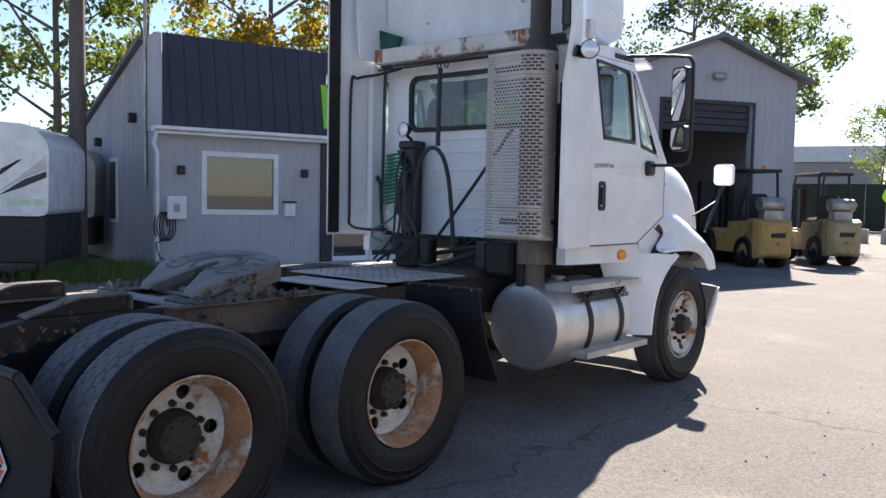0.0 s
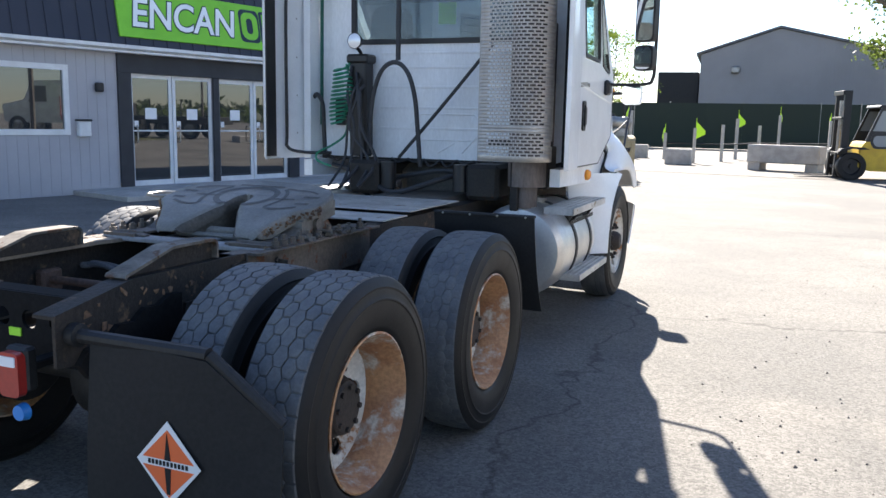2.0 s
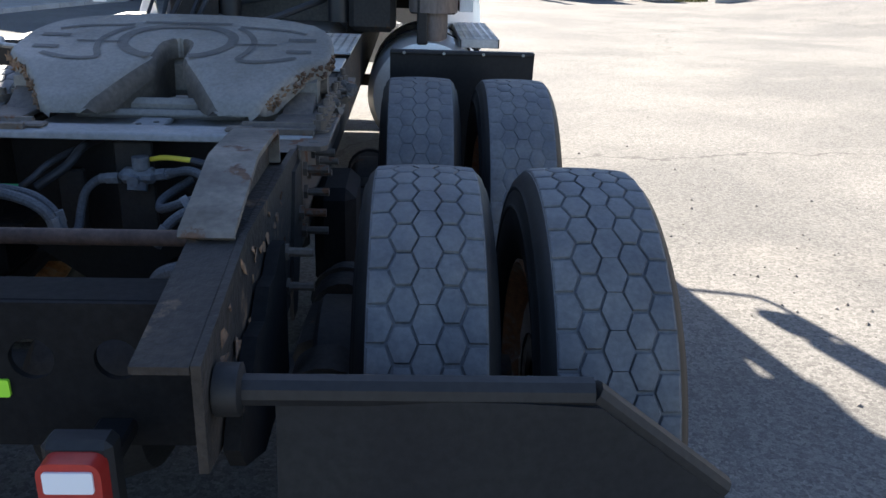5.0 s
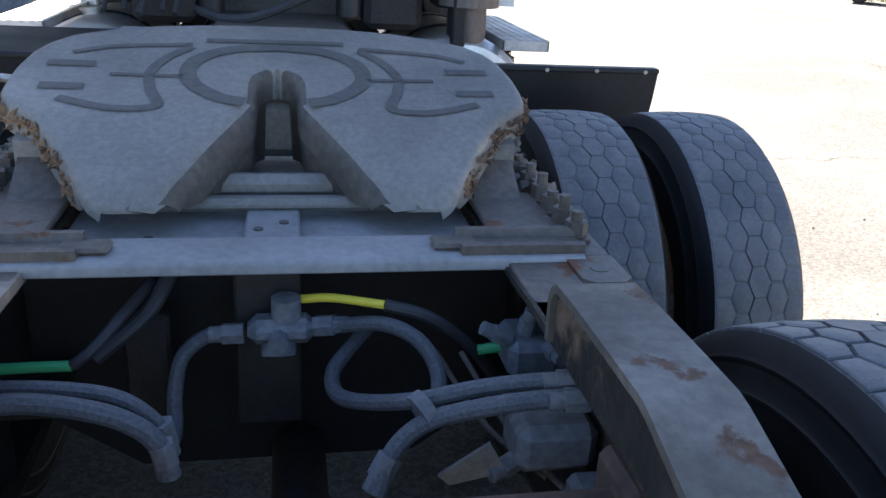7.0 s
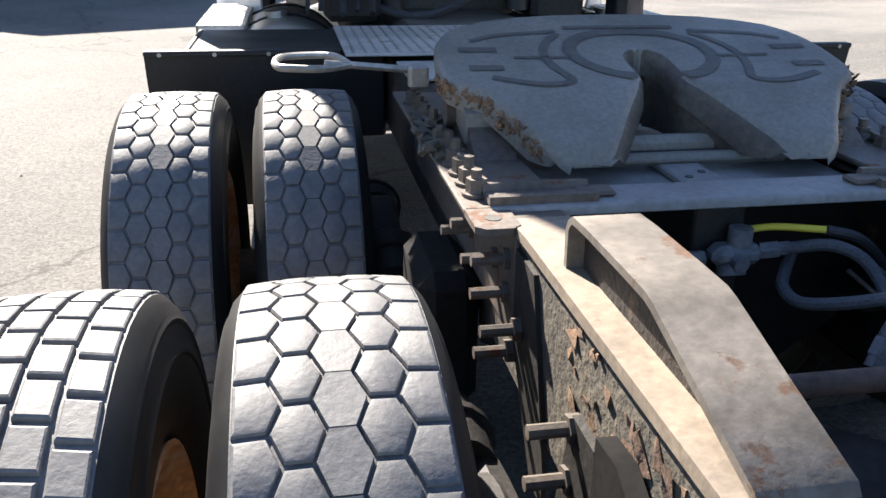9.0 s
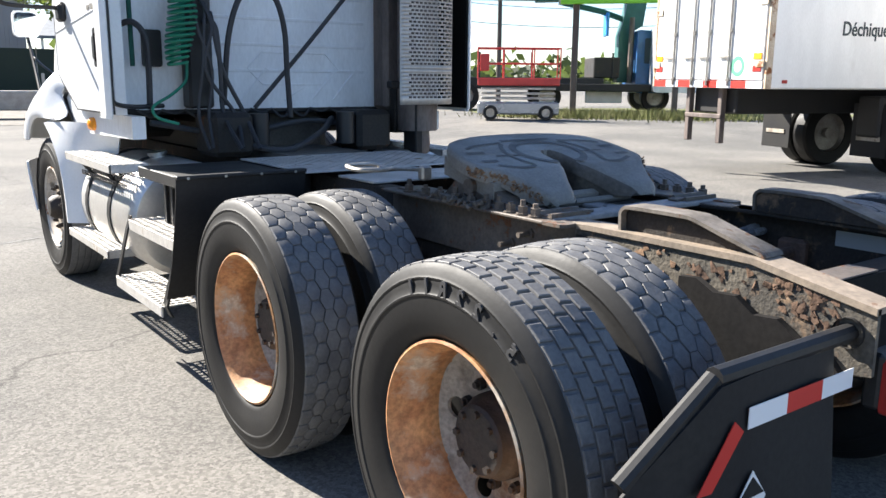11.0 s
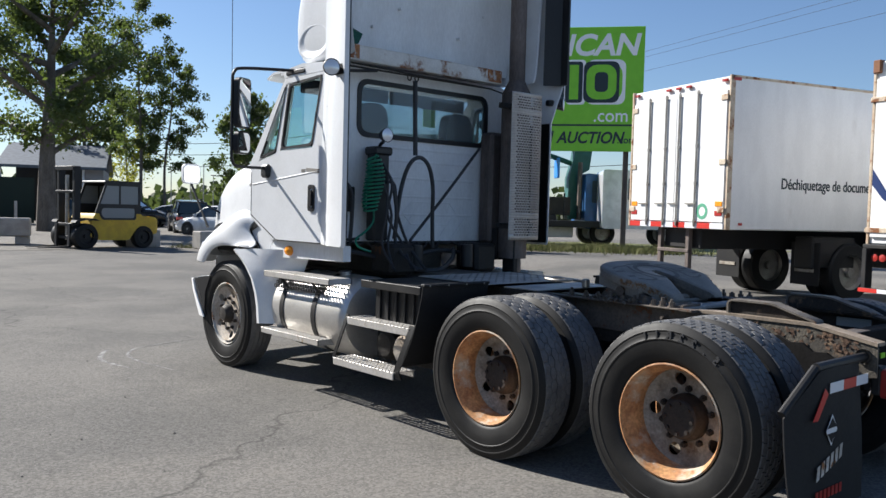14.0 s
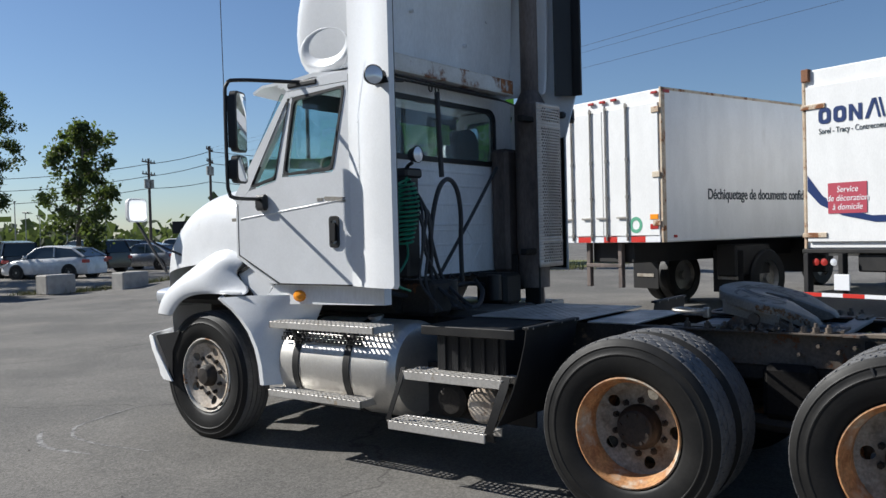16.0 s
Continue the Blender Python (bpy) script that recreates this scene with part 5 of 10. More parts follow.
hose([(-0.41, 0.21, 0.885), (-0.36, 0.21, 0.893), (-0.30, 0.21, 0.897), (-0.23, 0.21, 0.884), (-0.18, 0.21, 0.862), (-0.15, 0.21, 0.83), (-0.14, 0.21, 0.78)], 0.0135, M_HOSE_BLUE, "grey braided air hose")
hose([(-0.41, 0.36, 0.86), (-0.34, 0.36, 0.862), (-0.28, 0.36, 0.862)], 0.008, M_GREEN_TAPE, "green plastic air line")
hose([(-0.28, 0.36, 0.862), (-0.25, 0.37, 0.885), (-0.21, 0.42, 0.92), (-0.16, 0.60, 0.93), (-0.12, 0.8, 0.9)], 0.0085, M_HOSE, "dark air line")
hose([(-0.26, 0.40, 0.85), (-0.19, 0.44, 0.90), (-0.16, 0.5, 0.94), (-0.15, 0.7, 0.93)], 0.012, M_HOSE, "dark air line")
hose([(0.30, 0.375, 0.855), (0.335, 0.365, 0.865), (0.37, 0.36, 0.868)], 0.0085, M_GREEN_TAPE, "green plastic air line")
hose([(0.42, 0.0, 0.76), (0.30, -0.02, 0.80), (0.22, -0.03, 0.80), (0.165, -0.01, 0.77), (0.14, 0.04, 0.70), (0.14, 0.1, 0.60)], 0.018, M_HOSE_BLUE, "thick grey hose")
hose([(0.27, 0.36, 0.86), (0.32, 0.24, 0.80), (0.37, 0.12, 0.78), (0.40, 0.05, 0.78)], 0.0045, M_RAIL_TOP, "thin rusty steel line")
hose([(0.24, 0.40, 0.84), (0.29, 0.28, 0.79), (0.36, 0.18, 0.76)], 0.0045, M_RAIL_TOP, "thin rusty steel line")
hose([(-0.10, -0.05, 0.62), (-0.05, 0.12, 0.66), (0.05, 0.2, 0.62), (0.1, 0.3, 0.55)], 0.016, M_HOSE, "dark hose over the axle")
for p, d in (((0.055, 0.408, 0.888), (1, -0.45, 0.25)), ((-0.05, 0.42, 0.874), (-1, 0.05, -0.05)), ((0.385, 0.162, 0.924), (-1, 0.1, -0.1)), ((0.385, 0.132, 0.914), (-1, 0.1, -0.05)), ((0.37, 0.36, 0.868), (1, 0, 0)), ((-0.40, 0.26, 0.886), (1, 0, 0.1)), ((-0.40, 0.21, 0.887), (1, 0, 0.1)), ((-0.15, 0.25, 0.835), (0.2, 0, -1)), ((-0.145, 0.21, 0.83), (0.2, 0, -1)), ((0.14, 0.155, 0.83), (-0.6, -0.3, -1))):
    fitting(p, d, 0.0165, 0.032)
for c, a in (((0.186, 0.19, 0.872), (0.7, 0.3, 0.35)),):
    bm = bmesh.new()
    d = Vector(a).normalized() * 0.009
    cyl(bm, Vector(c) - d, Vector(c) + d, 0.027, seg=12)
    part("hose_clamp", bm, M_VALVE, truck)
for lo, hi, bev in (((0.33, 0.30, 0.84), (0.41, 0.40, 0.90), 0.012), ((0.30, 0.13, 0.80), (0.41, 0.22, 0.87), 0.015), ((0.36, 0.02, 0.74), (0.415, 0.12, 0.82), 0.01)):
    bm = bmesh.new()
    box(bm, lo, hi, bev)
    part("valve_block", bm, M_VALVE, truck, "grimy valve block on the rail")
for p, d in (((0.335, 0.33, 0.895), (-0.8, 0, 0.4)), ((0.36, 0.34, 0.90), (0.1, -0.3, 1)), ((0.34, 0.20, 0.86), (-1, 0.1, 0.3)), ((0.39, 0.31, 0.89), (0.1, -1, 0.1)), ((0.31, 0.16, 0.81), (-1, -0.5, -0.2))):
    fitting(p, d, 0.014, 0.03)
bm = bmesh.new()
prism(bm, [(0.20, 0.805), (0.265, 0.85), (0.29, 0.805), (0.215, 0.79)], "y", 0.14, 0.146)
part("gusset", bm, M_STEEL, truck, "small pale metal tab between the hoses")
for s in (1, -1):
    bm = bmesh.new()
    tube(bm, [(s * 0.50, -0.05, 0.60), (s * 0.50, 0.2, 0.58), (s * 0.5, 0.5, 0.50), (s * 0.5, AX2 / 2, 0.48), (s * 0.5, AX2 - 0.4, 0.50), (s * 0.5, AX2, 0.58)], 0.045, 8)
    part("suspension_beam", bm, M_FRAME, truck, "walking beam suspension")
    bm = bmesh.new()
    box(bm, (min(s * 0.44, s * 0.56), AX2 / 2 - 0.14, 0.52), (max(s * 0.44, s * 0.56), AX2 / 2 + 0.14, 0.82), 0.03)
    part("saddle", bm, M_MATT_BLACK, truck)

# cab shell
CY, CX = 3.38, 1.11


def side_piece(bm, s, poly, x0=1.05, x1=CX):
    lo, hi = sorted((s * x0, s * x1))
    prism(bm, poly, "x", lo, hi)


def window_frame(bm, s, poly, w=0.02, x=CX):
    c = Vector((sum(p[0] for p in poly) / len(poly), sum(p[1] for p in poly) / len(poly)))
    inner = []
    for p in poly:
        d = Vector(p) - c
        inner.append(tuple(c + d * (1 - w * 1.3 / d.length)))
    lo, hi = sorted((s * (x - 0.02), s * (x + 0.006)))
    frame_rim(bm, poly, inner, "x", lo, hi)
    return inner


def smooth_poly(poly, r=0.04, n=3):
    """Rounds the corners of an outline."""
    out = []
    m = len(poly)
    for i in range(m):
        a, b, c = Vector(poly[i - 1]), Vector(poly[i]), Vector(poly[(i + 1) % m])
        d0, d1 = (a - b), (c - b)
        k = min(r, d0.length * 0.45, d1.length * 0.45)
        p0, p1 = b + d0.normalized() * k, b + d1.normalized() * k
        for j in range(n + 1):
            t = j / n
            out.append(tuple(p0 * (1 - t) ** 2 + b * 2 * t * (1 - t) + p1 * t * t))
    return out


bm = bmesh.new()
# rear wall with window opening
WX, WZ0, WZ1 = 0.745, 2.175, 2.625
outer = rrect(-1.03, 1.27, 1.03, 2.76, 0.10, 5)
inner = rrect(-WX, WZ0, WX, WZ1, 0.09, 5)
frame_rim(bm, outer, inner, "y", CY, CY + 0.05)
cab = part("cab", bm, M_DIRTY_WHITE, truck, "grimy white cab back wall with pressed swages")
# raised swages pressed into the wall
for z in (1.50, 1.66, 1.82, 1.97, 2.08):
    bm = bmesh.new()
    prism(bm, [(CY + 0.01, z - 0.014), (CY - 0.005, z), (CY - 0.006, z + 0.012), (CY + 0.01, z + 0.026)], "x", -0.50, 0.60)
    part("swage", bm, M_DIRTY_WHITE, cab)
for x0, x1, z0, z1 in ((-0.25, 0.40, 1.42, 1.62),):
    bm = bmesh.new()
    tube(bm, [(x0, CY, (z0 + z1) / 2), (x0 + 0.1, CY, z1), (x1 - 0.1, CY, z1), (x1, CY, (z0 + z1) / 2), (x1 - 0.1, CY, z0), (x0 + 0.1, CY, z0), (x0, CY, (z0 + z1) / 2)], 0.007, 6, smooth=False)
    part("swage", bm, M_DIRTY_WHITE, cab)
for a, b in (((-0.30, 1.32), (-0.12, 1.52)), ((0.20, 1.32), (0.38, 1.52)), ((0.36, 1.32), (0.52, 1.50)), ((0.0, 1.32), (0.14, 1.40))):
    bm = bmesh.new()
    tube(bm, [(a[0], CY, a[1]), (b[0], CY, b[1])], 0.007, 6, smooth=False)
    part("swage", bm, M_DIRTY_WHITE, cab)
bm = bmesh.new()
frame_rim(bm, rrect(-WX - 0.02, WZ0 - 0.02, WX + 0.02, WZ1 + 0.02, 0.1, 5), rrect(-WX + 0.02, WZ0 + 0.02, WX - 0.02, WZ1 - 0.02, 0.08, 5), "y", CY - 0.012, CY + 0.02)
part("rear_window_seal", bm, M_PLASTIC, cab, "black rubber window seal")
bm = bmesh.new()
prism(bm, rrect(-WX, WZ0, WX, WZ1, 0.09, 5), "y", CY + 0.004, CY + 0.009)
g = part("rear_window", bm, M_GLASS_DARK, cab, "tinted rear window")
g.visible_shadow = False
bm = bmesh.new()
prism(bm, rrect(-0.02, 2.30, 0.12, 2.46, 0.005), "y", CY + 0.02, CY + 0.023)
part("window_sticker", bm, M_LIME, cab, "lime green lot sticker")
# dark sun visors across the top of the windshield
for x0, x1 in ((-0.97, -0.01), (0.01, 0.97)):
    bm = bmesh.new()
    box(bm, (x0, 3.93, 2.545), (x1, 3.945, 2.67), 0.006)
    part("sun_visor", bm, M_SEAT, cab)
# roof, floor
bm = bmesh.new()
rows = []
for x in (-1.10, -1.0, -0.6, 0.0, 0.6, 1.0, 1.10):
    k = 0.03 * (1 - (x / 1.1) ** 2)
    rows.append([(x, 3.38, 2.70 + k), (x, 3.70, 2.725 + k), (x, 4.05, 2.69 + k)])
thick(bm, rows, 0.03)
part("roof_panel", bm, M_WHITE, cab)
bm = bmesh.new()
box(bm, (-1.05, 3.38, 1.24), (1.05, 4.60, 1.28), 0.01)
part("floor_pan", bm, M_BLACK, cab)
# cab sides with doors
for s in (1, -1):
    bm = bmesh.new()
    side_piece(bm, s, [(3.28, 1.25), (3.415, 1.25), (3.415, 2.73), (3.28, 2.76)])
    side_piece(bm, s, [(4.03, 2.655), (3.985, 2.60), (4.475, 1.955), (4.60, 1.86), (4.66, 1.90)])
    side_piece(bm, s, [(3.415, 2.655), (4.03, 2.655), (4.06, 2.70), (3.415, 2.73)])
    side_piece(bm, s, [(4.155, 1.252), (4.30, 1.252), (4.66, 1.45), (4.66, 1.90), (4.605, 1.86), (4.605, 1.468)], 1.0, 1.085)
    put_back = Matrix.Translation((0, -0.07, 0))
    part("side_frame", bm, M_WHITE, cab, m=put_back)
    bm = bmesh.new()
    side_piece(bm, s, [(3.42, 1.258), (4.15, 1.258), (4.60, 1.472), (4.60, 1.855), (4.478, 1.95), (4.10, 2.035), (3.585, 2.045), (3.42, 2.05)])
    side_piece(bm, s, [(3.42, 2.05), (3.585, 2.045), (3.445, 2.63), (3.42, 2.65)])
    side_piece(bm, s, [(3.42, 2.65), (3.445, 2.63), (3.985, 2.605), (4.025, 2.65)])
    side_piece(bm, s, [(4.10, 2.035), (4.17, 2.02), (4.02, 2.60), (3.97, 2.60)])
    bmesh.ops.remove_doubles(bm, verts=bm.verts, dist=0.0015)
    door = part("cab_door", bm, M_WHITE, cab, "white cab door", m=put_back)
    # crease along the door skin
    bm = bmesh.new()
    loft(bm, [[(s * 1.104, y, z - 0.03), (s * 1.115, y, z), (s * 1.104, y, z + 0.012)] for y, z in ((3.45, 1.852), (4.57, 1.745))])
    part("crease", bm, M_WHITE, door)
    wpoly = smooth_poly([(3.585, 2.055), (4.09, 2.045), (3.965, 2.60), (3.445, 2.63)], 0.05)
    bm = bmesh.new()
    window_frame(bm, s, wpoly)
    qpoly = smooth_poly([(4.18, 2.025), (4.455, 1.975), (4.03, 2.58), (4.005, 2.58)], 0.03)
    window_frame(bm, s, qpoly, 0.018)
    part("window_seal", bm, M_PLASTIC, door)
    bm = bmesh.new()
    lo, hi = sorted((s * 1.088, s * 1.093))
    prism(bm, wpoly, "x", lo, hi)
    g = part("door_glass", bm, M_GLASS, door, "greenish door glass")
    g.visible_shadow = False
    bm = bmesh.new()
    prism(bm, qpoly, "x", lo, hi)
    g = part("quarter_glass", bm, M_GLASS, door)
    g.visible_shadow = False
    # handle
    bm = bmesh.new()
    lo, hi = sorted((s * 1.10, s * 1.122))
    frame_rim(bm, rrect(3.535, 1.515, 3.625, 1.735, 0.025), rrect(3.552, 1.545, 3.608, 1.705, 0.02), "x", lo, hi)
    lo, hi = sorted((s * 1.111, s * 1.134))
    prism(bm, rrect(3.556, 1.56, 3.604, 1.69, 0.015), "x", lo, hi)
    part("door_handle", bm, M_PLASTIC, door, "black recessed door handle")
    bm = bmesh.new()
    lo, hi = sorted((s * 1.1105, s * 1.114))
    prism(bm, [(3.47, 1.83), (3.66, 1.845), (3.68, 1.862), (3.66, 1.875), (3.47, 1.862)], "x", lo, hi)
    for k in range(3):
        prism(bm, rrect(3.69 + k * 0.02, 1.842, 3.703 + k * 0.02, 1.868, 0.002), "x", lo, hi)
    part("door_badge", bm, M_STEEL, door, "small chrome script badge")
    # shut lines
    bm = bmesh.new()
    lo, hi = sorted((s * 1.104, s * 1.1112))
    for a, b in (((3.4155, 1.25), (3.4155, 2.70)), ((3.4155, 1.2535), (4.153, 1.2535)), ((4.153, 1.2535), (4.604, 1.468)), ((4.604, 1.468), (4.604, 1.858))):
        d = Vector((b[0] - a[0], b[1] - a[1])).normalized() * 0.0045
        nx, nz = -d.y, d.x
        prism(bm, [(a[0] - nx, a[1] - nz), (b[0] - nx, b[1] - nz), (b[0] + nx, b[1] + nz), (a[0] + nx, a[1] + nz)], "x", lo, hi)
    part("shut_line", bm, M_PLASTIC, door)
    # rocker panel below the door with amber marker
    bm = bmesh.new()
    side_piece(bm, s, [(3.12, 1.118), (4.34, 1.095), (4.20, 1.244), (3.12, 1.244)], 0.98, 1.055)
    part("rocker_panel", bm, M_DIRTY_WHITE, cab, "grimy white sill panel below the door")
    bm = bmesh.new()
    lathe(bm, [(0, 0.042), (0.02, 0.042), (0.034, 0.03), (0.04, 0.0)], 18)
    bm.transform(Matrix.Translation((s * 1.054, 3.93, 1.165)) @ pose(0, 0, 0, 0, 0, 0 if s > 0 else 180) @ Matrix.Diagonal((1, 1.35, 1, 1)))
    part("marker_light", bm, M_AMBER, cab, "amber side marker light")
# interior
bm = bmesh.new()
box(bm, (-1.0, 4.15, 1.4), (1.0, 4.5, 2.0), 0.06)
box(bm, (-0.98, 3.45, 1.28), (0.98, 4.5, 1.32), 0)
part("dashboard", bm, M_INTERIOR, cab)
bm = bmesh.new()
tube(bm, [(-0.5 + 0.22 * math.cos(a), 3.98 + 0.12 * math.sin(a), 2.06 + 0.16 * math.sin(a)) for a in (2 * math.pi * k / 16 for k in range(17))], 0.015, 6, 2)
cyl(bm, (-0.5, 4.0, 2.05), (-0.5, 4.25, 1.9), 0.03)
part("steering_wheel", bm, M_PLASTIC, cab)
for x in (-0.50, 0.52):
    bm = bmesh.new()
    box(bm, (x - 0.25, 3.58, 1.45), (x + 0.25, 4.02, 1.62), 0.05)
    box(bm, (x - 0.24, 3.50, 1.6), (x + 0.24, 3.64, 2.25), 0.06)
    prism(bm, smooth_poly([(x - 0.17, 2.12), (x + 0.17, 2.12), (x + 0.15, 2.47), (x - 0.15, 2.47)], 0.12, 4), "y", 3.50, 3.62)
    part("seat", bm, M_SEAT, cab, "dark high-backed seat")
# windshield and visor
bm = bmesh.new()
rows = [[(x, 4.62 + 0.12 * (1 - (x / 1.05) ** 2), 1.92), (x, 4.08 + 0.10 * (1 - (x / 1.05) ** 2), 2.66)] for x in (-1.05, -0.7, -0.35, 0, 0.35, 0.7, 1.05)]
thick(bm, rows, 0.005)
g = part("windshield", bm, M_GLASS, cab)
g.visible_shadow = False
bm = bmesh.new()
rows = [[(x, 4.05 + 0.12 * (1 - (x / 1.05) ** 2), 2.735), (x, 4.30 + 0.16 * (1 - (x / 1.05) ** 2), 2.745 - 0.015 * abs(x)), (x, 4.40 + 0.16 * (1 - (x / 1.05) ** 2), 2.69)] for x in (-1.03, -0.7, -0.35, 0, 0.35, 0.7, 1.03)]
thick(bm, rows, 0.02)
part("sun_visor", bm, M_WHITE, cab, "white sun visor over the windscreen")

# roof fairing and side extenders
bm = bmesh.new()
secs = []
for z, yf, w, rr in ((2.765, 3.86, 1.0, 0.14), (2.80, 3.97, 1.02, 0.15), (2.95, 4.04, 1.045, 0.17), (3.2, 4.04, 1.06, 0.20), (3.5, 3.97, 1.08, 0.26), (3.8, 3.76, 1.10, 0.34), (3.95, 3.5, 1.10, 0.4), (3.98, 3.30, 1.09, 0.3)):
    ring = [(-w - 0.04, 3.02), (-w - 0.02, 3.2), (-w, 3.45)]
    for k in range(7):
        a = math.pi / 2 * k / 6
        ring.append((-w + rr * (1 - math.cos(a)) * 1.6, yf - rr * (1 - math.sin(a)) * 1.1))
    ring.append((0, yf + 0.06))
    ring += [(-x, y) for x, y in ring[-2::-1]]
    secs.append([(x, y, z) for x, y in ring])
loft(bm, secs, closed=False)
vs = [v for v in bm.verts if abs(v.co.z - 3.98) < 1e-5]
bm.faces.new(sorted(vs, key=lambda v: math.atan2(v.co.y - 3.2, v.co.x)))
roof_fairing = part("roof_fairing", bm, M_WHITE, truck, "tall white roof fairing, open at the back", angle=50)
md = roof_fairing.modifiers.new("shell", "SOLIDIFY")
md.thickness, md.offset = 0.02, -1
md2 = roof_fairing.modifiers.new("round", "SUBSURF")
md2.levels = md2.render_levels = 1
# dished scoops low on the sides
for s in (1, -1):
    bm = bmesh.new()
    lathe(bm, [(-0.03, 0.19), (-0.004, 0.178), (0.008, 0.165), (0.009, 0.155), (0.002, 0.14), (-0.014, 0.10), (-0.022, 0.05), (-0.024, 0.0)], 32)
    bm.transform(Matrix.Translation((s * 1.045, 3.62, 2.93)) @ pose(0, 0, 0, 0, 0, 0 if s > 0 else 180) @ Matrix.Diagonal((1, 1.45, 0.85, 1)))
    part("scoop", bm, M_WHITE, roof_fairing, "dished round scoop")
bm = bmesh.new()
rows = []
for z in (2.86, 3.1, 3.4, 3.7, 3.93):
    rows.append([(x, 3.36 + 0.10 * math.cos(x * 1.3) - 0.04 * (z - 2.9), z) for x in (-1.04, -0.8, -0.5, -0.2, 0.2, 0.5, 0.8, 1.04)])
thick(bm, rows, 0.01)
for x, z in ((-0.6, 3.1), (0.4, 3.15), (0.1, 3.5), (-0.3, 3.3), (0.7, 3.4)):
    cyl(bm, (x, 3.39, z), (x, 3.44, z), 0.014, seg=8)
part("fairing_back", bm, M_DIRTY_WHITE, truck, "inside of the roof fairing, streaked with soot")
bm = bmesh.new()
box(bm, (-1.0, 3.17, 2.745), (0.74, 3.25, 2.755), 0.003)
box(bm, (-1.0, 3.17, 2.755), (0.74, 3.18, 2.86), 0.003)
box(bm, (-1.0, 3.17, 2.86), (0.74, 3.33, 2.87), 0.003)
box(bm, (0.98, 3.17, 2.745), (1.18, 3.25, 2.87), 0.003)
beam = part("fairing_beam", bm, M_RUST_WHITE, truck, "white cross beam with rust stains")
for x0, x1 in ((-0.99, -0.90), (0.55, 0.735)):
    bm = bmesh.new()
    box(bm, (x0, 3.166, 2.757), (x1, 3.1685, 2.868), 0.0008)
    part("rusted_end", bm, M_BEAM_RUST, beam, "rust-eaten end of the beam")
bm = bmesh.new()
tube(bm, [(-1.0, 3.22, 2.70), (0.66, 3.22, 2.70)], 0.008, 6, smooth=False)
tube(bm, [(-0.95, 3.21, 2.725), (-0.3, 3.2, 2.71), (0.5, 3.2, 2.70), (0.75, 3.15, 2.66)], 0.007, 6)
part("wiring", bm, M_WIRE, truck)
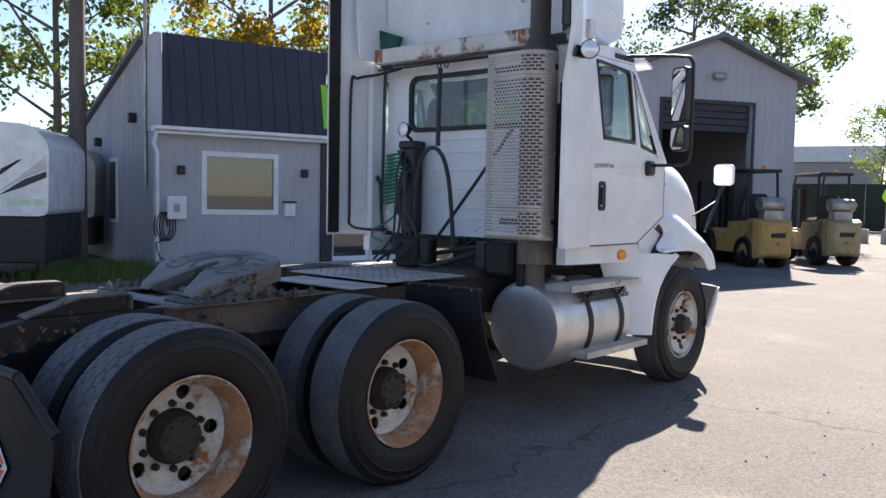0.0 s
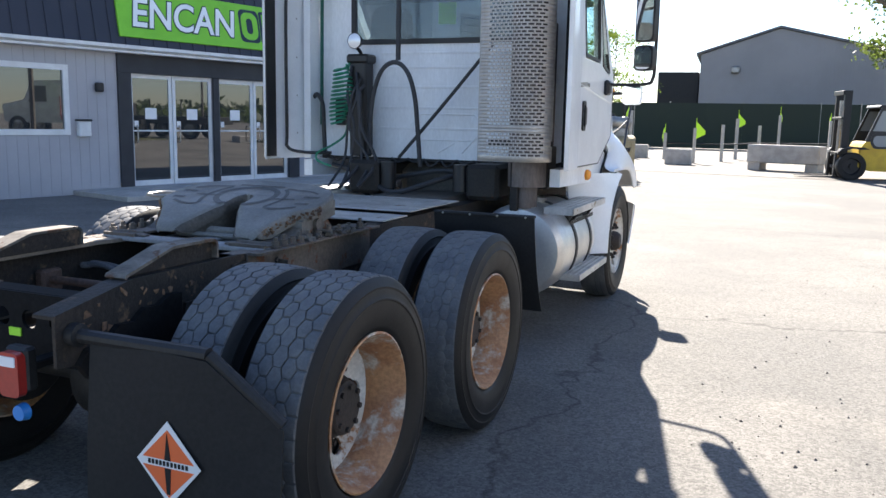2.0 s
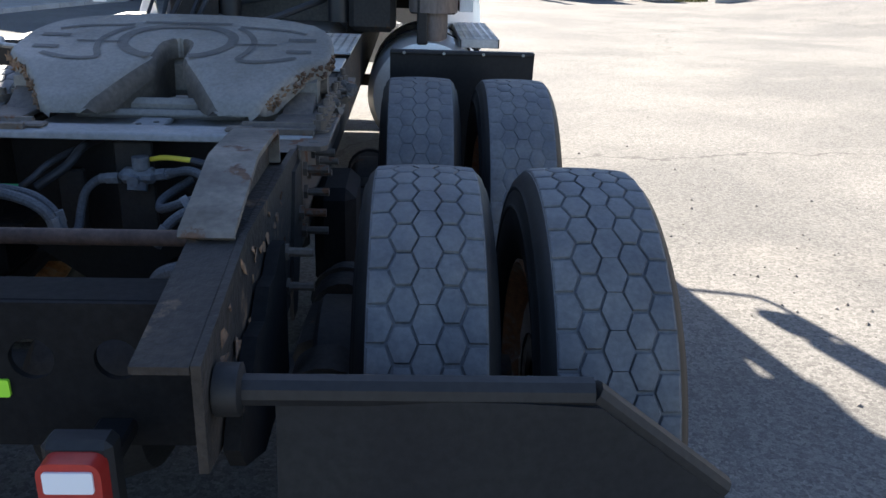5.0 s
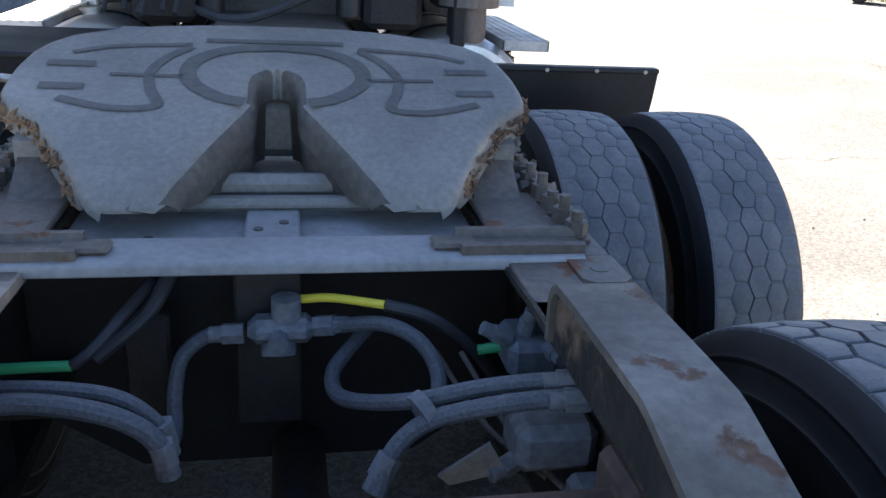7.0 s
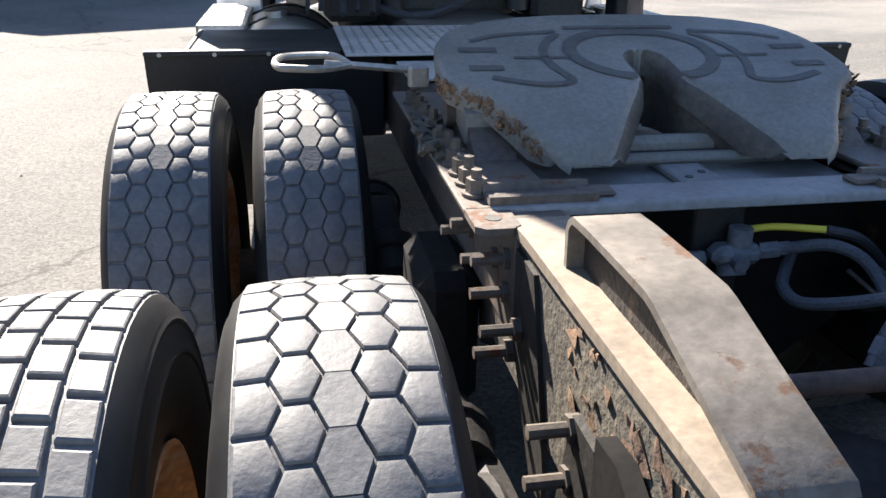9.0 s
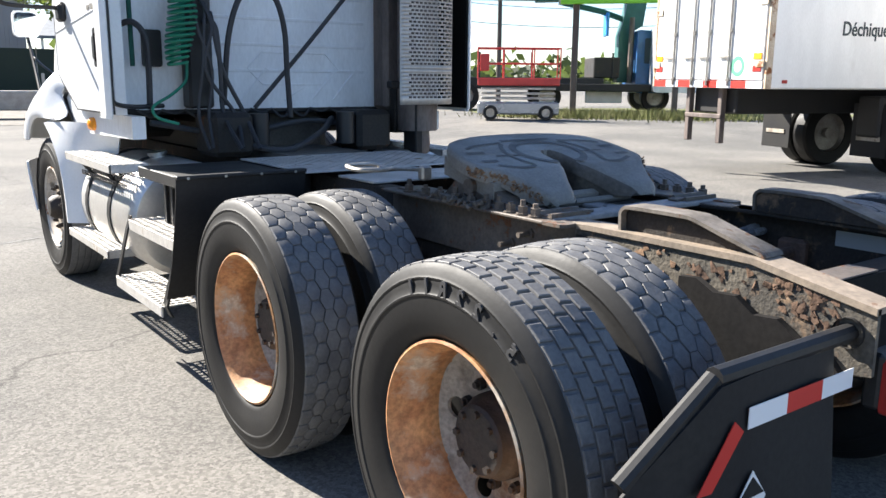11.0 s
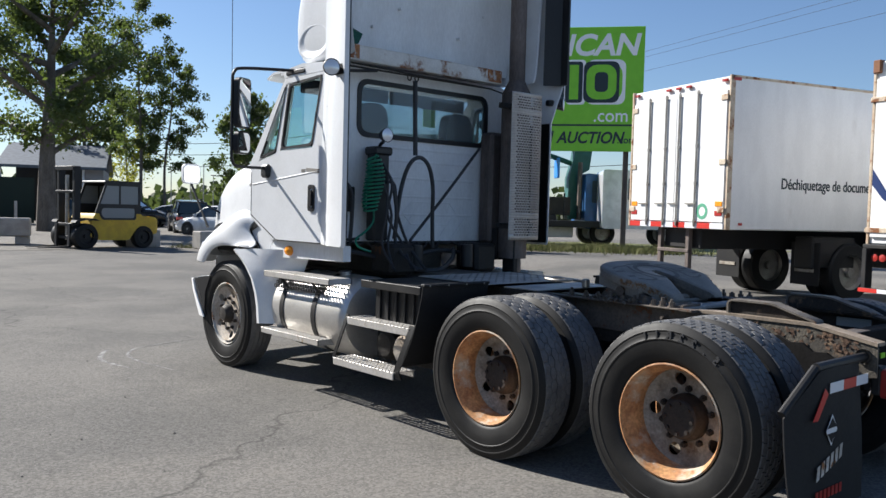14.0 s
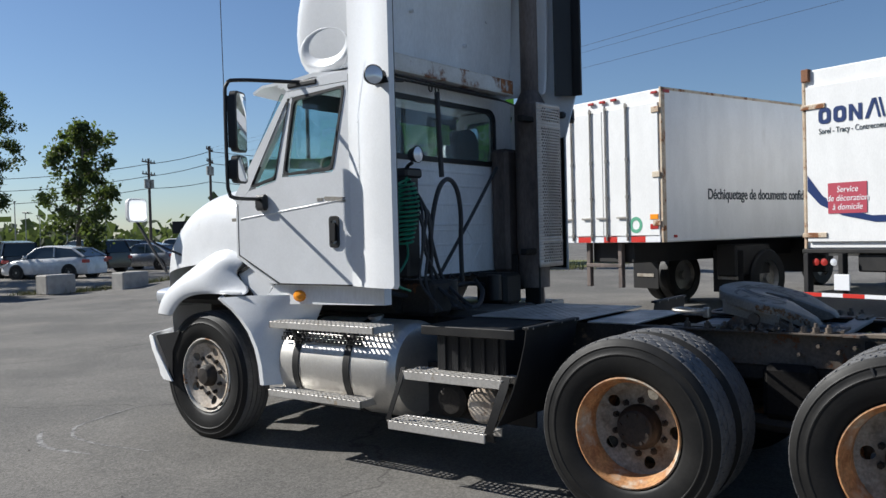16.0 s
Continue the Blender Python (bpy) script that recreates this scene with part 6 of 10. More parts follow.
for s in (1, -1):
    bm = bmesh.new()
    rows = []
    for z in (1.25, 1.27, 1.6, 2.0, 2.4, 2.75, 3.1, 3.5, 3.9, 3.97):
        sh = 0.0 if z > 1.26 else 0.015
        if s > 0 and z < 2.7:
            rows.append([(1.135, 2.90 + sh, z), (1.155, 2.91 + sh, z), (1.150, 3.02, z), (1.138, 3.15, z), (1.120, 3.29, z), (1.112, 3.34, z)])
            continue
        rows.append([(s * 1.225, 2.845 + sh, z), (s * 1.245, 2.86 + sh, z), (s * 1.235, 3.0, z), (s * 1.19, 3.15, z), (s * 1.125, 3.29, z), (s * 1.112, 3.34, z)] if z < 2.7 else
                    [(s * 1.225, 2.845, z), (s * 1.245, 2.86, z), (s * 1.235, 2.95, z), (s * 1.19, 3.05, z), (s * 1.12, 3.2, z), (s * 1.10, 3.34, z)])
    thick(bm, rows, 0.012, flip=s > 0)
    ext = part("side_extender", bm, M_WHITE, truck, "white side extender panel behind the cab")
    for z in (1.45, 1.75, 2.05, 2.35):
        for y in (2.93, 3.20):
            bm = bmesh.new()
            at = (1.236 if y < 3 else 1.166) if s < 0 else (1.146 if y < 3 else 1.126)
            cyl(bm, (s * at, y, z), (s * (at + 0.012), y, z), 0.008, seg=8)
            part("screw", bm, M_STEEL, ext)
    bm = bmesh.new()
    if s > 0:
        prism(bm, [(1.228, 2.848), (1.216, 2.842), (1.085, 2.955), (1.092, 2.965)], "z", 2.76, 3.96)
    else:
        prism(bm, [(-1.226, 2.846), (-1.222, 2.965), (-1.210, 2.963), (-1.214, 2.844)], "z", 1.27, 3.96)
    part("rubber_edge", bm, M_PLASTIC, ext, "black rubber strip along the trailing edge")
    if s > 0:
        bm = bmesh.new()
        box(bm, (1.20, 2.765, 2.76), (1.225, 2.845, 3.96), 0.004)
        part("rubber_edge", bm, M_PLASTIC, ext, "black rubber trailing edge")
        # thin black sheet just inside the lower part of the panel
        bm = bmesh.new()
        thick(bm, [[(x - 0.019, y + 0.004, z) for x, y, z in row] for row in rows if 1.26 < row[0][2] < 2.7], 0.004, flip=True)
        part("black_inner_sheet", bm, M_MATT_BLACK, ext, "thin black sheet over the inner face of the extender")
    # work lamp on the extender
    bm = bmesh.new()
    prof = [(-0.055, 0.02), (-0.045, 0.05), (0.0, 0.062), (0.015, 0.066), (0.022, 0.062)]
    lathe(bm, prof, 20)
    bm.transform(Matrix.Translation((s * 1.325, 2.93, 2.605)) @ pose(0, 0, 0, 0, 0, -90 + 32 * s))
    lamp = part("work_lamp", bm, M_PLASTIC, truck, "round black work lamp")
    bm = bmesh.new()
    lathe(bm, [(0.018, 0.058), (0.026, 0.03), (0.028, 0.0)], 20)
    bm.transform(Matrix.Translation((s * 1.325, 2.93, 2.605)) @ pose(0, 0, 0, 0, 0, -90 + 32 * s))
    part("lens", bm, M_LENS, lamp)
    bm = bmesh.new()
    box(bm, (min(s * (1.22 if s < 0 else 1.15), s * 1.32), 2.92, 2.575), (max(s * (1.22 if s < 0 else 1.15), s * 1.32), 2.99, 2.63), 0.012)
    prism(bm, [(2.86, 2.56), (2.99, 2.56), (2.99, 2.64), (2.90, 2.64)], "x", s * 1.236, s * 1.258)
    part("bracket", bm, M_PLASTIC, lamp)

# hood with fenders
HOOD = [(4.53, 1.99, 0.985), (4.75, 2.03, 0.98), (5.00, 2.045, 0.96), (5.25, 2.00, 0.93), (5.45, 1.94, 0.90), (5.62, 1.87, 0.86), (5.77, 1.79, 0.82), (5.88, 1.71, 0.79), (5.97, 1.60, 0.765), (6.03, 1.45, 0.75), (6.05, 0.86, 0.74)]
bm = bmesh.new()
secs = []
for i, (y, top, w) in enumerate(HOOD):
    low = min(1.44 - 0.16 * i / 9, top - 0.25)
    pts = [(-w - 0.06, low), (-w - 0.045, low + (top - low) * 0.5), (-w + 0.0, top - 0.16), (-w + 0.09, top - 0.06), (-w * 0.6, top - 0.005), (-w * 0.3, top + 0.01), (0, top + 0.015)]
    pts += [(-x, z) for x, z in pts[-2::-1]]
    secs.append([(x, y - 0.16 * (abs(x) / 0.8) ** 3 * (i / 9) ** 3, z) for x, z in pts])
loft(bm, secs, closed=False)
hood = part("hood", bm, M_WHITE, truck, "white sloping hood", angle=60)
md = hood.modifiers.new("round", "SUBSURF")
md.levels = md.render_levels = 1
bm = bmesh.new()
for s in (1, -1):
    lo, hi = sorted((s * 1.03, s * 1.045))
    prism(bm, rrect(4.60, 1.73, 4.69, 1.755, 0.003), "x", lo, hi)
part("hood_badge", bm, M_STEEL, hood)
for s in (1, -1):
    # the wheel arch and the crest of the fender, from the front tip back to the gap over the skirt
    arch = [(5.298, 0.967), (5.246, 1.034), (5.169, 1.091), (5.067, 1.133), (4.948, 1.153), (4.82, 1.158), (4.70, 1.158), (4.56, 1.158), (4.42, 1.160)]
    crest = [(5.649, 0.964), (5.632, 1.05), (5.57, 1.16), (5.40, 1.27), (5.22, 1.36), (5.03, 1.46), (4.84, 1.52), (4.66, 1.51), (4.52, 1.42)]
    bm = bmesh.new()
    rows = []
    for k, ((ya, za), (yc, zc)) in enumerate(zip(arch, crest)):
        row = [(s * 1.165, ya, za + 0.035), (s * 1.195, ya, za)]
        for q, x in ((0.12, 1.21), (0.35, 1.212), (0.6, 1.18), (0.82, 1.12), (1.0, 1.05)):
            bulge = 0.05 * math.sin(math.pi * q) if k < 5 else 0.0
            x = min(x, (1.30, 1.30, 1.30, 1.30, 1.30, 1.24, 1.18, 1.12, 1.08)[k])
            notch = (0, 0, 0, 0, 0, 0, 0.03, 0.08, 0.15)[k] * math.exp(-((q - 0.6) / 0.25) ** 2)
            row.append((s * x, ya + (yc - ya) * q + bulge * 0.4 + notch, za + (zc - za) * q + bulge * 0.3))
        front = max(0.0, 1 - k / 4)
        row.append((s * (0.93 - 0.12 * front), yc + 0.16 * front, zc + 0.03 - 0.05 * front))
        rows.append(row)
    thick(bm, rows, 0.012, flip=s < 0)
    fender = part("fender", bm, M_WHITE, truck, "white front fender", angle=50)
    md = fender.modifiers.new("round", "SUBSURF")
    md.levels = md.render_levels = 1
    # skirt of the fender behind the wheel
    bm = bmesh.new()
    rows = []
    for ya, yb, z in ((4.70, 3.76, 1.140), (4.64, 3.78, 1.105), (4.559, 3.83, 1.067), (4.455, 3.90, 0.991), (4.355, 3.95, 0.896), (4.284, 4.0, 0.774), (4.246, 4.01, 0.651), (4.228, 4.0, 0.505)):
        rows.append([(s * 1.15, ya, z + 0.02), (s * 1.19, ya, z), (s * 1.192, ya - 0.03, z), (s * 1.13, ya + (yb - ya) * 0.35, z + 0.02 * (z > 1.0)), (s * 1.03, ya + (yb - ya) * 0.75, z + 0.03 * (z > 1.0)), (s * 0.92, yb, z + 0.04 * (z > 1.0))])
    thick(bm, rows, 0.012, flip=s > 0)
    part("fender_skirt", bm, M_WHITE, truck, "white fender skirt ahead of the tank")
    # black zigzag vent between hood and door, and the sunk panel below it
    bm = bmesh.new()
    side_piece(bm, s, [(4.440, 1.410), (4.660, 1.315), (4.585, 1.235), (4.500, 1.180), (4.425, 1.105), (4.32, 1.085), (4.31, 1.105), (4.412, 1.118), (4.482, 1.195), (4.562, 1.250), (4.618, 1.312), (4.436, 1.388)], 1.0, 1.068)
    part("cowl_vent", bm, M_PLASTIC, truck, "black cowl vent behind the hood")
    bm = bmesh.new()
    side_piece(bm, s, [(4.630, 1.315), (4.435, 1.392), (4.225, 1.244), (4.335, 1.088), (4.42, 1.108), (4.49, 1.193), (4.57, 1.248)], 0.96, 1.052)
    part("cowl_panel", bm, M_WHITE, truck)
    # headlight
    bm = bmesh.new()
    prism(bm, smooth_poly([(s * 0.72, 1.02), (s * 0.98, 1.03), (s * 1.0, 1.16), (s * 0.76, 1.20)], 0.05), "y", 5.62, 5.80)
    part("headlight", bm, M_LENS, truck)
bm = bmesh.new()
prism(bm, rrect(-0.58, 0.88, 0.58, 1.42, 0.08), "y", 6.055, 6.10)
part("grille", bm, M_PLASTIC, truck, "dark grille")
# bumper: a thin shell whose ends sweep back towards the bottom, with a black plate behind each for its shaded back
bm = bmesh.new()
rows = []
for x, y, k in ((-1.172, 5.60, 1.0), (-1.14, 5.70, 0.75), (-1.0, 5.84, 0.3), (-0.7, 6.02, 0.0), (0, 6.10, 0.0), (0.7, 6.02, 0.0), (1.0, 5.84, 0.3), (1.14, 5.70, 0.75), (1.172, 5.60, 1.0)):
    rows.append([(x, y - 0.24 * k, 0.43), (x, y + 0.01 - 0.175 * k, 0.52), (x, y + 0.02 - 0.06 * k, 0.68), (x, y + 0.01, 0.79)])
thick(bm, rows, 0.012)
bumper = part("bumper", bm, M_DIRTY_WHITE, truck, "scuffed white front bumper")
for s in (1, -1):
    bm = bmesh.new()
    prism(bm, [(5.585, 0.800), (5.25, 0.85), (5.29, 0.79), (5.36, 0.68), (5.37, 0.50), (5.352, 0.45)], "x", s * 1.135, s * 1.158)
    part("bumper_shade_plate", bm, M_PLASTIC, bumper, "black plate standing for the shaded back of the bumper end")
# inner wheel wells, engine and gearbox under the cab
bm = bmesh.new()
box(bm, (-0.40, 3.5, 0.62), (0.40, 5.9, 1.24), 0.08)
box(bm, (-0.33, 2.75, 0.70), (0.33, 3.5, 1.02), 0.06)
part("engine", bm, M_GREASE, truck, "greasy engine and gearbox below the cab")
for s in (1, -1):
    bm = bmesh.new()
    box(bm, (min(s * 0.44, s * 0.9), 4.2, 1.05), (max(s * 0.44, s * 0.9), 5.7, 1.22), 0.04)
    part("wheel_well", bm, M_BLACK, truck)
    bm = bmesh.new()
    box(bm, (min(s * 0.36, s * 0.62), 3.05, 1.0), (max(s * 0.36, s * 0.62), 3.35, 1.26), 0.03)
    part("cab_mount", bm, M_FRAME, truck)
    bm = bmesh.new()
    cyl(bm, (s * 0.30, 3.12, 1.05), (s * 0.30, 3.12, 1.25), 0.06)
    part("air_spring", bm, M_PLASTIC, truck)
bm = bmesh.new()
for k in range(14):
    x = -0.95 + k * 0.14
    tube(bm, [(x, 3.36, 1.27), (x + 0.07, 3.33, 1.23 + 0.02 * math.sin(k * 1.7)), (x + 0.14, 3.36, 1.265)], 0.008, 6, 4)
tube(bm, [(-0.9, 3.3, 1.20), (-0.4, 3.27, 1.12), (0.1, 3.28, 1.19), (0.5, 3.25, 1.14)], 0.018, 8)
tube(bm, [(-0.5, 3.2, 1.10), (-0.2, 3.0, 1.03), (0.1, 3.1, 1.12), (0.3, 3.3, 1.2)], 0.02, 8)
part("wiring_loom", bm, M_HOSE, truck, "drooping black wiring along the wall foot")

# mirrors
for s in (1, -1):
    bm = bmesh.new()
    tube(bm, [(s * 1.08, 3.72, 2.70), (s * 1.10, 3.82, 2.705), (s * 1.42, 4.10, 2.715), (s * 1.50, 4.14, 2.68), (s * 1.51, 4.15, 2.55), (s * 1.51, 4.15, 2.05), (s * 1.50, 4.15, 1.93), (s * 1.44, 4.16, 1.885), (s * 1.12, 4.24, 1.885)], 0.014, 8)
    box(bm, (min(s * 1.10, s * 1.155), 4.18, 1.80), (max(s * 1.10, s * 1.155), 4.30, 1.92), 0.02)
    box(bm, (min(s * 1.05, s * 1.12), 3.64, 2.665), (max(s * 1.05, s * 1.12), 3.95, 2.715), 0.015)
    part("mirror_arm", bm, M_PLASTIC, truck, "black mirror bracket")
    for z0, z1, r in ((2.205, 2.63, 0.035), (1.985, 2.18, 0.04)):
        bm = bmesh.new()
        prism(bm, rrect(s * 1.44 - 0.085, z0, s * 1.44 + 0.085, z1, r), "y", 4.075, 4.15)
        bmesh.ops.bevel(bm, geom=[e for e in bm.edges if all(abs(v.co.y - 4.15) < 1e-4 for v in e.verts)], offset=0.03, segments=3, affect="EDGES")
        turn = Matrix.Rotation(radians(-24 * s), 3, "Z")
        bmesh.ops.rotate(bm, verts=bm.verts, cent=(s * 1.46, 4.11, 0), matrix=turn)
        h = part("mirror_housing", bm, M_PLASTIC, truck, "black mirror housing")
        bm = bmesh.new()
        prism(bm, rrect(s * 1.44 - 0.072, z0 + 0.014, s * 1.44 + 0.072, z1 - 0.014, r), "y", 4.070, 4.0745)
        bmesh.ops.rotate(bm, verts=bm.verts, cent=(s * 1.46, 4.11, 0), matrix=turn)
        part("mirror_glass", bm, M_MIRROR, h)
    bm = bmesh.new()
    tube(bm, [(s * 1.03, 5.58, 1.32), (s * 1.01, 5.83, 1.55), (s * 1.0, 6.05, 1.77)], 0.013, 8)
    tube(bm, [(s * 0.92, 5.50, 1.46), (s * 0.97, 5.68, 1.53), (s * 1.0, 5.86, 1.60)], 0.010, 8)
    part("hood_mirror_arm", bm, M_PLASTIC, truck)
    bm = bmesh.new()
    prism(bm, rrect(s * 1.01 - 0.10, 1.765, s * 1.01 + 0.10, 1.975, 0.045), "y", 6.02, 6.08)
    bmesh.ops.bevel(bm, geom=[e for e in bm.edges if all(abs(v.co.y - 6.08) < 1e-4 for v in e.verts)], offset=0.03, segments=3, affect="EDGES")
    hh = part("hood_mirror", bm, M_DIRTY_WHITE, truck, "square hood mirror on a slanted arm")
    bm = bmesh.new()
    prism(bm, rrect(s * 1.01 - 0.085, 1.78, s * 1.01 + 0.085, 1.96, 0.035), "y", 6.014, 6.019)
    part("mirror_glass", bm, M_MIRROR, hh)
bm = bmesh.new()
tube(bm, [(-1.51, 4.16, 2.50), (-1.51, 4.16, 2.62), (-1.512, 4.17, 3.55)], 0.003, 5, smooth=False)
part("antenna", bm, M_WIRE, truck, "thin whip antenna")

# exhaust on the right behind the cab
bm = bmesh.new()
cyl(bm, (0.83, 3.06, 1.12), (0.83, 3.06, 2.66), 0.135, seg=24)
cyl(bm, (0.83, 3.06, 2.66), (0.83, 3.06, 2.78), 0.135, 0.075, seg=24)
cyl(bm, (0.83, 3.06, 2.76), (0.83, 3.06, 4.2), 0.075, seg=24)
tube(bm, [(0.83, 3.06, 1.16), (0.83, 3.06, 0.98), (0.80, 3.2, 0.86), (0.70, 3.6, 0.82)], 0.08, 16)
part("exhaust_pipe", bm, M_STACK, truck, "sooty upright exhaust stack")
bm = bmesh.new()


def shield_pt(u, z, off=0.0):
    """u runs 0 to 1: a flat face turned back, then a round outer edge."""
    if u < 0.62:
        return (0.535 + (0.845 - 0.535) * u / 0.62, 2.830 - 0.02 * u / 0.62, z)
    a = radians(-90 + 100 * (u - 0.62) / 0.38)
    return (0.845 + 0.175 * math.cos(a), 2.985 + 0.175 * math.sin(a), z)


us = 16
z = 1.335
grid_z = []
while z < 2.60:
    grid_z.append(z)
    z += 0.0235
for r, z in enumerate(grid_z):
    solid = 1.48 < z < 1.535 or 2.42 < z < 2.475
    off = 0.5 if r % 2 else 0.0
    for c in range(-1, us):
        u0, u1 = max(0.0, (c + off) / us), min(1.0, (c + 1.0 + off) / us)
        if u1 <= u0:
            continue
        corners = [(u0, z), (u1, z), (u1, z + 0.0235), (u0, z + 0.0235)]
        vs = [bm.verts.new(shield_pt(*q)) for q in corners]
        if solid or c < 2 or c > us - 4:
            bm.faces.new(vs)
            continue
        h0, h1 = 0.12, 0.88
        sh = 0.0
        hu0, hu1 = u0 + (h0 + sh) * (u1 - u0), u0 + (h1 + sh) * (u1 - u0)
        hv = [bm.verts.new(shield_pt(*q)) for q in ((hu0, z + 0.0052), (hu1, z + 0.0052), (hu1, z + 0.0182), (hu0, z + 0.0182))]
        ring_faces(bm, vs, hv)
zt = grid_z[-1] + 0.0235
for z0, z1 in ((1.30, 1.335), (zt, zt + 0.03)):
    for c in range(us):
        bm.faces.new([bm.verts.new(shield_pt(*q)) for q in ((c / us, z0), ((c + 1) / us, z0), ((c + 1) / us, z1), (c / us, z1))])
bmesh.ops.remove_doubles(bm, verts=bm.verts, dist=0.0004)
shield = part("heat_shield", bm, M_SHIELD, truck, "curved perforated metal heat shield")
md = shield.modifiers.new("sheet", "SOLIDIFY")
md.thickness = 0.002
for lo, hi in (((0.56, 2.97, 1.40), (1.02, 3.03, 1.45)), ((0.56, 2.97, 2.50), (1.02, 3.03, 2.55)), ((0.70, 3.14, 1.10), (0.96, 3.36, 1.40)), ((0.74, 2.95, 0.95), (0.80, 3.1, 1.32))):
    bm = bmesh.new()
    box(bm, lo, hi, 0.008)
    part("stack_mount", bm, M_FRAME, truck)

# added dark block: stands for the shade between muffler and wall
bm = bmesh.new()
box(bm, (0.66, 3.20, 1.25), (0.94, 3.372, 2.30), 0.03)
part("muffler_gap_shade", bm, M_STACK, truck, "added dark block for the shaded gap between muffler and wall")

# light post, air and power lines on the back wall
bm = bmesh.new()
box(bm, (-0.69, 3.20, 1.28), (-0.54, 3.33, 2.06), 0.015)
box(bm, (-0.71, 3.18, 2.0), (-0.52, 3.34, 2.07), 0.015)
part("hose_post", bm, M_PLASTIC, truck, "black hose holder on the cab back")
bm = bmesh.new()
lathe(bm, [(-0.06, 0.02), (-0.045, 0.045), (0.0, 0.058), (0.012, 0.062), (0.02, 0.058)], 20)
bm.transform(Matrix.Translation((-0.615, 3.16, 2.165)) @ pose(0, 0, 0, 0, 0, -90))
lamp = part("deck_lamp", bm, M_PLASTIC, truck, "round work lamp above the hoses")
bm = bmesh.new()
lathe(bm, [(0.016, 0.056), (0.024, 0.03), (0.026, 0.0)], 20)
bm.transform(Matrix.Translation((-0.615, 3.16, 2.165)) @ pose(0, 0, 0, 0, 0, -90))
part("lens", bm, M_LENS, lamp)
bm = bmesh.new()
tube(bm, [(-0.615, 3.20, 2.11), (-0.615, 3.24, 2.09), (-0.615, 3.27, 2.05)], 0.014, 8)
part("stalk", bm, M_PLASTIC, lamp)
bm = bmesh.new()
pts = []
for k in range(14 * 12):
    t = k / (14 * 12)
    a = 2 * math.pi * k / 12
    rr = 0.052 + 0.030 * math.sin(math.pi * t)
    pts.append((-0.745 + rr * math.cos(a) + 0.02 * math.sin(t * 5), 3.16 + rr * math.sin(a), 1.97 - 0.44 * t + 0.016 * math.cos(a)))
tube(bm, pts, 0.0085, 6, 1)
tube(bm, [(-0.70, 3.2, 1.54), (-0.72, 3.18, 1.44), (-0.82, 3.15, 1.36), (-0.93, 3.12, 1.30), (-0.92, 3.10, 1.24), (-0.8, 3.1, 1.2)], 0.009, 6)
tube(bm, [(-0.70, 3.2, 1.95), (-0.68, 3.2, 2.02), (-0.64, 3.22, 2.05)], 0.009, 6)
part("coiled_air_line", bm, M_GREEN_COIL, truck, "green coiled air line")
bm = bmesh.new()
tube(bm, [(-0.27, 3.22, 2.66), (-0.27, 3.21, 2.35), (-0.265, 3.2, 2.02)], 0.02, 8)
for x in (-0.31, -0.23):
    tube(bm, [(x + 0.02 * math.cos(a), 3.25, 2.69 + 0.025 * math.sin(a)) for a in (2 * math.pi * k / 10 for k in range(11))], 0.006, 6, 2)
tube(bm, [(-0.50, 3.17, 1.30), (-0.46, 3.15, 1.70), (-0.38, 3.14, 1.93), (-0.265, 3.14, 2.0), (-0.16, 3.14, 1.93), (-0.10, 3.15, 1.75), (-0.08, 3.17, 1.5), (-0.06, 3.18, 1.22)], 0.018, 8)
part("tether_and_hose", bm, M_HOSE, truck, "arched black hose hung from a strap")
bm = bmesh.new()
tube(bm, [(-0.27, 3.24, 1.28), (0.1, 3.22, 1.68), (0.50, 3.20, 2.13)], 0.014, 8)
part("brace_rod", bm, M_HOSE, truck, "diagonal black rod")
for k, (x0, x1, r) in enumerate(((-0.66, -0.62, 0.011), (-0.62, -0.46, 0.012), (-0.58, -0.68, 0.010), (-0.55, -0.40, 0.013), (-0.60, -0.53, 0.014))):
    bm = bmesh.new()
    tube(bm, [(x0, 3.19, 1.98 - 0.05 * k), (x0 + 0.05 * math.sin(k * 2.0), 3.12, 1.75), (x0 + 0.07 * math.cos(k * 1.7), 3.10, 1.5), (x1, 3.10, 1.25), (x1 - 0.02, 3.0 - 0.05 * k, 1.06)], r, 8)
    part("trailer_hose", bm, M_HOSE, truck, "hanging black trailer hose")
bm = bmesh.new()
tube(bm, [(-1.06, 3.28, 1.74), (-0.99, 3.22, 1.76), (-0.93, 3.2, 1.68), (-0.92, 3.2, 1.5), (-0.92, 3.22, 1.28)], 0.017, 8)
part("grab_handle", bm, M_HOSE, truck, "black grab handle")
bm = bmesh.new()
prism(bm, rrect(-0.90, 1.52, -0.79, 1.73, 0.015), "y", CY - 0.03, CY + 0.002)
part("wall_vent", bm, M_PLASTIC, truck, "black vent on the wall")
bm = bmesh.new()
tube(bm, [(-0.70, 3.20, 2.69), (-0.95, 3.17, 2.655), (-1.11, 3.08, 2.625), (-1.165, 3.05, 2.54), (-1.17, 3.05, 1.5), (-1.17, 3.06, 1.34), (-1.06, 3.12, 1.30), (-0.85, 3.2, 1.30)], 0.013, 8)
part("grab_rail", bm, M_PLASTIC, truck, "black tube running round the extender")
bm = bmesh.new()
tube(bm, [(-0.98, 3.30, 2.92), (-0.985, 3.29, 2.6), (-0.985, 3.28, 1.95), (-0.985, 3.275, 1.52)], 0.014, 8)
prism(bm, [(-1.105, 3.085), (-0.80, 2.985), (-0.84, 2.90), (-0.92, 2.885), (-1.06, 2.90)], "y", 3.27, 3.325)
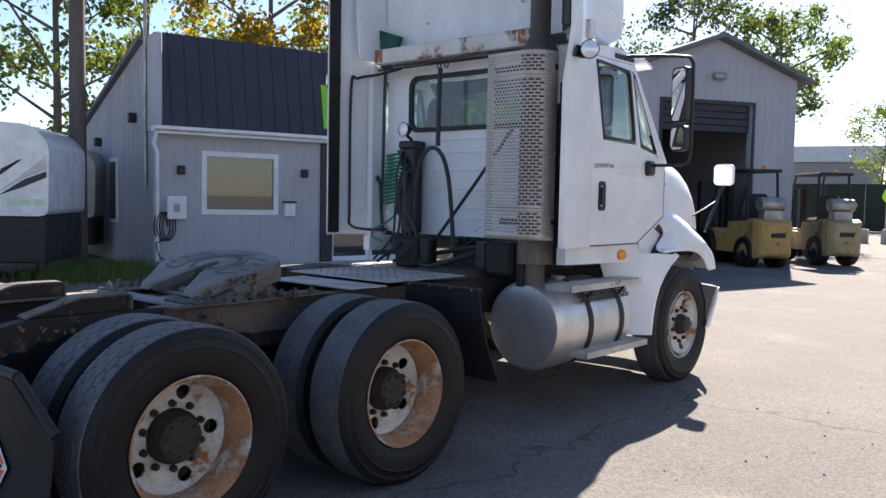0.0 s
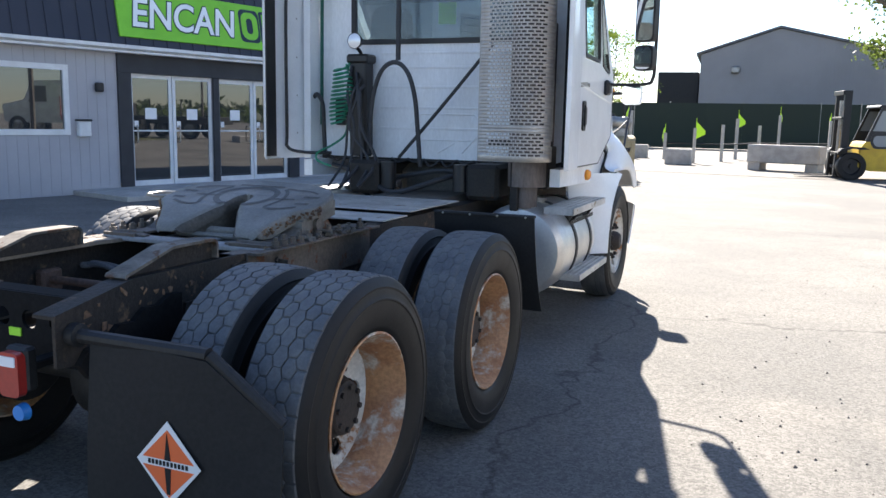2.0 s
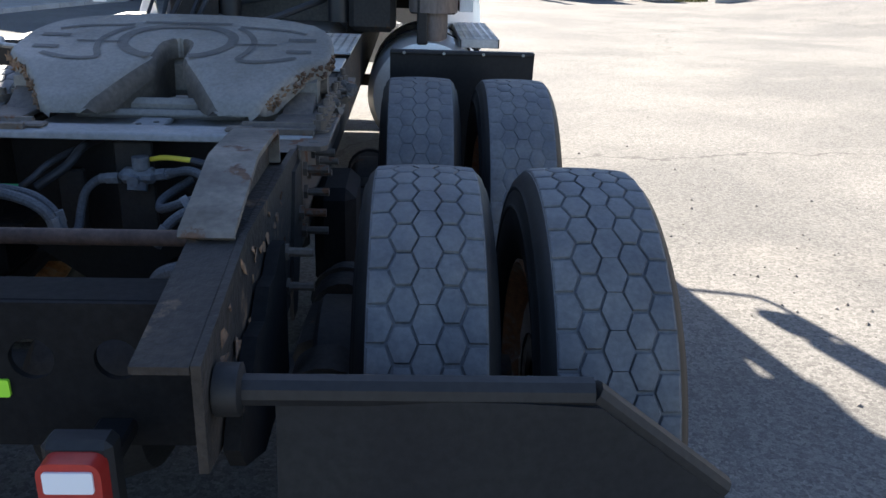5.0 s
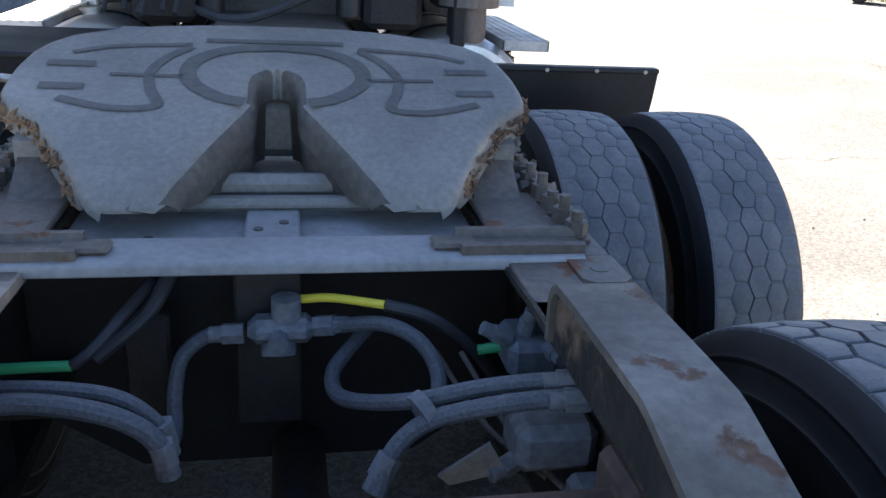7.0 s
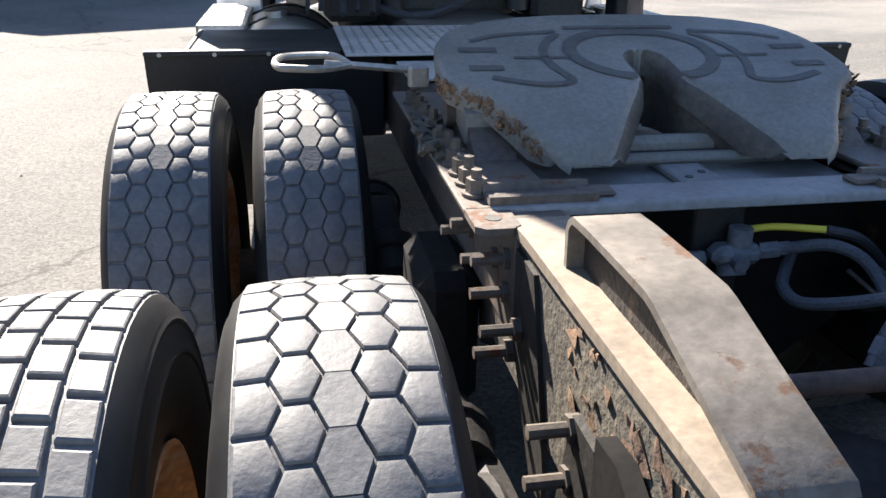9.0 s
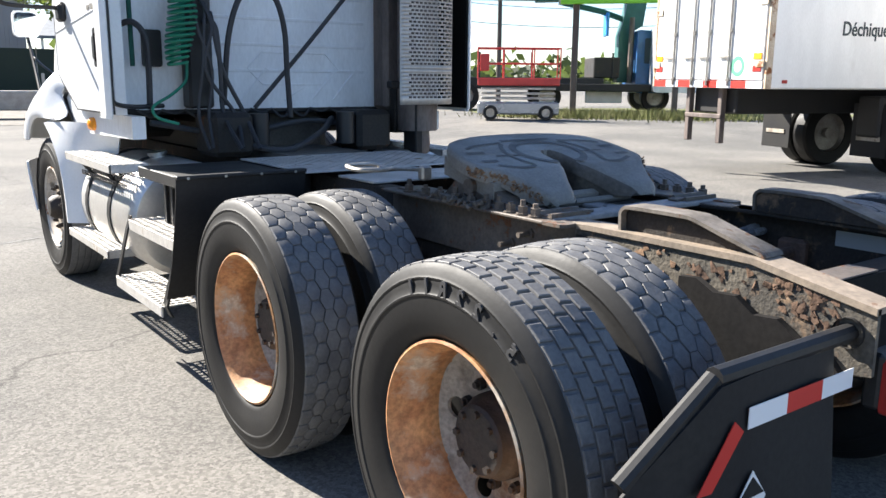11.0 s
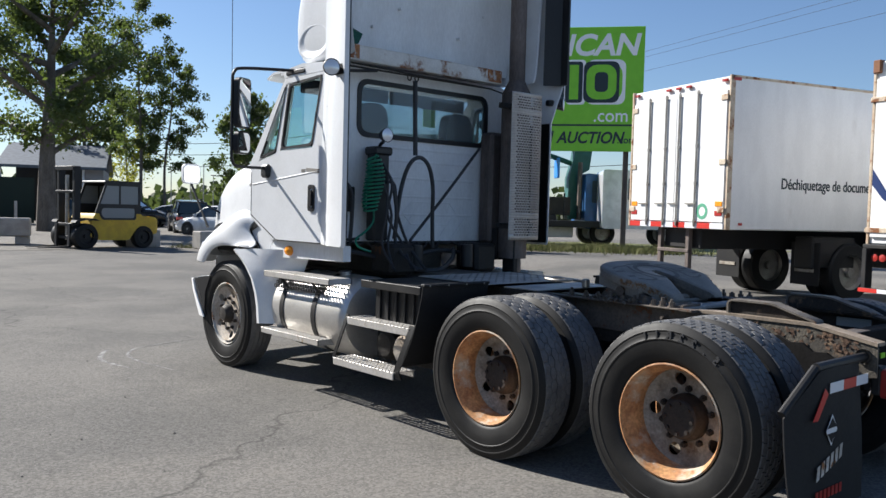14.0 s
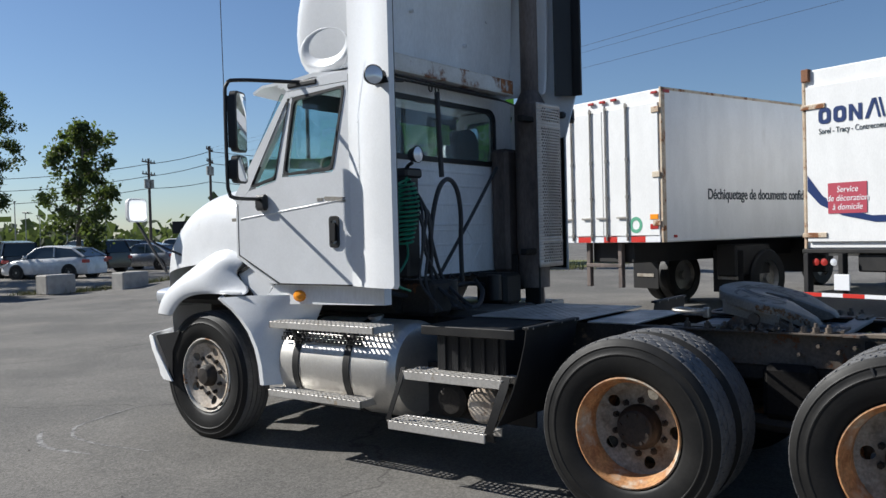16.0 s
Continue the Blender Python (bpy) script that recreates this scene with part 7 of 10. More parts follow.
part("broom", bm, surf("faded_green_bristle", (0.02, 0.10, 0.075), rough=0.9, bump=0.4), truck, "green push broom strapped upright")

# fuel tanks with straps, and steps
for s in (1, -1):
    y0, y1 = (3.02, 4.12) if s < 0 else (2.99, 4.02)
    bm = bmesh.new()
    ring = []
    secs = []
    for y, r in ((y0, 0.0), (y0 - 0.03, 0.20), (y0 - 0.015, 0.30), (y0 + 0.02, 0.328), (y0 + 0.05, 0.335), (y1 - 0.05, 0.335), (y1 - 0.02, 0.328), (y1, 0.30), (y1 + 0.01, 0.0)):
        secs.append([(s * 0.80 + max(r, 0.002) * math.cos(a), y, 0.66 + max(r, 0.002) * math.sin(a)) for a in (2 * math.pi * k / 40 for k in range(40))])
    loft(bm, secs)
    tank = part("fuel_tank", bm, M_ALU, truck, "round aluminium fuel tank")
    ys2 = (3.42, 3.92) if s < 0 else (3.38, 3.84)
    for y in ys2:
        bm = bmesh.new()
        rows = [[(s * 0.80 + 0.342 * math.cos(a), y + dy, 0.66 + 0.342 * math.sin(a)) for dy in (-0.03, 0.03)] for a in (2 * math.pi * k / 36 for k in range(37))]
        thick(bm, rows, 0.006)
        part("tank_strap", bm, M_BLACK, tank, "black steel tank strap")
    bm = bmesh.new()
    cyl(bm, (s * 0.835, y0 + 0.37, 0.97), (s * 0.84, y0 + 0.37, 1.008), 0.05, seg=20)
    cyl(bm, (s * 0.84, y0 + 0.37, 1.008), (s * 0.842, y0 + 0.37, 1.022), 0.058, seg=12)
    part("filler_cap", bm, M_STEEL, tank)

    def step(x0, x1, ya, yb, z, name, grate=True):
        b = bmesh.new()
        lo, hi = sorted((s * x0, s * x1))
        box(b, (lo, ya, z - 0.048), (lo + 0.012, yb, z), 0.003)
        box(b, (hi - 0.012, ya, z - 0.048), (hi, yb, z), 0.003)
        for yy in (ya, yb - 0.012):
            box(b, (lo, yy, z - 0.048), (hi, yy + 0.012, z), 0.003)
        n = 5
        for k in range(1, n):
            xx = lo + (hi - lo) * k / n
            box(b, (xx - 0.006, ya, z - 0.006), (xx + 0.006, yb, z + 0.002), 0)
        m2 = int((yb - ya) / 0.042)
        for k in range(1, m2):
            yy = ya + (yb - ya) * k / m2
            box(b, (lo, yy - 0.007, z - 0.005), (hi, yy + 0.007, z + 0.001), 0)
        return part(name, b, M_STEP, truck, "grated aluminium step")

    step(0.98, 1.20, 3.10 if s < 0 else 2.98, 4.12 if s < 0 else 4.02, 0.985, "step")
    step(1.02, 1.21, 3.22 if s < 0 else 3.20, 4.14 if s < 0 else 4.14, 0.485, "step")
    for y in ys2:
        bm = bmesh.new()
        tube(bm, [(s * 1.16, y, 0.95), (s * 1.10, y, 0.87), (s * 1.07, y, 0.82)], 0.012, 6)
        part("step_bracket", bm, M_BLACK, truck)
        bm = bmesh.new()
        tube(bm, [(s * 1.14, y, 0.46), (s * 1.0, y, 0.40), (s * 0.85, y, 0.33)], 0.014, 6)
        part("step_bracket", bm, M_BLACK, truck)
    # perforated kick plate between tank and step
    for j in range(4):
        bm = bmesh.new()
        for k in range(int((y1 - y0 - 0.3) / 0.04)):
            yy, zz = y0 + 0.26 + 0.04 * k, 0.93 - 0.03 * j
            xx = s * (0.80 + math.sqrt(max(0.0, 0.36 ** 2 - (zz - 0.66) ** 2)))
            frame_rim(bm, [(yy, zz), (yy + 0.04, zz), (yy + 0.04, zz + 0.03), (yy, zz + 0.03)], [(yy + 0.011, zz + 0.008), (yy + 0.029, zz + 0.008), (yy + 0.029, zz + 0.022), (yy + 0.011, zz + 0.022)], "x", xx, xx + s * 0.003)
        bmesh.ops.remove_doubles(bm, verts=bm.verts, dist=0.0005)
        part("kick_plate", bm, M_BLACK, truck, "black perforated kick plate")

# battery and air tank box with steps on the left
bm = bmesh.new()
box(bm, (-1.13, 2.14, 0.985), (-0.43, 2.74, 1.01), 0.004)
box(bm, (-1.15, 2.04, 0.955), (-1.131, 2.74, 1.012), 0.004)
part("box_lid", bm, M_BLACK, truck, "black deck lid")
bm = bmesh.new()
box(bm, (-1.04, 2.18, 0.68), (-0.44, 2.70, 0.985), 0.01)
for k in range(5):
    box(bm, (-1.055, 2.22 + 0.1 * k, 0.72), (-1.04, 2.25 + 0.1 * k, 0.97), 0.003)
part("battery_box", bm, M_PLASTIC, truck, "ribbed black battery box")
for x0, ya, yb, z in ((-1.18, 2.12, 2.87, 0.715), (-1.24, 2.21, 2.96, 0.395)):
    bm = bmesh.new()
    x1 = x0 + 0.20
    box(bm, (x0, ya, z - 0.055), (x0 + 0.012, yb, z), 0.003)
    box(bm, (x1 - 0.012, ya, z - 0.055), (x1, yb, z), 0.003)
    for k in range(1, 5):
        xx = x0 + (x1 - x0) * k / 5
        box(bm, (xx - 0.006, ya, z - 0.006), (xx + 0.006, yb, z + 0.002), 0)
    for k in range(0, 19):
        yy = ya + (yb - ya) * k / 18
        box(bm, (x0, yy - 0.007, z - 0.005), (x1, yy + 0.007, z + 0.001), 0)
    part("deck_step", bm, M_STEP, truck, "grated step below the deck")
for ya, yb, w in ((2.88, 2.97, 0.018), (2.095, 2.19, 0.030)):
    bm = bmesh.new()
    loft(bm, [[(x, y + d, z) for x, d in ((x0 - 0.004, -w), (x0 + 0.006, -w), (x0 + 0.006, w), (x0 - 0.004, w))] for x0, y, z in ((-1.165, ya, 0.735), (-1.185, ya + 0.1 * (yb - ya), 0.66), (-1.225, yb, 0.40), (-1.20, yb, 0.345))])
    part("step_hanger", bm, M_BLACK, truck, "flat black step hanger")
bm = bmesh.new()
box(bm, (-0.82, 2.1, 0.36), (-0.80, 2.95, 0.72), 0.004)
part("step_back_plate", bm, M_BLACK, truck)
for y, x0, mt in ((2.36, -1.06, M_RIM_DUSTY), (2.64, -1.0, M_FRAME)):
    bm = bmesh.new()
    secs = [[(x0 + dx, y + r * math.cos(a), 0.51 + r * math.sin(a)) for a in (2 * math.pi * k / 20 for k in range(20))] for dx, r in ((0.0, 0.03), (0.006, 0.085), (0.035, 0.115), (0.42, 0.115))]
    loft(bm, secs)
    part("air_tank", bm, mt, truck, "dusty round air tank end")

# office building
M_FAC = Matrix(((FAC_D.x, FAC_N.x, 0, FAC_O.x), (FAC_D.y, FAC_N.y, 0, FAC_O.y), (0, 0, 1, -0.27), (0, 0, 0, 1)))
# local x runs along the front, local y outward
office = thing("office_building", M_FAC, "grey-blue sided office with navy mansard front", "building")
S0, S1, DEEP, BASE = -3.73, 8.6, 9.0, 0.15
WIN = [(-2.75, -1.24, 1.50, 2.65), (4.98, 6.45, 1.40, 2.68)]
DOORS = [(0.06, 1.98, 0.45, 2.62), (2.13, 4.10, 0.45, 2.60)]


def wall_with_openings(bm, x0, x1, z0, z1, y0, y1, openings):
    """An upright wall along x with rectangular openings, built of butted blocks."""
    xs2 = sorted({x0, x1, *[o[0] for o in openings], *[o[1] for o in openings]})
    for a, b in zip(xs2, xs2[1:]):
        cut = [o for o in openings if o[0] <= a + 1e-6 and o[1] >= b - 1e-6]
        if not cut:
            box(bm, (a, y0, z0), (b, y1, z1))
        else:
            o = cut[0]
            if o[2] > z0:
                box(bm, (a, y0, z0), (b, y1, o[2]))
            box(bm, (a, y0, o[3]), (b, y1, z1))
    bmesh.ops.remove_doubles(bm, verts=bm.verts, dist=0.0005)


def rib(parent, lo, hi, material):
    """One raised rib of the sheet siding."""
    b = bmesh.new()
    box(b, lo, hi)
    part("rib", b, material, parent, smooth=False)


bm = bmesh.new()
wall_with_openings(bm, S0, S1, BASE, 3.12, -0.2, 0.0, WIN + DOORS)
front = part("wall", bm, M_SIDING, office, "grey ribbed metal siding", smooth=False)
k = S0 + 0.05
while k < S1:
    if not any(o[0] - 0.25 < k < o[1] + 0.25 for o in DOORS):
        o = [o for o in WIN if o[0] - 0.06 < k < o[1] + 0.06]
        if o:
            rib(front, (k, 0.0, BASE), (k + 0.02, 0.006, o[0][2] - 0.06), M_SIDING)
            rib(front, (k, 0.0, o[0][3] + 0.06), (k + 0.02, 0.006, 3.0), M_SIDING)
        else:
            rib(front, (k, 0.0, BASE), (k + 0.02, 0.006, 3.0), M_SIDING)
    k += 0.19
bm = bmesh.new()
# left side wall under a falling roof line
prism(bm, [(-DEEP, BASE), (-0.2, BASE), (-0.2, 3.12), (-0.2, 4.75), (-0.9, 4.75), (-DEEP, 2.6)], "x", S0, S0 + 0.2)
flank = part("wall", bm, M_SIDING, office, "side wall below a sloping roof edge", smooth=False)
for k in range(44):
    y = -DEEP + 0.2 * k
    top = 2.55 + (y + DEEP) / (DEEP - 0.9) * 2.15
    rib(flank, (S0 - 0.012, y, BASE), (S0, y + 0.02, min(top, 4.7)), M_SIDING)
bm = bmesh.new()
prism(bm, [(-DEEP, BASE), (-0.2, BASE), (-0.2, 4.75), (-0.9, 4.75), (-DEEP, 2.6)], "x", S1 - 0.2, S1)
part("wall", bm, M_SIDING, office, smooth=False)
bm = bmesh.new()
box(bm, (S0 + 0.2, -DEEP, BASE), (S1 - 0.2, -DEEP + 0.2, 2.6))
part("wall", bm, M_SIDING, office, smooth=False)
bm = bmesh.new()
prism(bm, [(-DEEP - 0.15, 2.62), (-0.6, 4.80), (-0.6, 4.90), (-DEEP - 0.15, 2.72)], "x", S0 - 0.12, S1 + 0.1)
part("roof", bm, M_ROOF, office)
bm = bmesh.new()
prism(bm, [(-0.2, 3.10), (0.22, 3.10), (-0.12, 4.92), (-0.5, 4.92), (-0.5, 3.4)], "x", S0 + 0.12, S1)
mansard = part("mansard", bm, M_MANSARD, office, "dark navy sheet-metal mansard", smooth=False)
k = S0 + 0.3
while k < S1:
    v = [(0.222, 3.11), (0.235, 3.11), (-0.107, 4.92), (-0.12, 4.92)]
    bm = bmesh.new()
    prism(bm, v, "x", k, k + 0.012)
    part("seam", bm, M_MANSARD, mansard, smooth=False)
    k += 0.3
# hidden block and its roof, added only to throw shade on the yard
bm = bmesh.new()
box(bm, (3.2, -6.0, 3.0), (8.3, -1.0, 7.6))
upper = part("hidden_shade_block", bm, M_SIDING, office, "plain hidden block over the office, added to shade the yard", smooth=False)
bm = bmesh.new()
box(bm, (3.1, -6.1, 7.6), (8.4, -0.9, 7.75), 0.02)
part("roof", bm, M_ROOF, upper)
bm = bmesh.new()
box(bm, (S0 - 0.02, -0.55, 3.02), (S0 + 0.12, 0.20, 4.86), 0.02)
part("parapet_post", bm, M_SIDING, office)
bm = bmesh.new()
prism(bm, [(0.02, 3.02), (0.26, 3.02), (0.34, 3.06), (0.34, 3.12), (0.02, 3.12)], "x", S0 - 0.05, S1)
box(bm, (S0, 0.0, 2.98), (S1, 0.28, 3.02), 0.005)
part("gutter", bm, M_TRIM, office, "white eave gutter and soffit")
bm = bmesh.new()
tube(bm, [(S0 + 0.0, 0.25, 3.02), (S0 - 0.02, 0.12, 2.80), (S0 + 0.06, 0.05, 2.62), (S0 + 0.06, 0.05, 0.55)], 0.04, 8, smooth=False)
part("downspout", bm, M_TRIM, office)
bm = bmesh.new()
tube(bm, [(S0 - 0.05, -0.35, 2.0), (S0 - 0.05, -0.35, 5.0), (S0 - 0.05, -0.35, 6.4)], 0.035, 8, smooth=False)
part("service_mast", bm, M_STEEL, office)
for lo, hi in (((-0.22, -0.02, 0.45), (0.06, 0.05, 2.62)), ((1.98, -0.02, 0.45), (2.13, 0.05, 2.62)), ((4.10, -0.02, 0.45), (4.42, 0.05, 2.62)), ((-0.22, -0.02, 2.62), (4.42, 0.052, 2.985))):
    bm = bmesh.new()
    box(bm, lo, hi, 0.005)
    part("entrance_surround", bm, M_DARK_TRIM, office, "charcoal entrance surround", smooth=False)
for x0, x1, z0, z1 in DOORS:
    mid = (x0 + x1) / 2
    for a, b, n in ((x0, mid - 0.01, 0), (mid + 0.01, x1, 1)):
        bm = bmesh.new()
        frame_rim(bm, [(a, z0), (b, z0), (b, z1), (a, z1)], [(a + 0.07, z0 + 0.10), (b - 0.07, z0 + 0.10), (b - 0.07, z1 - 0.08), (a + 0.07, z1 - 0.08)], "y", -0.09, -0.04)
        box(bm, (a + 0.07, -0.08, z0 + 1.06), (b - 0.07, -0.06, z0 + 1.09), 0.003)
        d = part("glass_door", bm, M_TRIM, office, "white-framed glass door", smooth=False)
        bm = bmesh.new()
        box(bm, (a + 0.07, -0.068, z0 + 0.10), (b - 0.07, -0.062, z1 - 0.08))
        part("pane", bm, M_PANE, d)
        bm = bmesh.new()
        xh = b - 0.13 if n == 0 and x0 > 1 else a + 0.13
        tube(bm, [(xh, -0.04, z0 + 0.85), (xh, 0.0, z0 + 0.87), (xh, 0.0, z0 + 1.15), (xh, -0.04, z0 + 1.17)], 0.012, 6)
        part("handle", bm, M_STEEL, d)
        bm = bmesh.new()
        box(bm, ((a + b) / 2 - 0.13, -0.061, z0 + 1.30), ((a + b) / 2 + 0.13, -0.058, z0 + 1.52))
        part("notice", bm, M_WHITE_TAPE, d, "white paper notice")
        bm = bmesh.new()
        box(bm, (a + 0.10, -0.061, z0 + 1.15), (a + 0.19, -0.058, z0 + 1.27))
        part("sticker", bm, M_WHITE_TAPE, d)
for x0, x1, z0, z1 in WIN:
    bm = bmesh.new()
    frame_rim(bm, [(x0 - 0.05, z0 - 0.05), (x1 + 0.05, z0 - 0.05), (x1 + 0.05, z1 + 0.05), (x0 - 0.05, z1 + 0.05)], [(x0 + 0.05, z0 + 0.05), (x1 - 0.05, z0 + 0.05), (x1 - 0.05, z1 - 0.05), (x0 + 0.05, z1 - 0.05)], "y", -0.06, 0.025)
    w = part("window", bm, M_TRIM, office, "white-framed fixed window", smooth=False)
    bm = bmesh.new()
    box(bm, (x0 + 0.04, -0.03, z0 + 0.04), (x1 - 0.04, -0.02, z1 - 0.04))
    part("pane", bm, M_PANE, w)
bm = bmesh.new()
box(bm, (S0 + 0.2, -3.2, BASE), (S1 - 0.2, -3.0, 3.0))
box(bm, (S0 + 0.2, -3.0, 2.9), (S1 - 0.2, -0.2, 3.0))
box(bm, (S0 + 0.2, -3.0, 0.30), (S1 - 0.2, -0.2, 0.44))
part("inner_room", bm, M_INTERIOR, office, smooth=False)
# side wall fittings
bm = bmesh.new()
box(bm, (S0 - 0.05, -3.2, 1.2), (S0 + 0.01, -2.6, 2.6), 0.01)
w = part("window", bm, M_TRIM, office)
bm = bmesh.new()
box(bm, (S0 - 0.06, -3.13, 1.28), (S0 - 0.05, -2.67, 2.52))
part("pane", bm, plain("dim_pane", (0.05, 0.055, 0.06), 0.05), w)
for y, z in ((-1.2, 3.25), (-4.2, 2.9)):
    bm = bmesh.new()
    box(bm, (S0 - 0.16, y - 0.07, z), (S0 - 0.0, y + 0.07, z + 0.2), 0.02)
    tagged(part("wall_lamp", bm, M_PLASTIC, None, "small black floodlight on the siding", m=M_FAC), category="wall lamp", group="office wall lamps")
for x, z in ((-3.22, 2.22), (-0.62, 2.24), (4.62, 2.45)):
    bm = bmesh.new()
    box(bm, (x - 0.07, 0.012, z), (x + 0.07, 0.13, z + 0.17), 0.02)
    tagged(part("wall_lamp", bm, M_PLASTIC, None, "square black wall lamp on the siding", m=M_FAC), category="wall lamp", group="office wall lamps")
bm = bmesh.new()
box(bm, (-3.50, 0.012, 1.36), (-3.13, 0.15, 1.80), 0.015)
cb = thing("meter_box", M_FAC, "white electrical box with a coiled black cable", "electrical box")
part("case", bm, M_TRIM, cb)
bm = bmesh.new()
box(bm, (-3.38, 0.15, 1.50), (-3.28, 0.17, 1.66), 0.005)
part("cover", bm, M_STEEL, cb)
bm = bmesh.new()
pts = []
for k in range(60):
    a = 2 * math.pi * k / 16
    pts.append((-3.62 + 0.14 * math.cos(a) + 0.003 * k, 0.06 + 0.001 * k, 1.22 + 0.27 * math.sin(a)))
pts += [(-3.7, 0.08, 0.9), (-3.62, 0.08, 0.62), (-3.55, 0.08, 0.6)]
tube(bm, pts, 0.014, 6, 2)
part("cable", bm, M_WIRE, cb)
bm = bmesh.new()
box(bm, (-1.08, 0.012, 1.42), (-0.84, 0.12, 1.70), 0.015)
mb = thing("mail_box", M_FAC, "small white mail box with dark top", "mail box")
part("case", bm, M_TRIM, mb)
bm = bmesh.new()
box(bm, (-1.10, 0.01, 1.70), (-0.82, 0.14, 1.735), 0.01)
part("lid", bm, M_PLASTIC, mb)
bm = bmesh.new()
box(bm, (4.52, 0.012, 1.1), (4.80, 0.16, 1.50), 0.015)
mb2 = thing("utility_box", M_FAC, "pale grey utility box on the siding", "utility box")
part("case", bm, M_TRIM, mb2)
# green fascia sign
sign = thing("fascia_sign", M_FAC @ Matrix.Translation((0, 0.17, 3.27)) @ pose(0, 0, 0, 10.6, 0, 0) , "lime green fascia sign with white lettering", "sign")
bm = bmesh.new()
box(bm, (-0.25, 0.0, 0.0), (6.4, 0.06, 0.95), 0.005)
part("panel", bm, M_LIMEGREEN, sign)


def sign_pose(x, z):
    """Letters on the outward face; seen from outside the front runs along +x to the right."""
    return Matrix(((1, 0, 0, x), (0, 0, 1, 0.062), (0, 1, 0, z), (0, 0, 0, 1)))


lettering("word", "ENCAN", 0.78, sign_pose(0.0, 0.22), M_SIGN_NAVY, sign, 0.18, 0.035, 0.004, 0.92)
lettering("word", "ENCAN", 0.78, Matrix.Translation((0, 0.007, 0)) @ sign_pose(0.0, 0.22), M_SIGN_WHITE, sign, 0.18, 0.012, 0.004, 0.92)


def emblem_shapes(parent, at, h, back, face, deep=0.004):
    """Three heavy rounded shapes standing for a trade mark."""
    x = 0.0
    for w in (0.78, 0.42, 0.86):
        bm2 = bmesh.new()
        o = rrect(x * h, 0, (x + w) * h, h, 0.16 * h * (1 if w > 0.5 else 0.5))
        prism(bm2, o, "z", 0, deep)
        part("emblem_back", bm2, back, parent, m=at)
        bm2 = bmesh.new()
        if w > 0.5:
            frame_rim(bm2, rrect((x + 0.07) * h, 0.08 * h, (x + w - 0.07) * h, 0.92 * h, 0.25 * h), rrect((x + 0.27) * h, 0.26 * h, (x + w - 0.27) * h, 0.74 * h, 0.11 * h), "z", deep, deep * 2)
        else:
            prism(bm2, rrect((x + 0.1) * h, 0.08 * h, (x + w - 0.1) * h, 0.92 * h, 0.01), "z", deep, deep * 2)
        part("emblem_face", bm2, face, parent, m=at)
        x += w + 0.02


emblem_shapes(sign, sign_pose(2.62, 0.14), 0.70, M_SIGN_NAVY, M_LIMEGREEN)
# raised walk in front of the entrance
bm = bmesh.new()
N = 12
for k in range(N):
    a, b = -1.2 + 9.6 * k / N, -1.2 + 9.6 * (k + 1) / N
    box(bm, (a + 0.006, 0.0, 0.0), (b - 0.006, 1.75, 0.44), 0.012)
pv = part("pavement", bm, M_CONCRETE, None, "raised concrete walk along the office", m=M_FAC)
tagged(pv, category="pavement", kind="structure")

# garage at the end of the office
GC, GU = Vector((-4.75, 19.3, 0)), Vector((0.51, 0.86, 0)).normalized()
GN = Vector((GU.y, -GU.x, 0))
M_GAR = Matrix(((GU.x, GN.x, 0, GC.x), (GU.y, GN.y, 0, GC.y), (0, 0, 1, -0.22), (0, 0, 0, 1)))
garage = thing("garage_building", M_GAR, "grey-blue gabled garage with an open door", "building")
GH, GP, GW = 5.2, 6.12, 2.6
bm = bmesh.new()
wall_with_openings(bm, -GW, GW, 0, GH, -0.2, 0, [(-1.62, 1.18, 0.0, 4.45)])
prism(bm, [(-GW, GH), (GW, GH), (0, GP)], "y", -0.2, 0)
bmesh.ops.remove_doubles(bm, verts=bm.verts, dist=0.0005)
gable = part("wall", bm, M_SIDING, garage, smooth=False)
k = -GW + 0.1
while k < GW:
    top = GH + (GP - GH) * (1 - abs(k) / GW)
    rib(gable, (k, 0, 4.47 if -1.68 < k < 1.22 else 0), (k + 0.02, 0.007, top), M_SIDING)
    k += 0.24
for s in (-1, 1):
    bm = bmesh.new()
    box(bm, (min(s * GW, s * (GW - 0.2)), -14, 0), (max(s * GW, s * (GW - 0.2)), -0.2, GH))
    part("wall", bm, M_SIDING, garage, smooth=False)
bm = bmesh.new()
box(bm, (-GW, -14.2, 0), (GW, -14, GH))
part("wall", bm, M_SIDING, garage, smooth=False)
# black backing and ceiling: the garage's inner shade put into the colour
bm = bmesh.new()
box(bm, (-GW + 0.2, -9.2, 0), (GW - 0.2, -9.0, GH))
box(bm, (-GW + 0.2, -9.0, 4.9), (GW - 0.2, -0.2, 5.0))
part("inner_room", bm, M_BLACK, garage, smooth=False)
bm = bmesh.new()
for s in (-1, 1):
    prism(bm, [(0, GP + 0.02), (s * (GW + 0.35), GH - 0.10), (s * (GW + 0.35), GH - 0.0), (0, GP + 0.14)], "y", -14.4, 0.3)
part("roof", bm, M_ROOF, garage, smooth=False)
bm = bmesh.new()
for a, b in (((-1.70, 0), (-1.62, 4.53)), ((1.18, 0), (1.26, 4.53)), ((-1.70, 4.45), (1.26, 4.53))):
    box(bm, (a[0], 0.0, a[1]), (b[0], 0.03, b[1]), 0.004)
part("door_frame", bm, M_DARK_TRIM, garage, smooth=False)
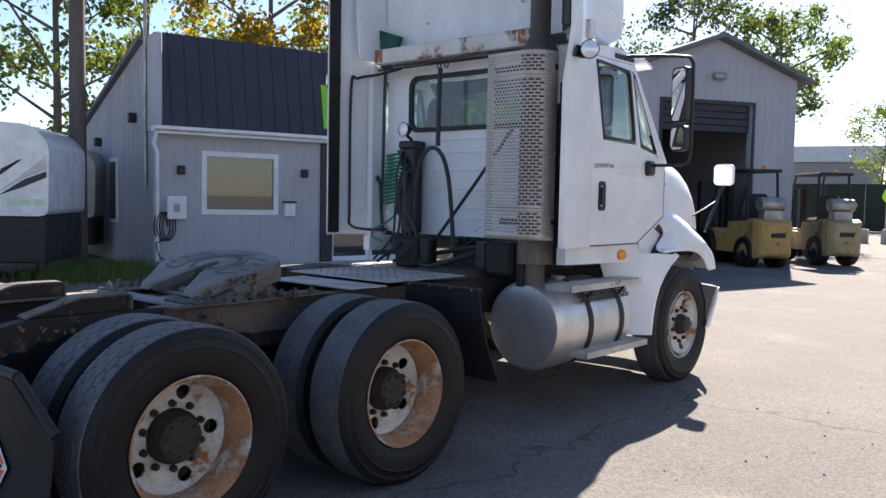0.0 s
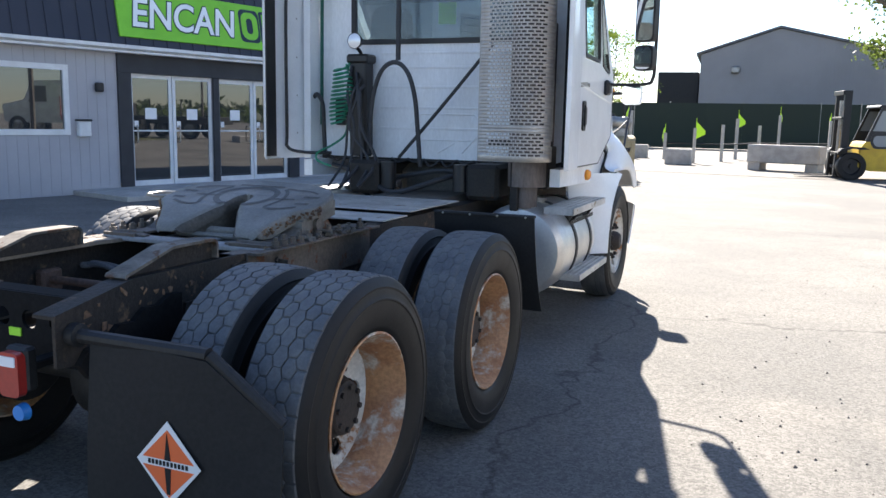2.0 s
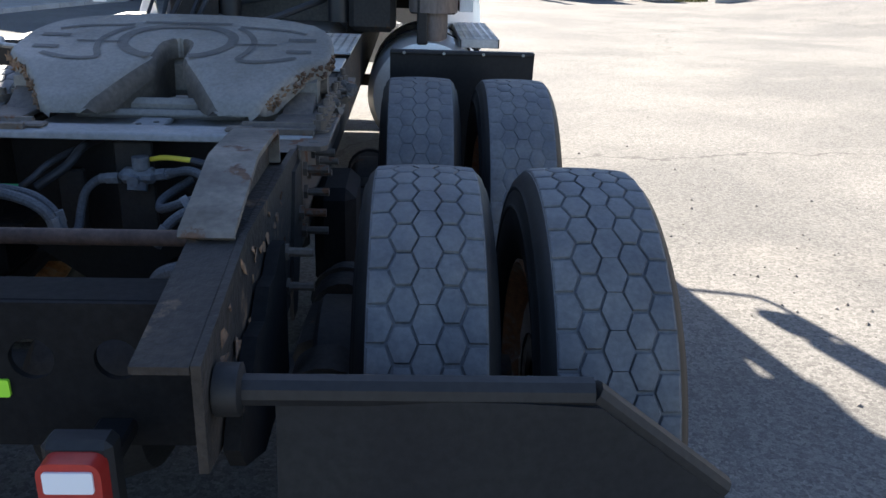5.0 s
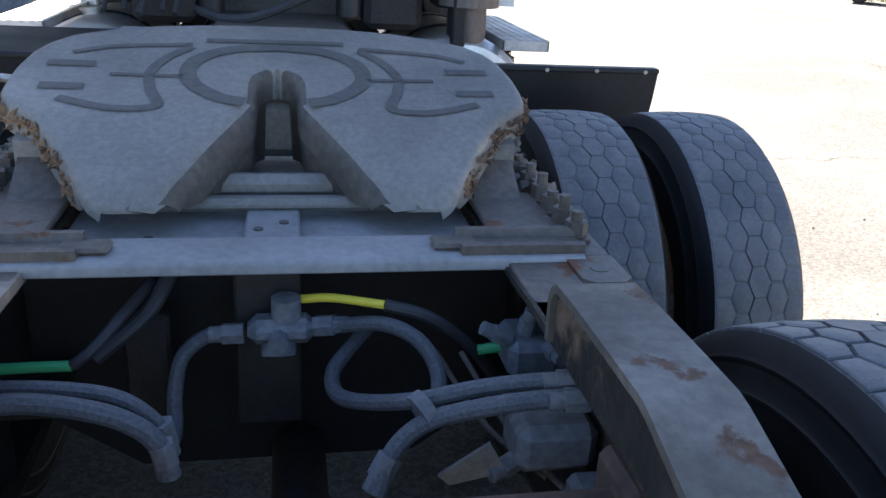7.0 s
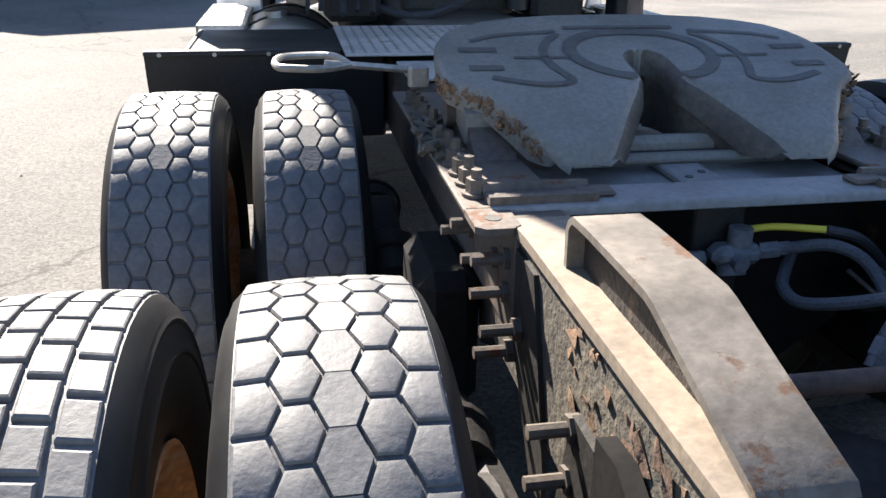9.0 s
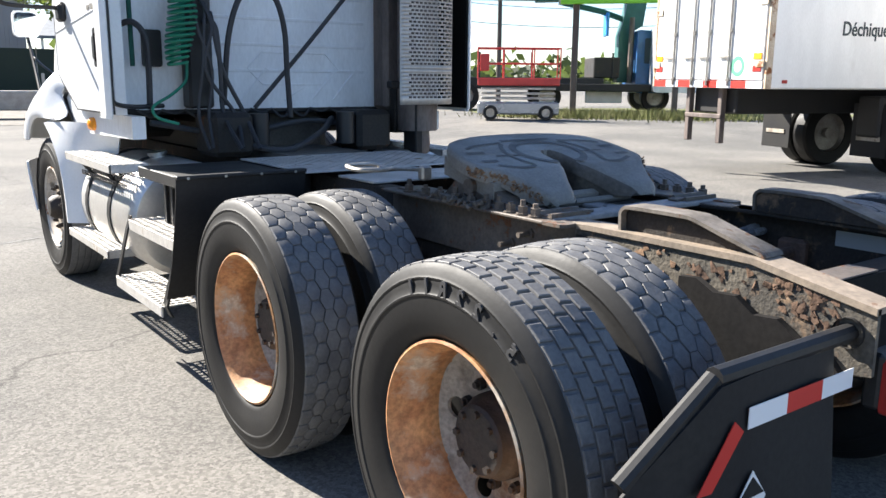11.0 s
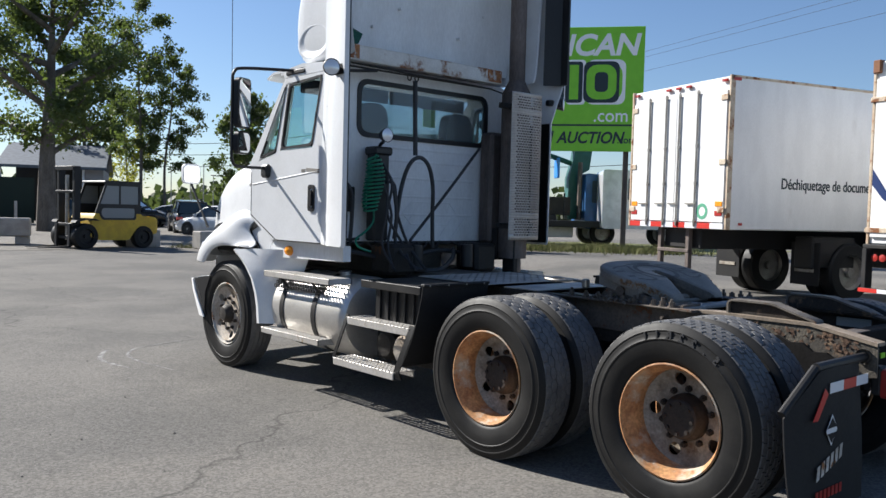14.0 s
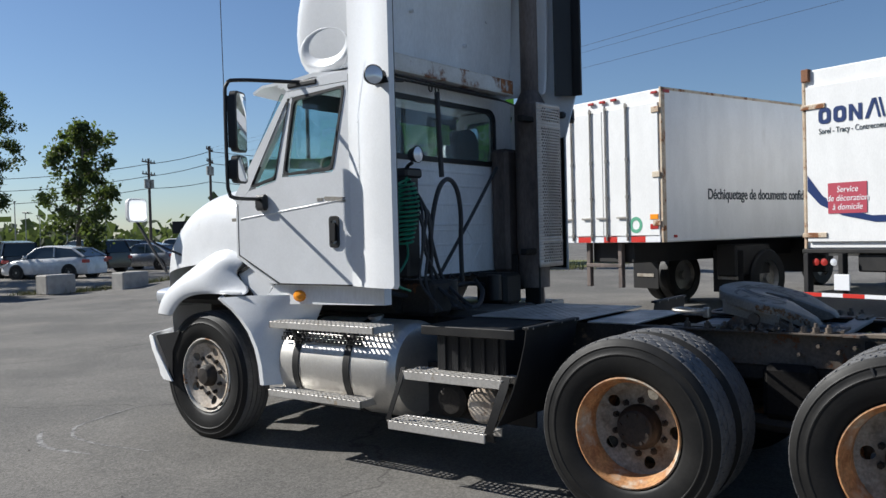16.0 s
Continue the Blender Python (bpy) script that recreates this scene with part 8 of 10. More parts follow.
for k in range(4):
    bm = bmesh.new()
    box(bm, (-1.60, -0.16, 3.72 + 0.18 * k), (1.16, -0.1, 3.89 + 0.18 * k), 0.01)
    part("door_panel", bm, M_DARK_TRIM, garage, "rolled-up overhead door")
bm = bmesh.new()
box(bm, (-0.18, 0.02, 5.05), (0.18, 0.25, 5.22), 0.04)
tagged(part("wall_lamp", bm, M_STEEL, None, "grey wall lamp over the garage door", m=M_GAR), category="wall lamp")
bm = bmesh.new()
box(bm, (-1.3, -3.5, 0.0), (0.6, -1.8, 1.3), 0.05)
tagged(part("workbench", bm, M_BLACK, None, "dark workbench inside the garage", m=M_GAR), category="workbench")

# parked vehicles and machines
def road_wheel(parent, x, y, r, w, rim_mat=M_STEEL, rim_r=0.6):
    bm2 = bmesh.new()
    lathe(bm2, [(-w / 2, r * rim_r), (-w / 2, r * 0.94), (-w * 0.36, r), (w * 0.36, r), (w / 2, r * 0.94), (w / 2, r * rim_r)], 28)
    bm2.transform(Matrix.Translation((x, y, r)))
    wh = part("wheel", bm2, M_RUBBER, parent)
    bm2 = bmesh.new()
    lathe(bm2, [(-w * 0.46, r * rim_r), (-w * 0.2, r * rim_r * 0.9), (-w * 0.2, 0.0)], 20)
    lathe(bm2, [(w * 0.46, r * rim_r), (w * 0.2, r * rim_r * 0.9), (w * 0.2, 0.0)], 20)
    lathe(bm2, [(-w * 0.45, 0.0), (-w * 0.45, r * 0.16), (w * 0.45, r * 0.16), (w * 0.45, 0.0)], 12)
    bm2.transform(Matrix.Translation((x, y, r)))
    part("rim", bm2, rim_mat, wh)


def car(m, paint, label, shape="sedan", L=4.5, W=1.8, category="car", group="parked cars"):
    """Local y ahead, x to the right, on the ground: a body lofted along its length, a glazed cabin, pillars, wheels in dark arches."""
    c = thing("car" if shape != "pickup" else "pickup", m, label, category, group)
    h = L / 2
    hatch = shape == "hatchback"
    if shape in ("sedan", "hatchback"):
        deck = 1.02 if hatch else 0.99
        spine = [(-h, 0.66), (-h + 0.06, deck - 0.06), (-h + 0.55, deck), (-0.2, 0.97), (h - 1.35, 0.95), (h - 0.7, 0.87), (h - 0.25, 0.76), (h - 0.03, 0.62), (h, 0.50)]
        roof = [(-h + (0.10 if hatch else 0.42), deck - 0.02), (-h + (0.75 if hatch else 1.12), 1.36), (-0.45, 1.475), (0.0, 1.475), (0.38, 1.41), (h - 1.18, 0.93)]
        wr, low = 0.325, 0.22
    elif shape == "suv":
        spine = [(-h, 0.75), (-h + 0.04, 1.04), (-h + 0.5, 1.09), (0, 1.08), (h - 1.25, 1.07), (h - 0.5, 1.02), (h - 0.12, 0.92), (h, 0.65)]
        roof = [(-h + 0.06, 1.07), (-h + 0.32, 1.66), (-0.3, 1.75), (0.2, 1.74), (0.5, 1.68), (h - 1.15, 1.06)]
        wr, low = 0.37, 0.28
    else:
        spine = [(-h, 0.72), (-h + 0.03, 1.13), (-h + 0.6, 1.15), (0, 1.15), (h - 1.4, 1.14), (h - 0.4, 1.09), (h - 0.1, 0.98), (h, 0.65)]
        roof = [(-h + 2.0, 1.13), (-h + 2.12, 1.78), (0.0, 1.86), (0.35, 1.85), (0.65, 1.78), (h - 1.3, 1.13)]
        wr, low = 0.40, 0.38
    bm2 = bmesh.new()
    secs = []
    for y, z in spine:
        taper = W / 2 * (1 - 0.16 * max(0.0, abs(y) / h - 0.78) / 0.22)
        mid = low + (z - low) * 0.62
        secs.append([(x, y, q) for x, q in ((-taper + 0.10, low), (-taper + 0.02, low + 0.10), (-taper, mid), (-taper + 0.05, z - 0.06), (-taper + 0.16, z), (0, z + 0.015), (taper - 0.16, z), (taper - 0.05, z - 0.06), (taper, mid), (taper - 0.02, low + 0.10), (taper - 0.10, low))])
    loft(bm2, secs)
    b = part("body", bm2, paint, c, angle=50)
    bm2 = bmesh.new()
    r0 = [bm2.verts.new((-W / 2 + 0.09 + 0.15 * (z > 1.25), y, z)) for y, z in roof]
    r1 = [bm2.verts.new((W / 2 - 0.09 - 0.15 * (z > 1.25), y, z)) for y, z in roof]
    ring_faces(bm2, r0, r1)
    bm2.faces.new(r0[::-1]), bm2.faces.new(r1)
    part("greenhouse", bm2, M_CAR_GLASS, c, "dark window glass", smooth=False)
    zt = max(z for _, z in roof)
    top = [(y, z) for y, z in roof if z > 1.25]
    bm2 = bmesh.new()
    secs = [[(x, y, z + dz) for x, dz in ((-W / 2 + 0.215, -0.02), (-W / 2 + 0.25, 0.02), (-W / 4, 0.04), (W / 4, 0.04), (W / 2 - 0.25, 0.02), (W / 2 - 0.215, -0.02))] for y, z in top]
    loft(bm2, secs)
    part("roof", bm2, paint, c, angle=50)
    for s in (1, -1):
        ymid = (top[0][0] + top[-1][0]) / 2
        for (ya, za), (yb, zb), w in ((roof[0], roof[1], 0.055), (roof[-1], roof[-2], 0.032), ((ymid - 0.06, roof[0][1]), (ymid, zt - 0.02), 0.034)):
            bm2 = bmesh.new()
            tube(bm2, [(s * (W / 2 - 0.085), ya, za), (s * (W / 2 - 0.235), yb, zb)], w, 6, smooth=False)
            part("pillar", bm2, paint, c)
        for y in (-h + 0.82, h - 0.90):
            bm2 = bmesh.new()
            cyl(bm2, (s * (W / 2 - 0.22), y, wr), (s * (W / 2 + 0.004), y, wr), wr + 0.05, seg=24)
            part("wheel_arch", bm2, M_PLASTIC, c)
            road_wheel(c, s * (W / 2 - 0.085), y, wr, 0.20)
        for y in (ymid - 0.42, ymid + 0.52):
            bm2 = bmesh.new()
            box(bm2, (min(s * (W / 2 - 0.02), s * (W / 2 + 0.015)), y - 0.08, roof[0][1] - 0.16), (max(s * (W / 2 - 0.02), s * (W / 2 + 0.015)), y + 0.08, roof[0][1] - 0.13), 0.01)
            part("door_handle", bm2, paint, c)
        bm2 = bmesh.new()
        box(bm2, (min(s * (W / 2 - 0.06), s * (W / 2 + 0.14)), roof[-1][0] - 0.28, roof[-1][1] + 0.02), (max(s * (W / 2 - 0.06), s * (W / 2 + 0.14)), roof[-1][0] - 0.16, roof[-1][1] + 0.15), 0.03)
        part("door_mirror", bm2, paint, c)
        bm2 = bmesh.new()
        zl = spine[-3][1]
        prism(bm2, [(h - 0.55, zl + 0.03), (h - 0.06, zl - 0.14), (h - 0.05, zl - 0.22), (h - 0.40, zl - 0.10)], "x", *sorted((s * (W / 2 - 0.30), s * (W / 2 - 0.005))))
        part("headlight", bm2, M_LENS, c)
        bm2 = bmesh.new()
        box(bm2, (min(s * (W / 2 - 0.36), s * (W / 2 - 0.06)), -h - 0.01, 0.72), (max(s * (W / 2 - 0.36), s * (W / 2 - 0.06)), -h + 0.20, 0.88), 0.02)
        part("tail_light", bm2, M_RED, c)
    if shape == "pickup":
        bm2 = bmesh.new()
        box(bm2, (-W / 2 + 0.2, -h + 0.12, 1.14), (W / 2 - 0.2, -h + 1.95, 1.18))
        part("cargo_bed", bm2, M_BLACK, c)
    return c


def forklift(m, paint, label, big):
    """Local y ahead."""
    f = thing("forklift", m, label, "forklift", "forklifts")
    k = 1.25 if big else 1.2
    L, W = 2.1 * k, (1.1 if big else 0.84) * k
    bm2 = bmesh.new()
    prism(bm2, smooth_poly([(-L * 0.5, 0.32 * k), (L * 0.42, 0.30 * k), (L * 0.45, 0.75 * k), (L * 0.22, 0.80 * k), (L * 0.18, 0.72 * k), (-0.05, 0.72 * k), (-0.1, 0.95 * k), (-L * 0.5, 1.0 * k)], 0.06), "x", -W / 2, W / 2)
    part("body", bm2, paint, f)
    bm2 = bmesh.new()
    secs = []
    for y, w, z0, z1 in ((-L * 0.36, W / 2, 0.25 * k, 1.02 * k), (-L * 0.48, W / 2, 0.22 * k, 1.04 * k), (-L * 0.56, W / 2 - 0.06, 0.25 * k, 1.0 * k), (-L * 0.60, W / 2 - 0.2, 0.32 * k, 0.92 * k)):
        secs.append([(-w, y, z0), (w, y, z0), (w, y, z1), (-w, y, z1)])
    loft(bm2, secs)
    bmesh.ops.bevel(bm2, geom=list(bm2.edges), offset=0.03, segments=2, affect="EDGES")
    part("counterweight", bm2, paint, f, "scuffed counterweight")
    bm2 = bmesh.new()
    box(bm2, (-0.16 * k, -L * 0.615, 0.66 * k), (0.16 * k, -L * 0.575, 0.75 * k), 0.02)
    part("grip_slot", bm2, M_BLACK, f)
    H = 2.35 if big else 2.42
    for s in (1, -1):
        bm2 = bmesh.new()
        tube(bm2, [(s * (W / 2 - 0.06), L * 0.40, 0.75 * k), (s * (W / 2 - 0.09), L * 0.20, H - 0.05), (s * (W / 2 - 0.09), L * 0.17, H)], 0.032, 6, smooth=False)
        part("cab_post", bm2, M_BLACK, f)
        bm2 = bmesh.new()
        tube(bm2, [(s * (W / 2 - 0.08), -L * 0.34, 0.95 * k), (s * (W / 2 - 0.09), -L * 0.30, H)], 0.036, 6, smooth=False)
        part("cab_post", bm2, M_BLACK, f)
    bm2 = bmesh.new()
    box(bm2, (-W / 2 + 0.04, -L * 0.36, H - 0.03), (W / 2 - 0.04, L * 0.20, H + 0.05), 0.02)
    part("roof", bm2, M_BLACK, f)
    bm2 = bmesh.new()
    box(bm2, (-0.27 * k, -0.45 * k, 0.85 * k), (0.27 * k, 0.02, 1.05 * k), 0.06)
    box(bm2, (-0.25 * k, -0.5 * k, 1.0 * k), (0.25 * k, -0.38 * k, 1.55 * k), 0.05)
    part("seat", bm2, M_SEAT, f)
    if big:
        for s in (1, -1):
            x = s * (W / 2 - 0.03)
            lo, hi = sorted((x, x - s * 0.05))
            bm2 = bmesh.new()
            prism(bm2, [(-L * 0.30, 0.9), (L * 0.33, 0.9), (L * 0.31, 1.28), (-L * 0.30, 1.28)], "x", lo, hi)
            frame_rim(bm2, [(-L * 0.30, 1.28), (L * 0.31, 1.28), (L * 0.19, 2.3), (-L * 0.28, 2.3)], [(-L * 0.25, 1.36), (L * 0.25, 1.36), (L * 0.15, 2.2), (-L * 0.24, 2.2)], "x", lo, hi)
            box(bm2, (lo, -0.04, 1.30), (hi, 0.02, 2.25))
            d = part("cab_door", bm2, paint if s else paint, f, "yellow cab door with dark window frame")
            bm2 = bmesh.new()
            frame_rim(bm2, rrect(-0.62, 0.98, 0.42, 1.36, 0.10), rrect(-0.54, 1.05, 0.34, 1.29, 0.08), "x", lo - 0.012, hi + 0.012)
            frame_rim(bm2, [(-L * 0.27, 1.32), (L * 0.28, 1.32), (L * 0.17, 2.26), (-L * 0.26, 2.26)], [(-L * 0.24, 1.38), (L * 0.24, 1.38), (L * 0.14, 2.18), (-L * 0.23, 2.18)], "x", lo - 0.012, hi + 0.012)
            part("window_frame", bm2, M_PLASTIC, d)
            bm2 = bmesh.new()
            prism(bm2, [(-L * 0.25, 1.36), (L * 0.25, 1.36), (L * 0.15, 2.2), (-L * 0.24, 2.2)], "x", x - s * 0.03, x - s * 0.026)
            prism(bm2, rrect(-0.55, 1.04, 0.35, 1.30, 0.08), "x", x + s * 0.001, x + s * 0.004)
            part("pane", bm2, plain("hazy_pane", (0.42, 0.46, 0.48), 0.25) if "hazy_pane" not in bpy.data.materials else bpy.data.materials["hazy_pane"], d)
        bm2 = bmesh.new()
        box(bm2, (-0.22, -L * 0.42, 1.25), (0.22, -L * 0.36, 1.75), 0.02)
        part("rear_box", bm2, M_TRIM, f)
    else:
        bm2 = bmesh.new()
        cyl(bm2, (-0.32, -L * 0.46, 1.60), (0.32, -L * 0.46, 1.60), 0.17, seg=18)
        for x in (-0.2, 0.2):
            lathe(bm2, [(x - 0.02, 0.178), (x + 0.02, 0.178)], 18, (0, -L * 0.46, 1.60))
        cyl(bm2, (0.32, -L * 0.46, 1.60), (0.41, -L * 0.46, 1.60), 0.06)
        box(bm2, (-0.25, -L * 0.52, 1.15), (0.25, -L * 0.40, 1.45), 0.02)
        part("gas_cylinder", bm2, M_STEEL, f, "grey propane cylinder on the back")
        bm2 = bmesh.new()
        lathe(bm2, [(-0.05, 0.045), (0.05, 0.045), (0.05, 0.0)], 12)
        bm2.transform(Matrix.Translation((0.2, -L * 0.2, H + 0.1)) @ pose(0, 0, 0, 0, 90, 0))
        part("beacon", bm2, M_AMBER, f)
    MH = 2.95 if big else 2.2
    for s in (1, -1):
        bm2 = bmesh.new()
        box(bm2, (min(s * 0.30, s * 0.42) * k, L * 0.52, 0.1), (max(s * 0.30, s * 0.42) * k, L * 0.60, MH), 0.01)
        box(bm2, (min(s * 0.20, s * 0.29) * k, L * 0.58, 0.1), (max(s * 0.20, s * 0.29) * k, L * 0.65, MH - 0.15), 0.01)
        part("mast_rail", bm2, M_BLACK, f)
        bm2 = bmesh.new()
        box(bm2, (s * 0.35 * k - 0.07, L * 0.68, 0.06), (s * 0.35 * k + 0.07, L * 0.68 + 1.1, 0.11), 0.01)
        box(bm2, (s * 0.35 * k - 0.07, L * 0.66, 0.06), (s * 0.35 * k + 0.07, L * 0.68 + 0.03, 0.75), 0.01)
        part("fork", bm2, M_BLACK, f)
        road_wheel(f, s * (W / 2 - 0.06), L * 0.36, 0.40 * k, 0.3 * k, M_BLACK)
        road_wheel(f, s * (W / 2 - 0.10), -L * 0.33, 0.33 * k, 0.24 * k, M_BLACK)
    bm2 = bmesh.new()
    box(bm2, (-0.5 * k, L * 0.64, 0.35), (0.5 * k, L * 0.68, 0.45), 0.01)
    box(bm2, (-0.5 * k, L * 0.64, 0.75), (0.5 * k, L * 0.68, 0.85), 0.01)
    box(bm2, (-0.42 * k, L * 0.53, MH - 0.15), (0.42 * k, L * 0.60, MH), 0.01)
    cyl(bm2, (0, L * 0.6, 0.3), (0, L * 0.6, MH - 0.4), 0.05)
    part("carriage", bm2, M_BLACK, f)
    return f


def big_forklift(m, label):
    """A counterbalance truck with closed cab; local y ahead, wheels 1.1 m fore and aft."""
    f = thing("forklift", m, label, "forklift", "forklifts")
    W = 1.4
    bm2 = bmesh.new()
    prism(bm2, smooth_poly([(-1.5, 0.50), (-1.55, 0.85), (-1.50, 1.08), (-1.05, 1.16), (-0.98, 1.22), (0.75, 1.22), (0.86, 1.0), (0.92, 0.42), (0.55, 0.30), (-0.55, 0.30), (-0.75, 0.62), (-1.3, 0.66)], 0.07), "x", -W / 2, W / 2)
    part("body", bm2, M_YELLOW, f)
    bm2 = bmesh.new()
    secs = [[(-w, y, z0), (w, y, z0), (w, y, z1), (-w, y, z1)] for y, w, z0, z1 in ((-1.30, W / 2 + 0.004, 0.52, 1.14), (-1.55, W / 2 + 0.004, 0.50, 1.12), (-1.72, W / 2 - 0.08, 0.52, 1.05), (-1.80, W / 2 - 0.22, 0.56, 0.95))]
    loft(bm2, secs)
    bmesh.ops.bevel(bm2, geom=list(bm2.edges), offset=0.03, segments=2, affect="EDGES")
    part("counterweight", bm2, M_YELLOW, f, "yellow cast counterweight")
    for s in (1, -1):
        x = s * (W / 2 + 0.004)
        lo, hi = sorted((x, x - s * 0.05))
        bm2 = bmesh.new()
        frame_rim(bm2, [(-0.98, 1.22), (0.76, 1.22), (0.36, 2.28), (-0.95, 2.28)], [(-0.90, 1.55), (0.56, 1.55), (0.32, 2.18), (-0.88, 2.18)], "x", lo, hi)
        d = part("cab_frame", bm2, M_PLASTIC, f, "black cab frame")
        bm2 = bmesh.new()
        box(bm2, (lo, -0.20, 1.55), (hi, -0.15, 2.2))
        part("mullion", bm2, M_PLASTIC, d)
        bm2 = bmesh.new()
        prism(bm2, [(-0.90, 1.55), (0.56, 1.55), (0.32, 2.18), (-0.88, 2.18)], "x", x - s * 0.03, x - s * 0.026)
        part("pane", bm2, M_HAZY, d)
        bm2 = bmesh.new()
        frame_rim(bm2, smooth_poly([(-0.80, 1.00), (0.50, 1.00), (0.62, 1.22), (0.55, 1.48), (-0.80, 1.48)], 0.1), smooth_poly([(-0.73, 1.07), (0.44, 1.07), (0.54, 1.22), (0.49, 1.41), (-0.73, 1.41)], 0.08), "x", x - s * 0.01, x + s * 0.012)
        part("window_frame", bm2, M_PLASTIC, d)
        bm2 = bmesh.new()
        prism(bm2, smooth_poly([(-0.73, 1.07), (0.44, 1.07), (0.54, 1.22), (0.49, 1.41), (-0.73, 1.41)], 0.08), "x", x, x + s * 0.005)
        part("pane", bm2, M_HAZY, d)
        bm2 = bmesh.new()
        box(bm2, (s * 0.50 - 0.075, 1.20, 0.12), (s * 0.50 + 0.075, 1.42, 2.80), 0.01)
        part("mast_rail", bm2, M_BLACK, f)
        bm2 = bmesh.new()
        prism(bm2, [(1.48, 0.06), (2.55, 0.06), (2.55, 0.08), (1.56, 0.12), (1.54, 0.85), (1.48, 0.85)], "x", s * 0.42 - 0.07, s * 0.42 + 0.07)
        part("fork", bm2, M_BLACK, f)
        bm2 = bmesh.new()
        prism(bm2, [(0.60, 0.98), (0.78, 1.04), (1.10, 1.06), (1.45, 0.98), (1.5, 0.9), (1.42, 0.92), (1.1, 0.99), (0.8, 0.97)], "x", s * (W / 2 - 0.25), s * (W / 2 + 0.08))
        part("wheel_arch", bm2, M_BLACK, f)
        road_wheel(f, s * (W / 2 - 0.08), 1.10, 0.44, 0.34, M_BLACK)
        road_wheel(f, s * (W / 2 - 0.10), -1.10, 0.40, 0.28, M_BLACK)
    for z, h in ((0.35, 0.1), (0.78, 0.1), (2.66, 0.14), (1.9, 0.08)):
        bm2 = bmesh.new()
        box(bm2, (-0.58, 1.42, z), (0.58, 1.48, z + h), 0.01)
        part("carriage_bar", bm2, M_BLACK, f)
    bm2 = bmesh.new()
    cyl(bm2, (0.0, 1.36, 0.3), (0.0, 1.36, 2.5), 0.06)
    part("lift_ram", bm2, M_STEEL, f)
    bm2 = bmesh.new()
    prism(bm2, smooth_poly([(-1.02, 2.28), (0.44, 2.28), (0.40, 2.36), (-1.0, 2.36)], 0.03), "x", -W / 2 - 0.02, W / 2 + 0.02)
    part("roof", bm2, M_PLASTIC, f)
    bm2 = bmesh.new()
    box(bm2, (-0.60, -1.02, 1.22), (0.60, -0.97, 2.28), 0.01)
    part("cab_back", bm2, M_PLASTIC, f)
    bm2 = bmesh.new()
    box(bm2, (0.30, -1.30, 1.16), (0.56, -1.12, 1.75), 0.02)
    part("rear_box", bm2, M_TRIM, f)
    bm2 = bmesh.new()
    box(bm2, (-0.28, -0.5, 1.22), (0.28, 0.0, 1.42), 0.06)
    part("seat", bm2, M_SEAT, f)
    return f


M_HAZY = plain("hazy_pane", (0.20, 0.225, 0.245), 0.15)


def heading(dx, dy):
    """Degrees about z that turn +y to this way."""
    return math.degrees(math.atan2(-dx, dy))


big_forklift(pose(5.12, 26.2, 0, 0, 0, heading(-0.98, -0.2)) @ Matrix.Scale(0.96, 4), "big yellow forklift with enclosed black-framed cab")
forklift(pose(-3.9, 19.35, 0, 0, 0, heading(-0.80, 0.60)), M_YELLOW_OLD, "old scuffed yellow forklift with gas cylinder", False)
forklift(pose(-2.9, 22.1, 0, 0, 0, heading(-0.70, 0.70)), M_BEIGE_OLD, "faded beige forklift with gas cylinder by the garage", False)
# cars and pickups beyond the blocks
car(pose(12.9, 54.3, 0, 0, 0, heading(0.25, 0.97)), M_DARKCAR, "dark sport utility car in the far lot", "suv", 4.6, 1.85)
car(pose(15.3, 51.6, 0, 0, 0, heading(0.80, -0.6)), M_DARKCAR, "black pickup parked in the far lot", "pickup", 5.6, 1.95, "pickup")
car(pose(18.6, 50.5, 0, 0, 0, heading(0.85, -0.5)), M_WHITECAR, "white car under the trees", "sedan", 4.6)
car(pose(14.4, 36.4, 0, 0, 0, heading(-0.42, 0.9)), M_WHITECAR, "white hatchback parked behind concrete blocks", "hatchback", 4.4, 1.80)
car(pose(14.8, 41.0, 0, 0, 0, heading(0.3, 0.95)), M_DARKCAR, "dark car in the second row", "suv", 4.5)
car(pose(18.6, 41.0, 0, 0, 0, heading(-0.2, 0.98)), M_DARKCAR, "black van in the second row", "suv", 4.9)
car(pose(22.0, 40.5, 0, 0, 0, heading(-0.3, 0.95)), M_GREYCAR, "grey car in the second row", "sedan", 4.5)
car(pose(25.0, 50.0, 0, 0, 0, heading(0.9, 0.1)), M_REDPAINT, "red car far down the lot", "sedan", 4.5)
for k in range(6):
    car(pose(27.0 + 3.4 * k, 55.0 + 1.5 * k, 0, 0, 0, heading(-0.3, 0.95) + 3 * k), (M_WHITECAR, M_DARKCAR, M_GREYCAR)[k % 3], ("white", "black", "silver")[k % 3] + " car far down the lot", ("sedan", "suv")[k % 2])

# box bodies
TA = Vector((0.954, -0.30, 0)).normalized()
TW = Vector((-TA.y, TA.x, 0))


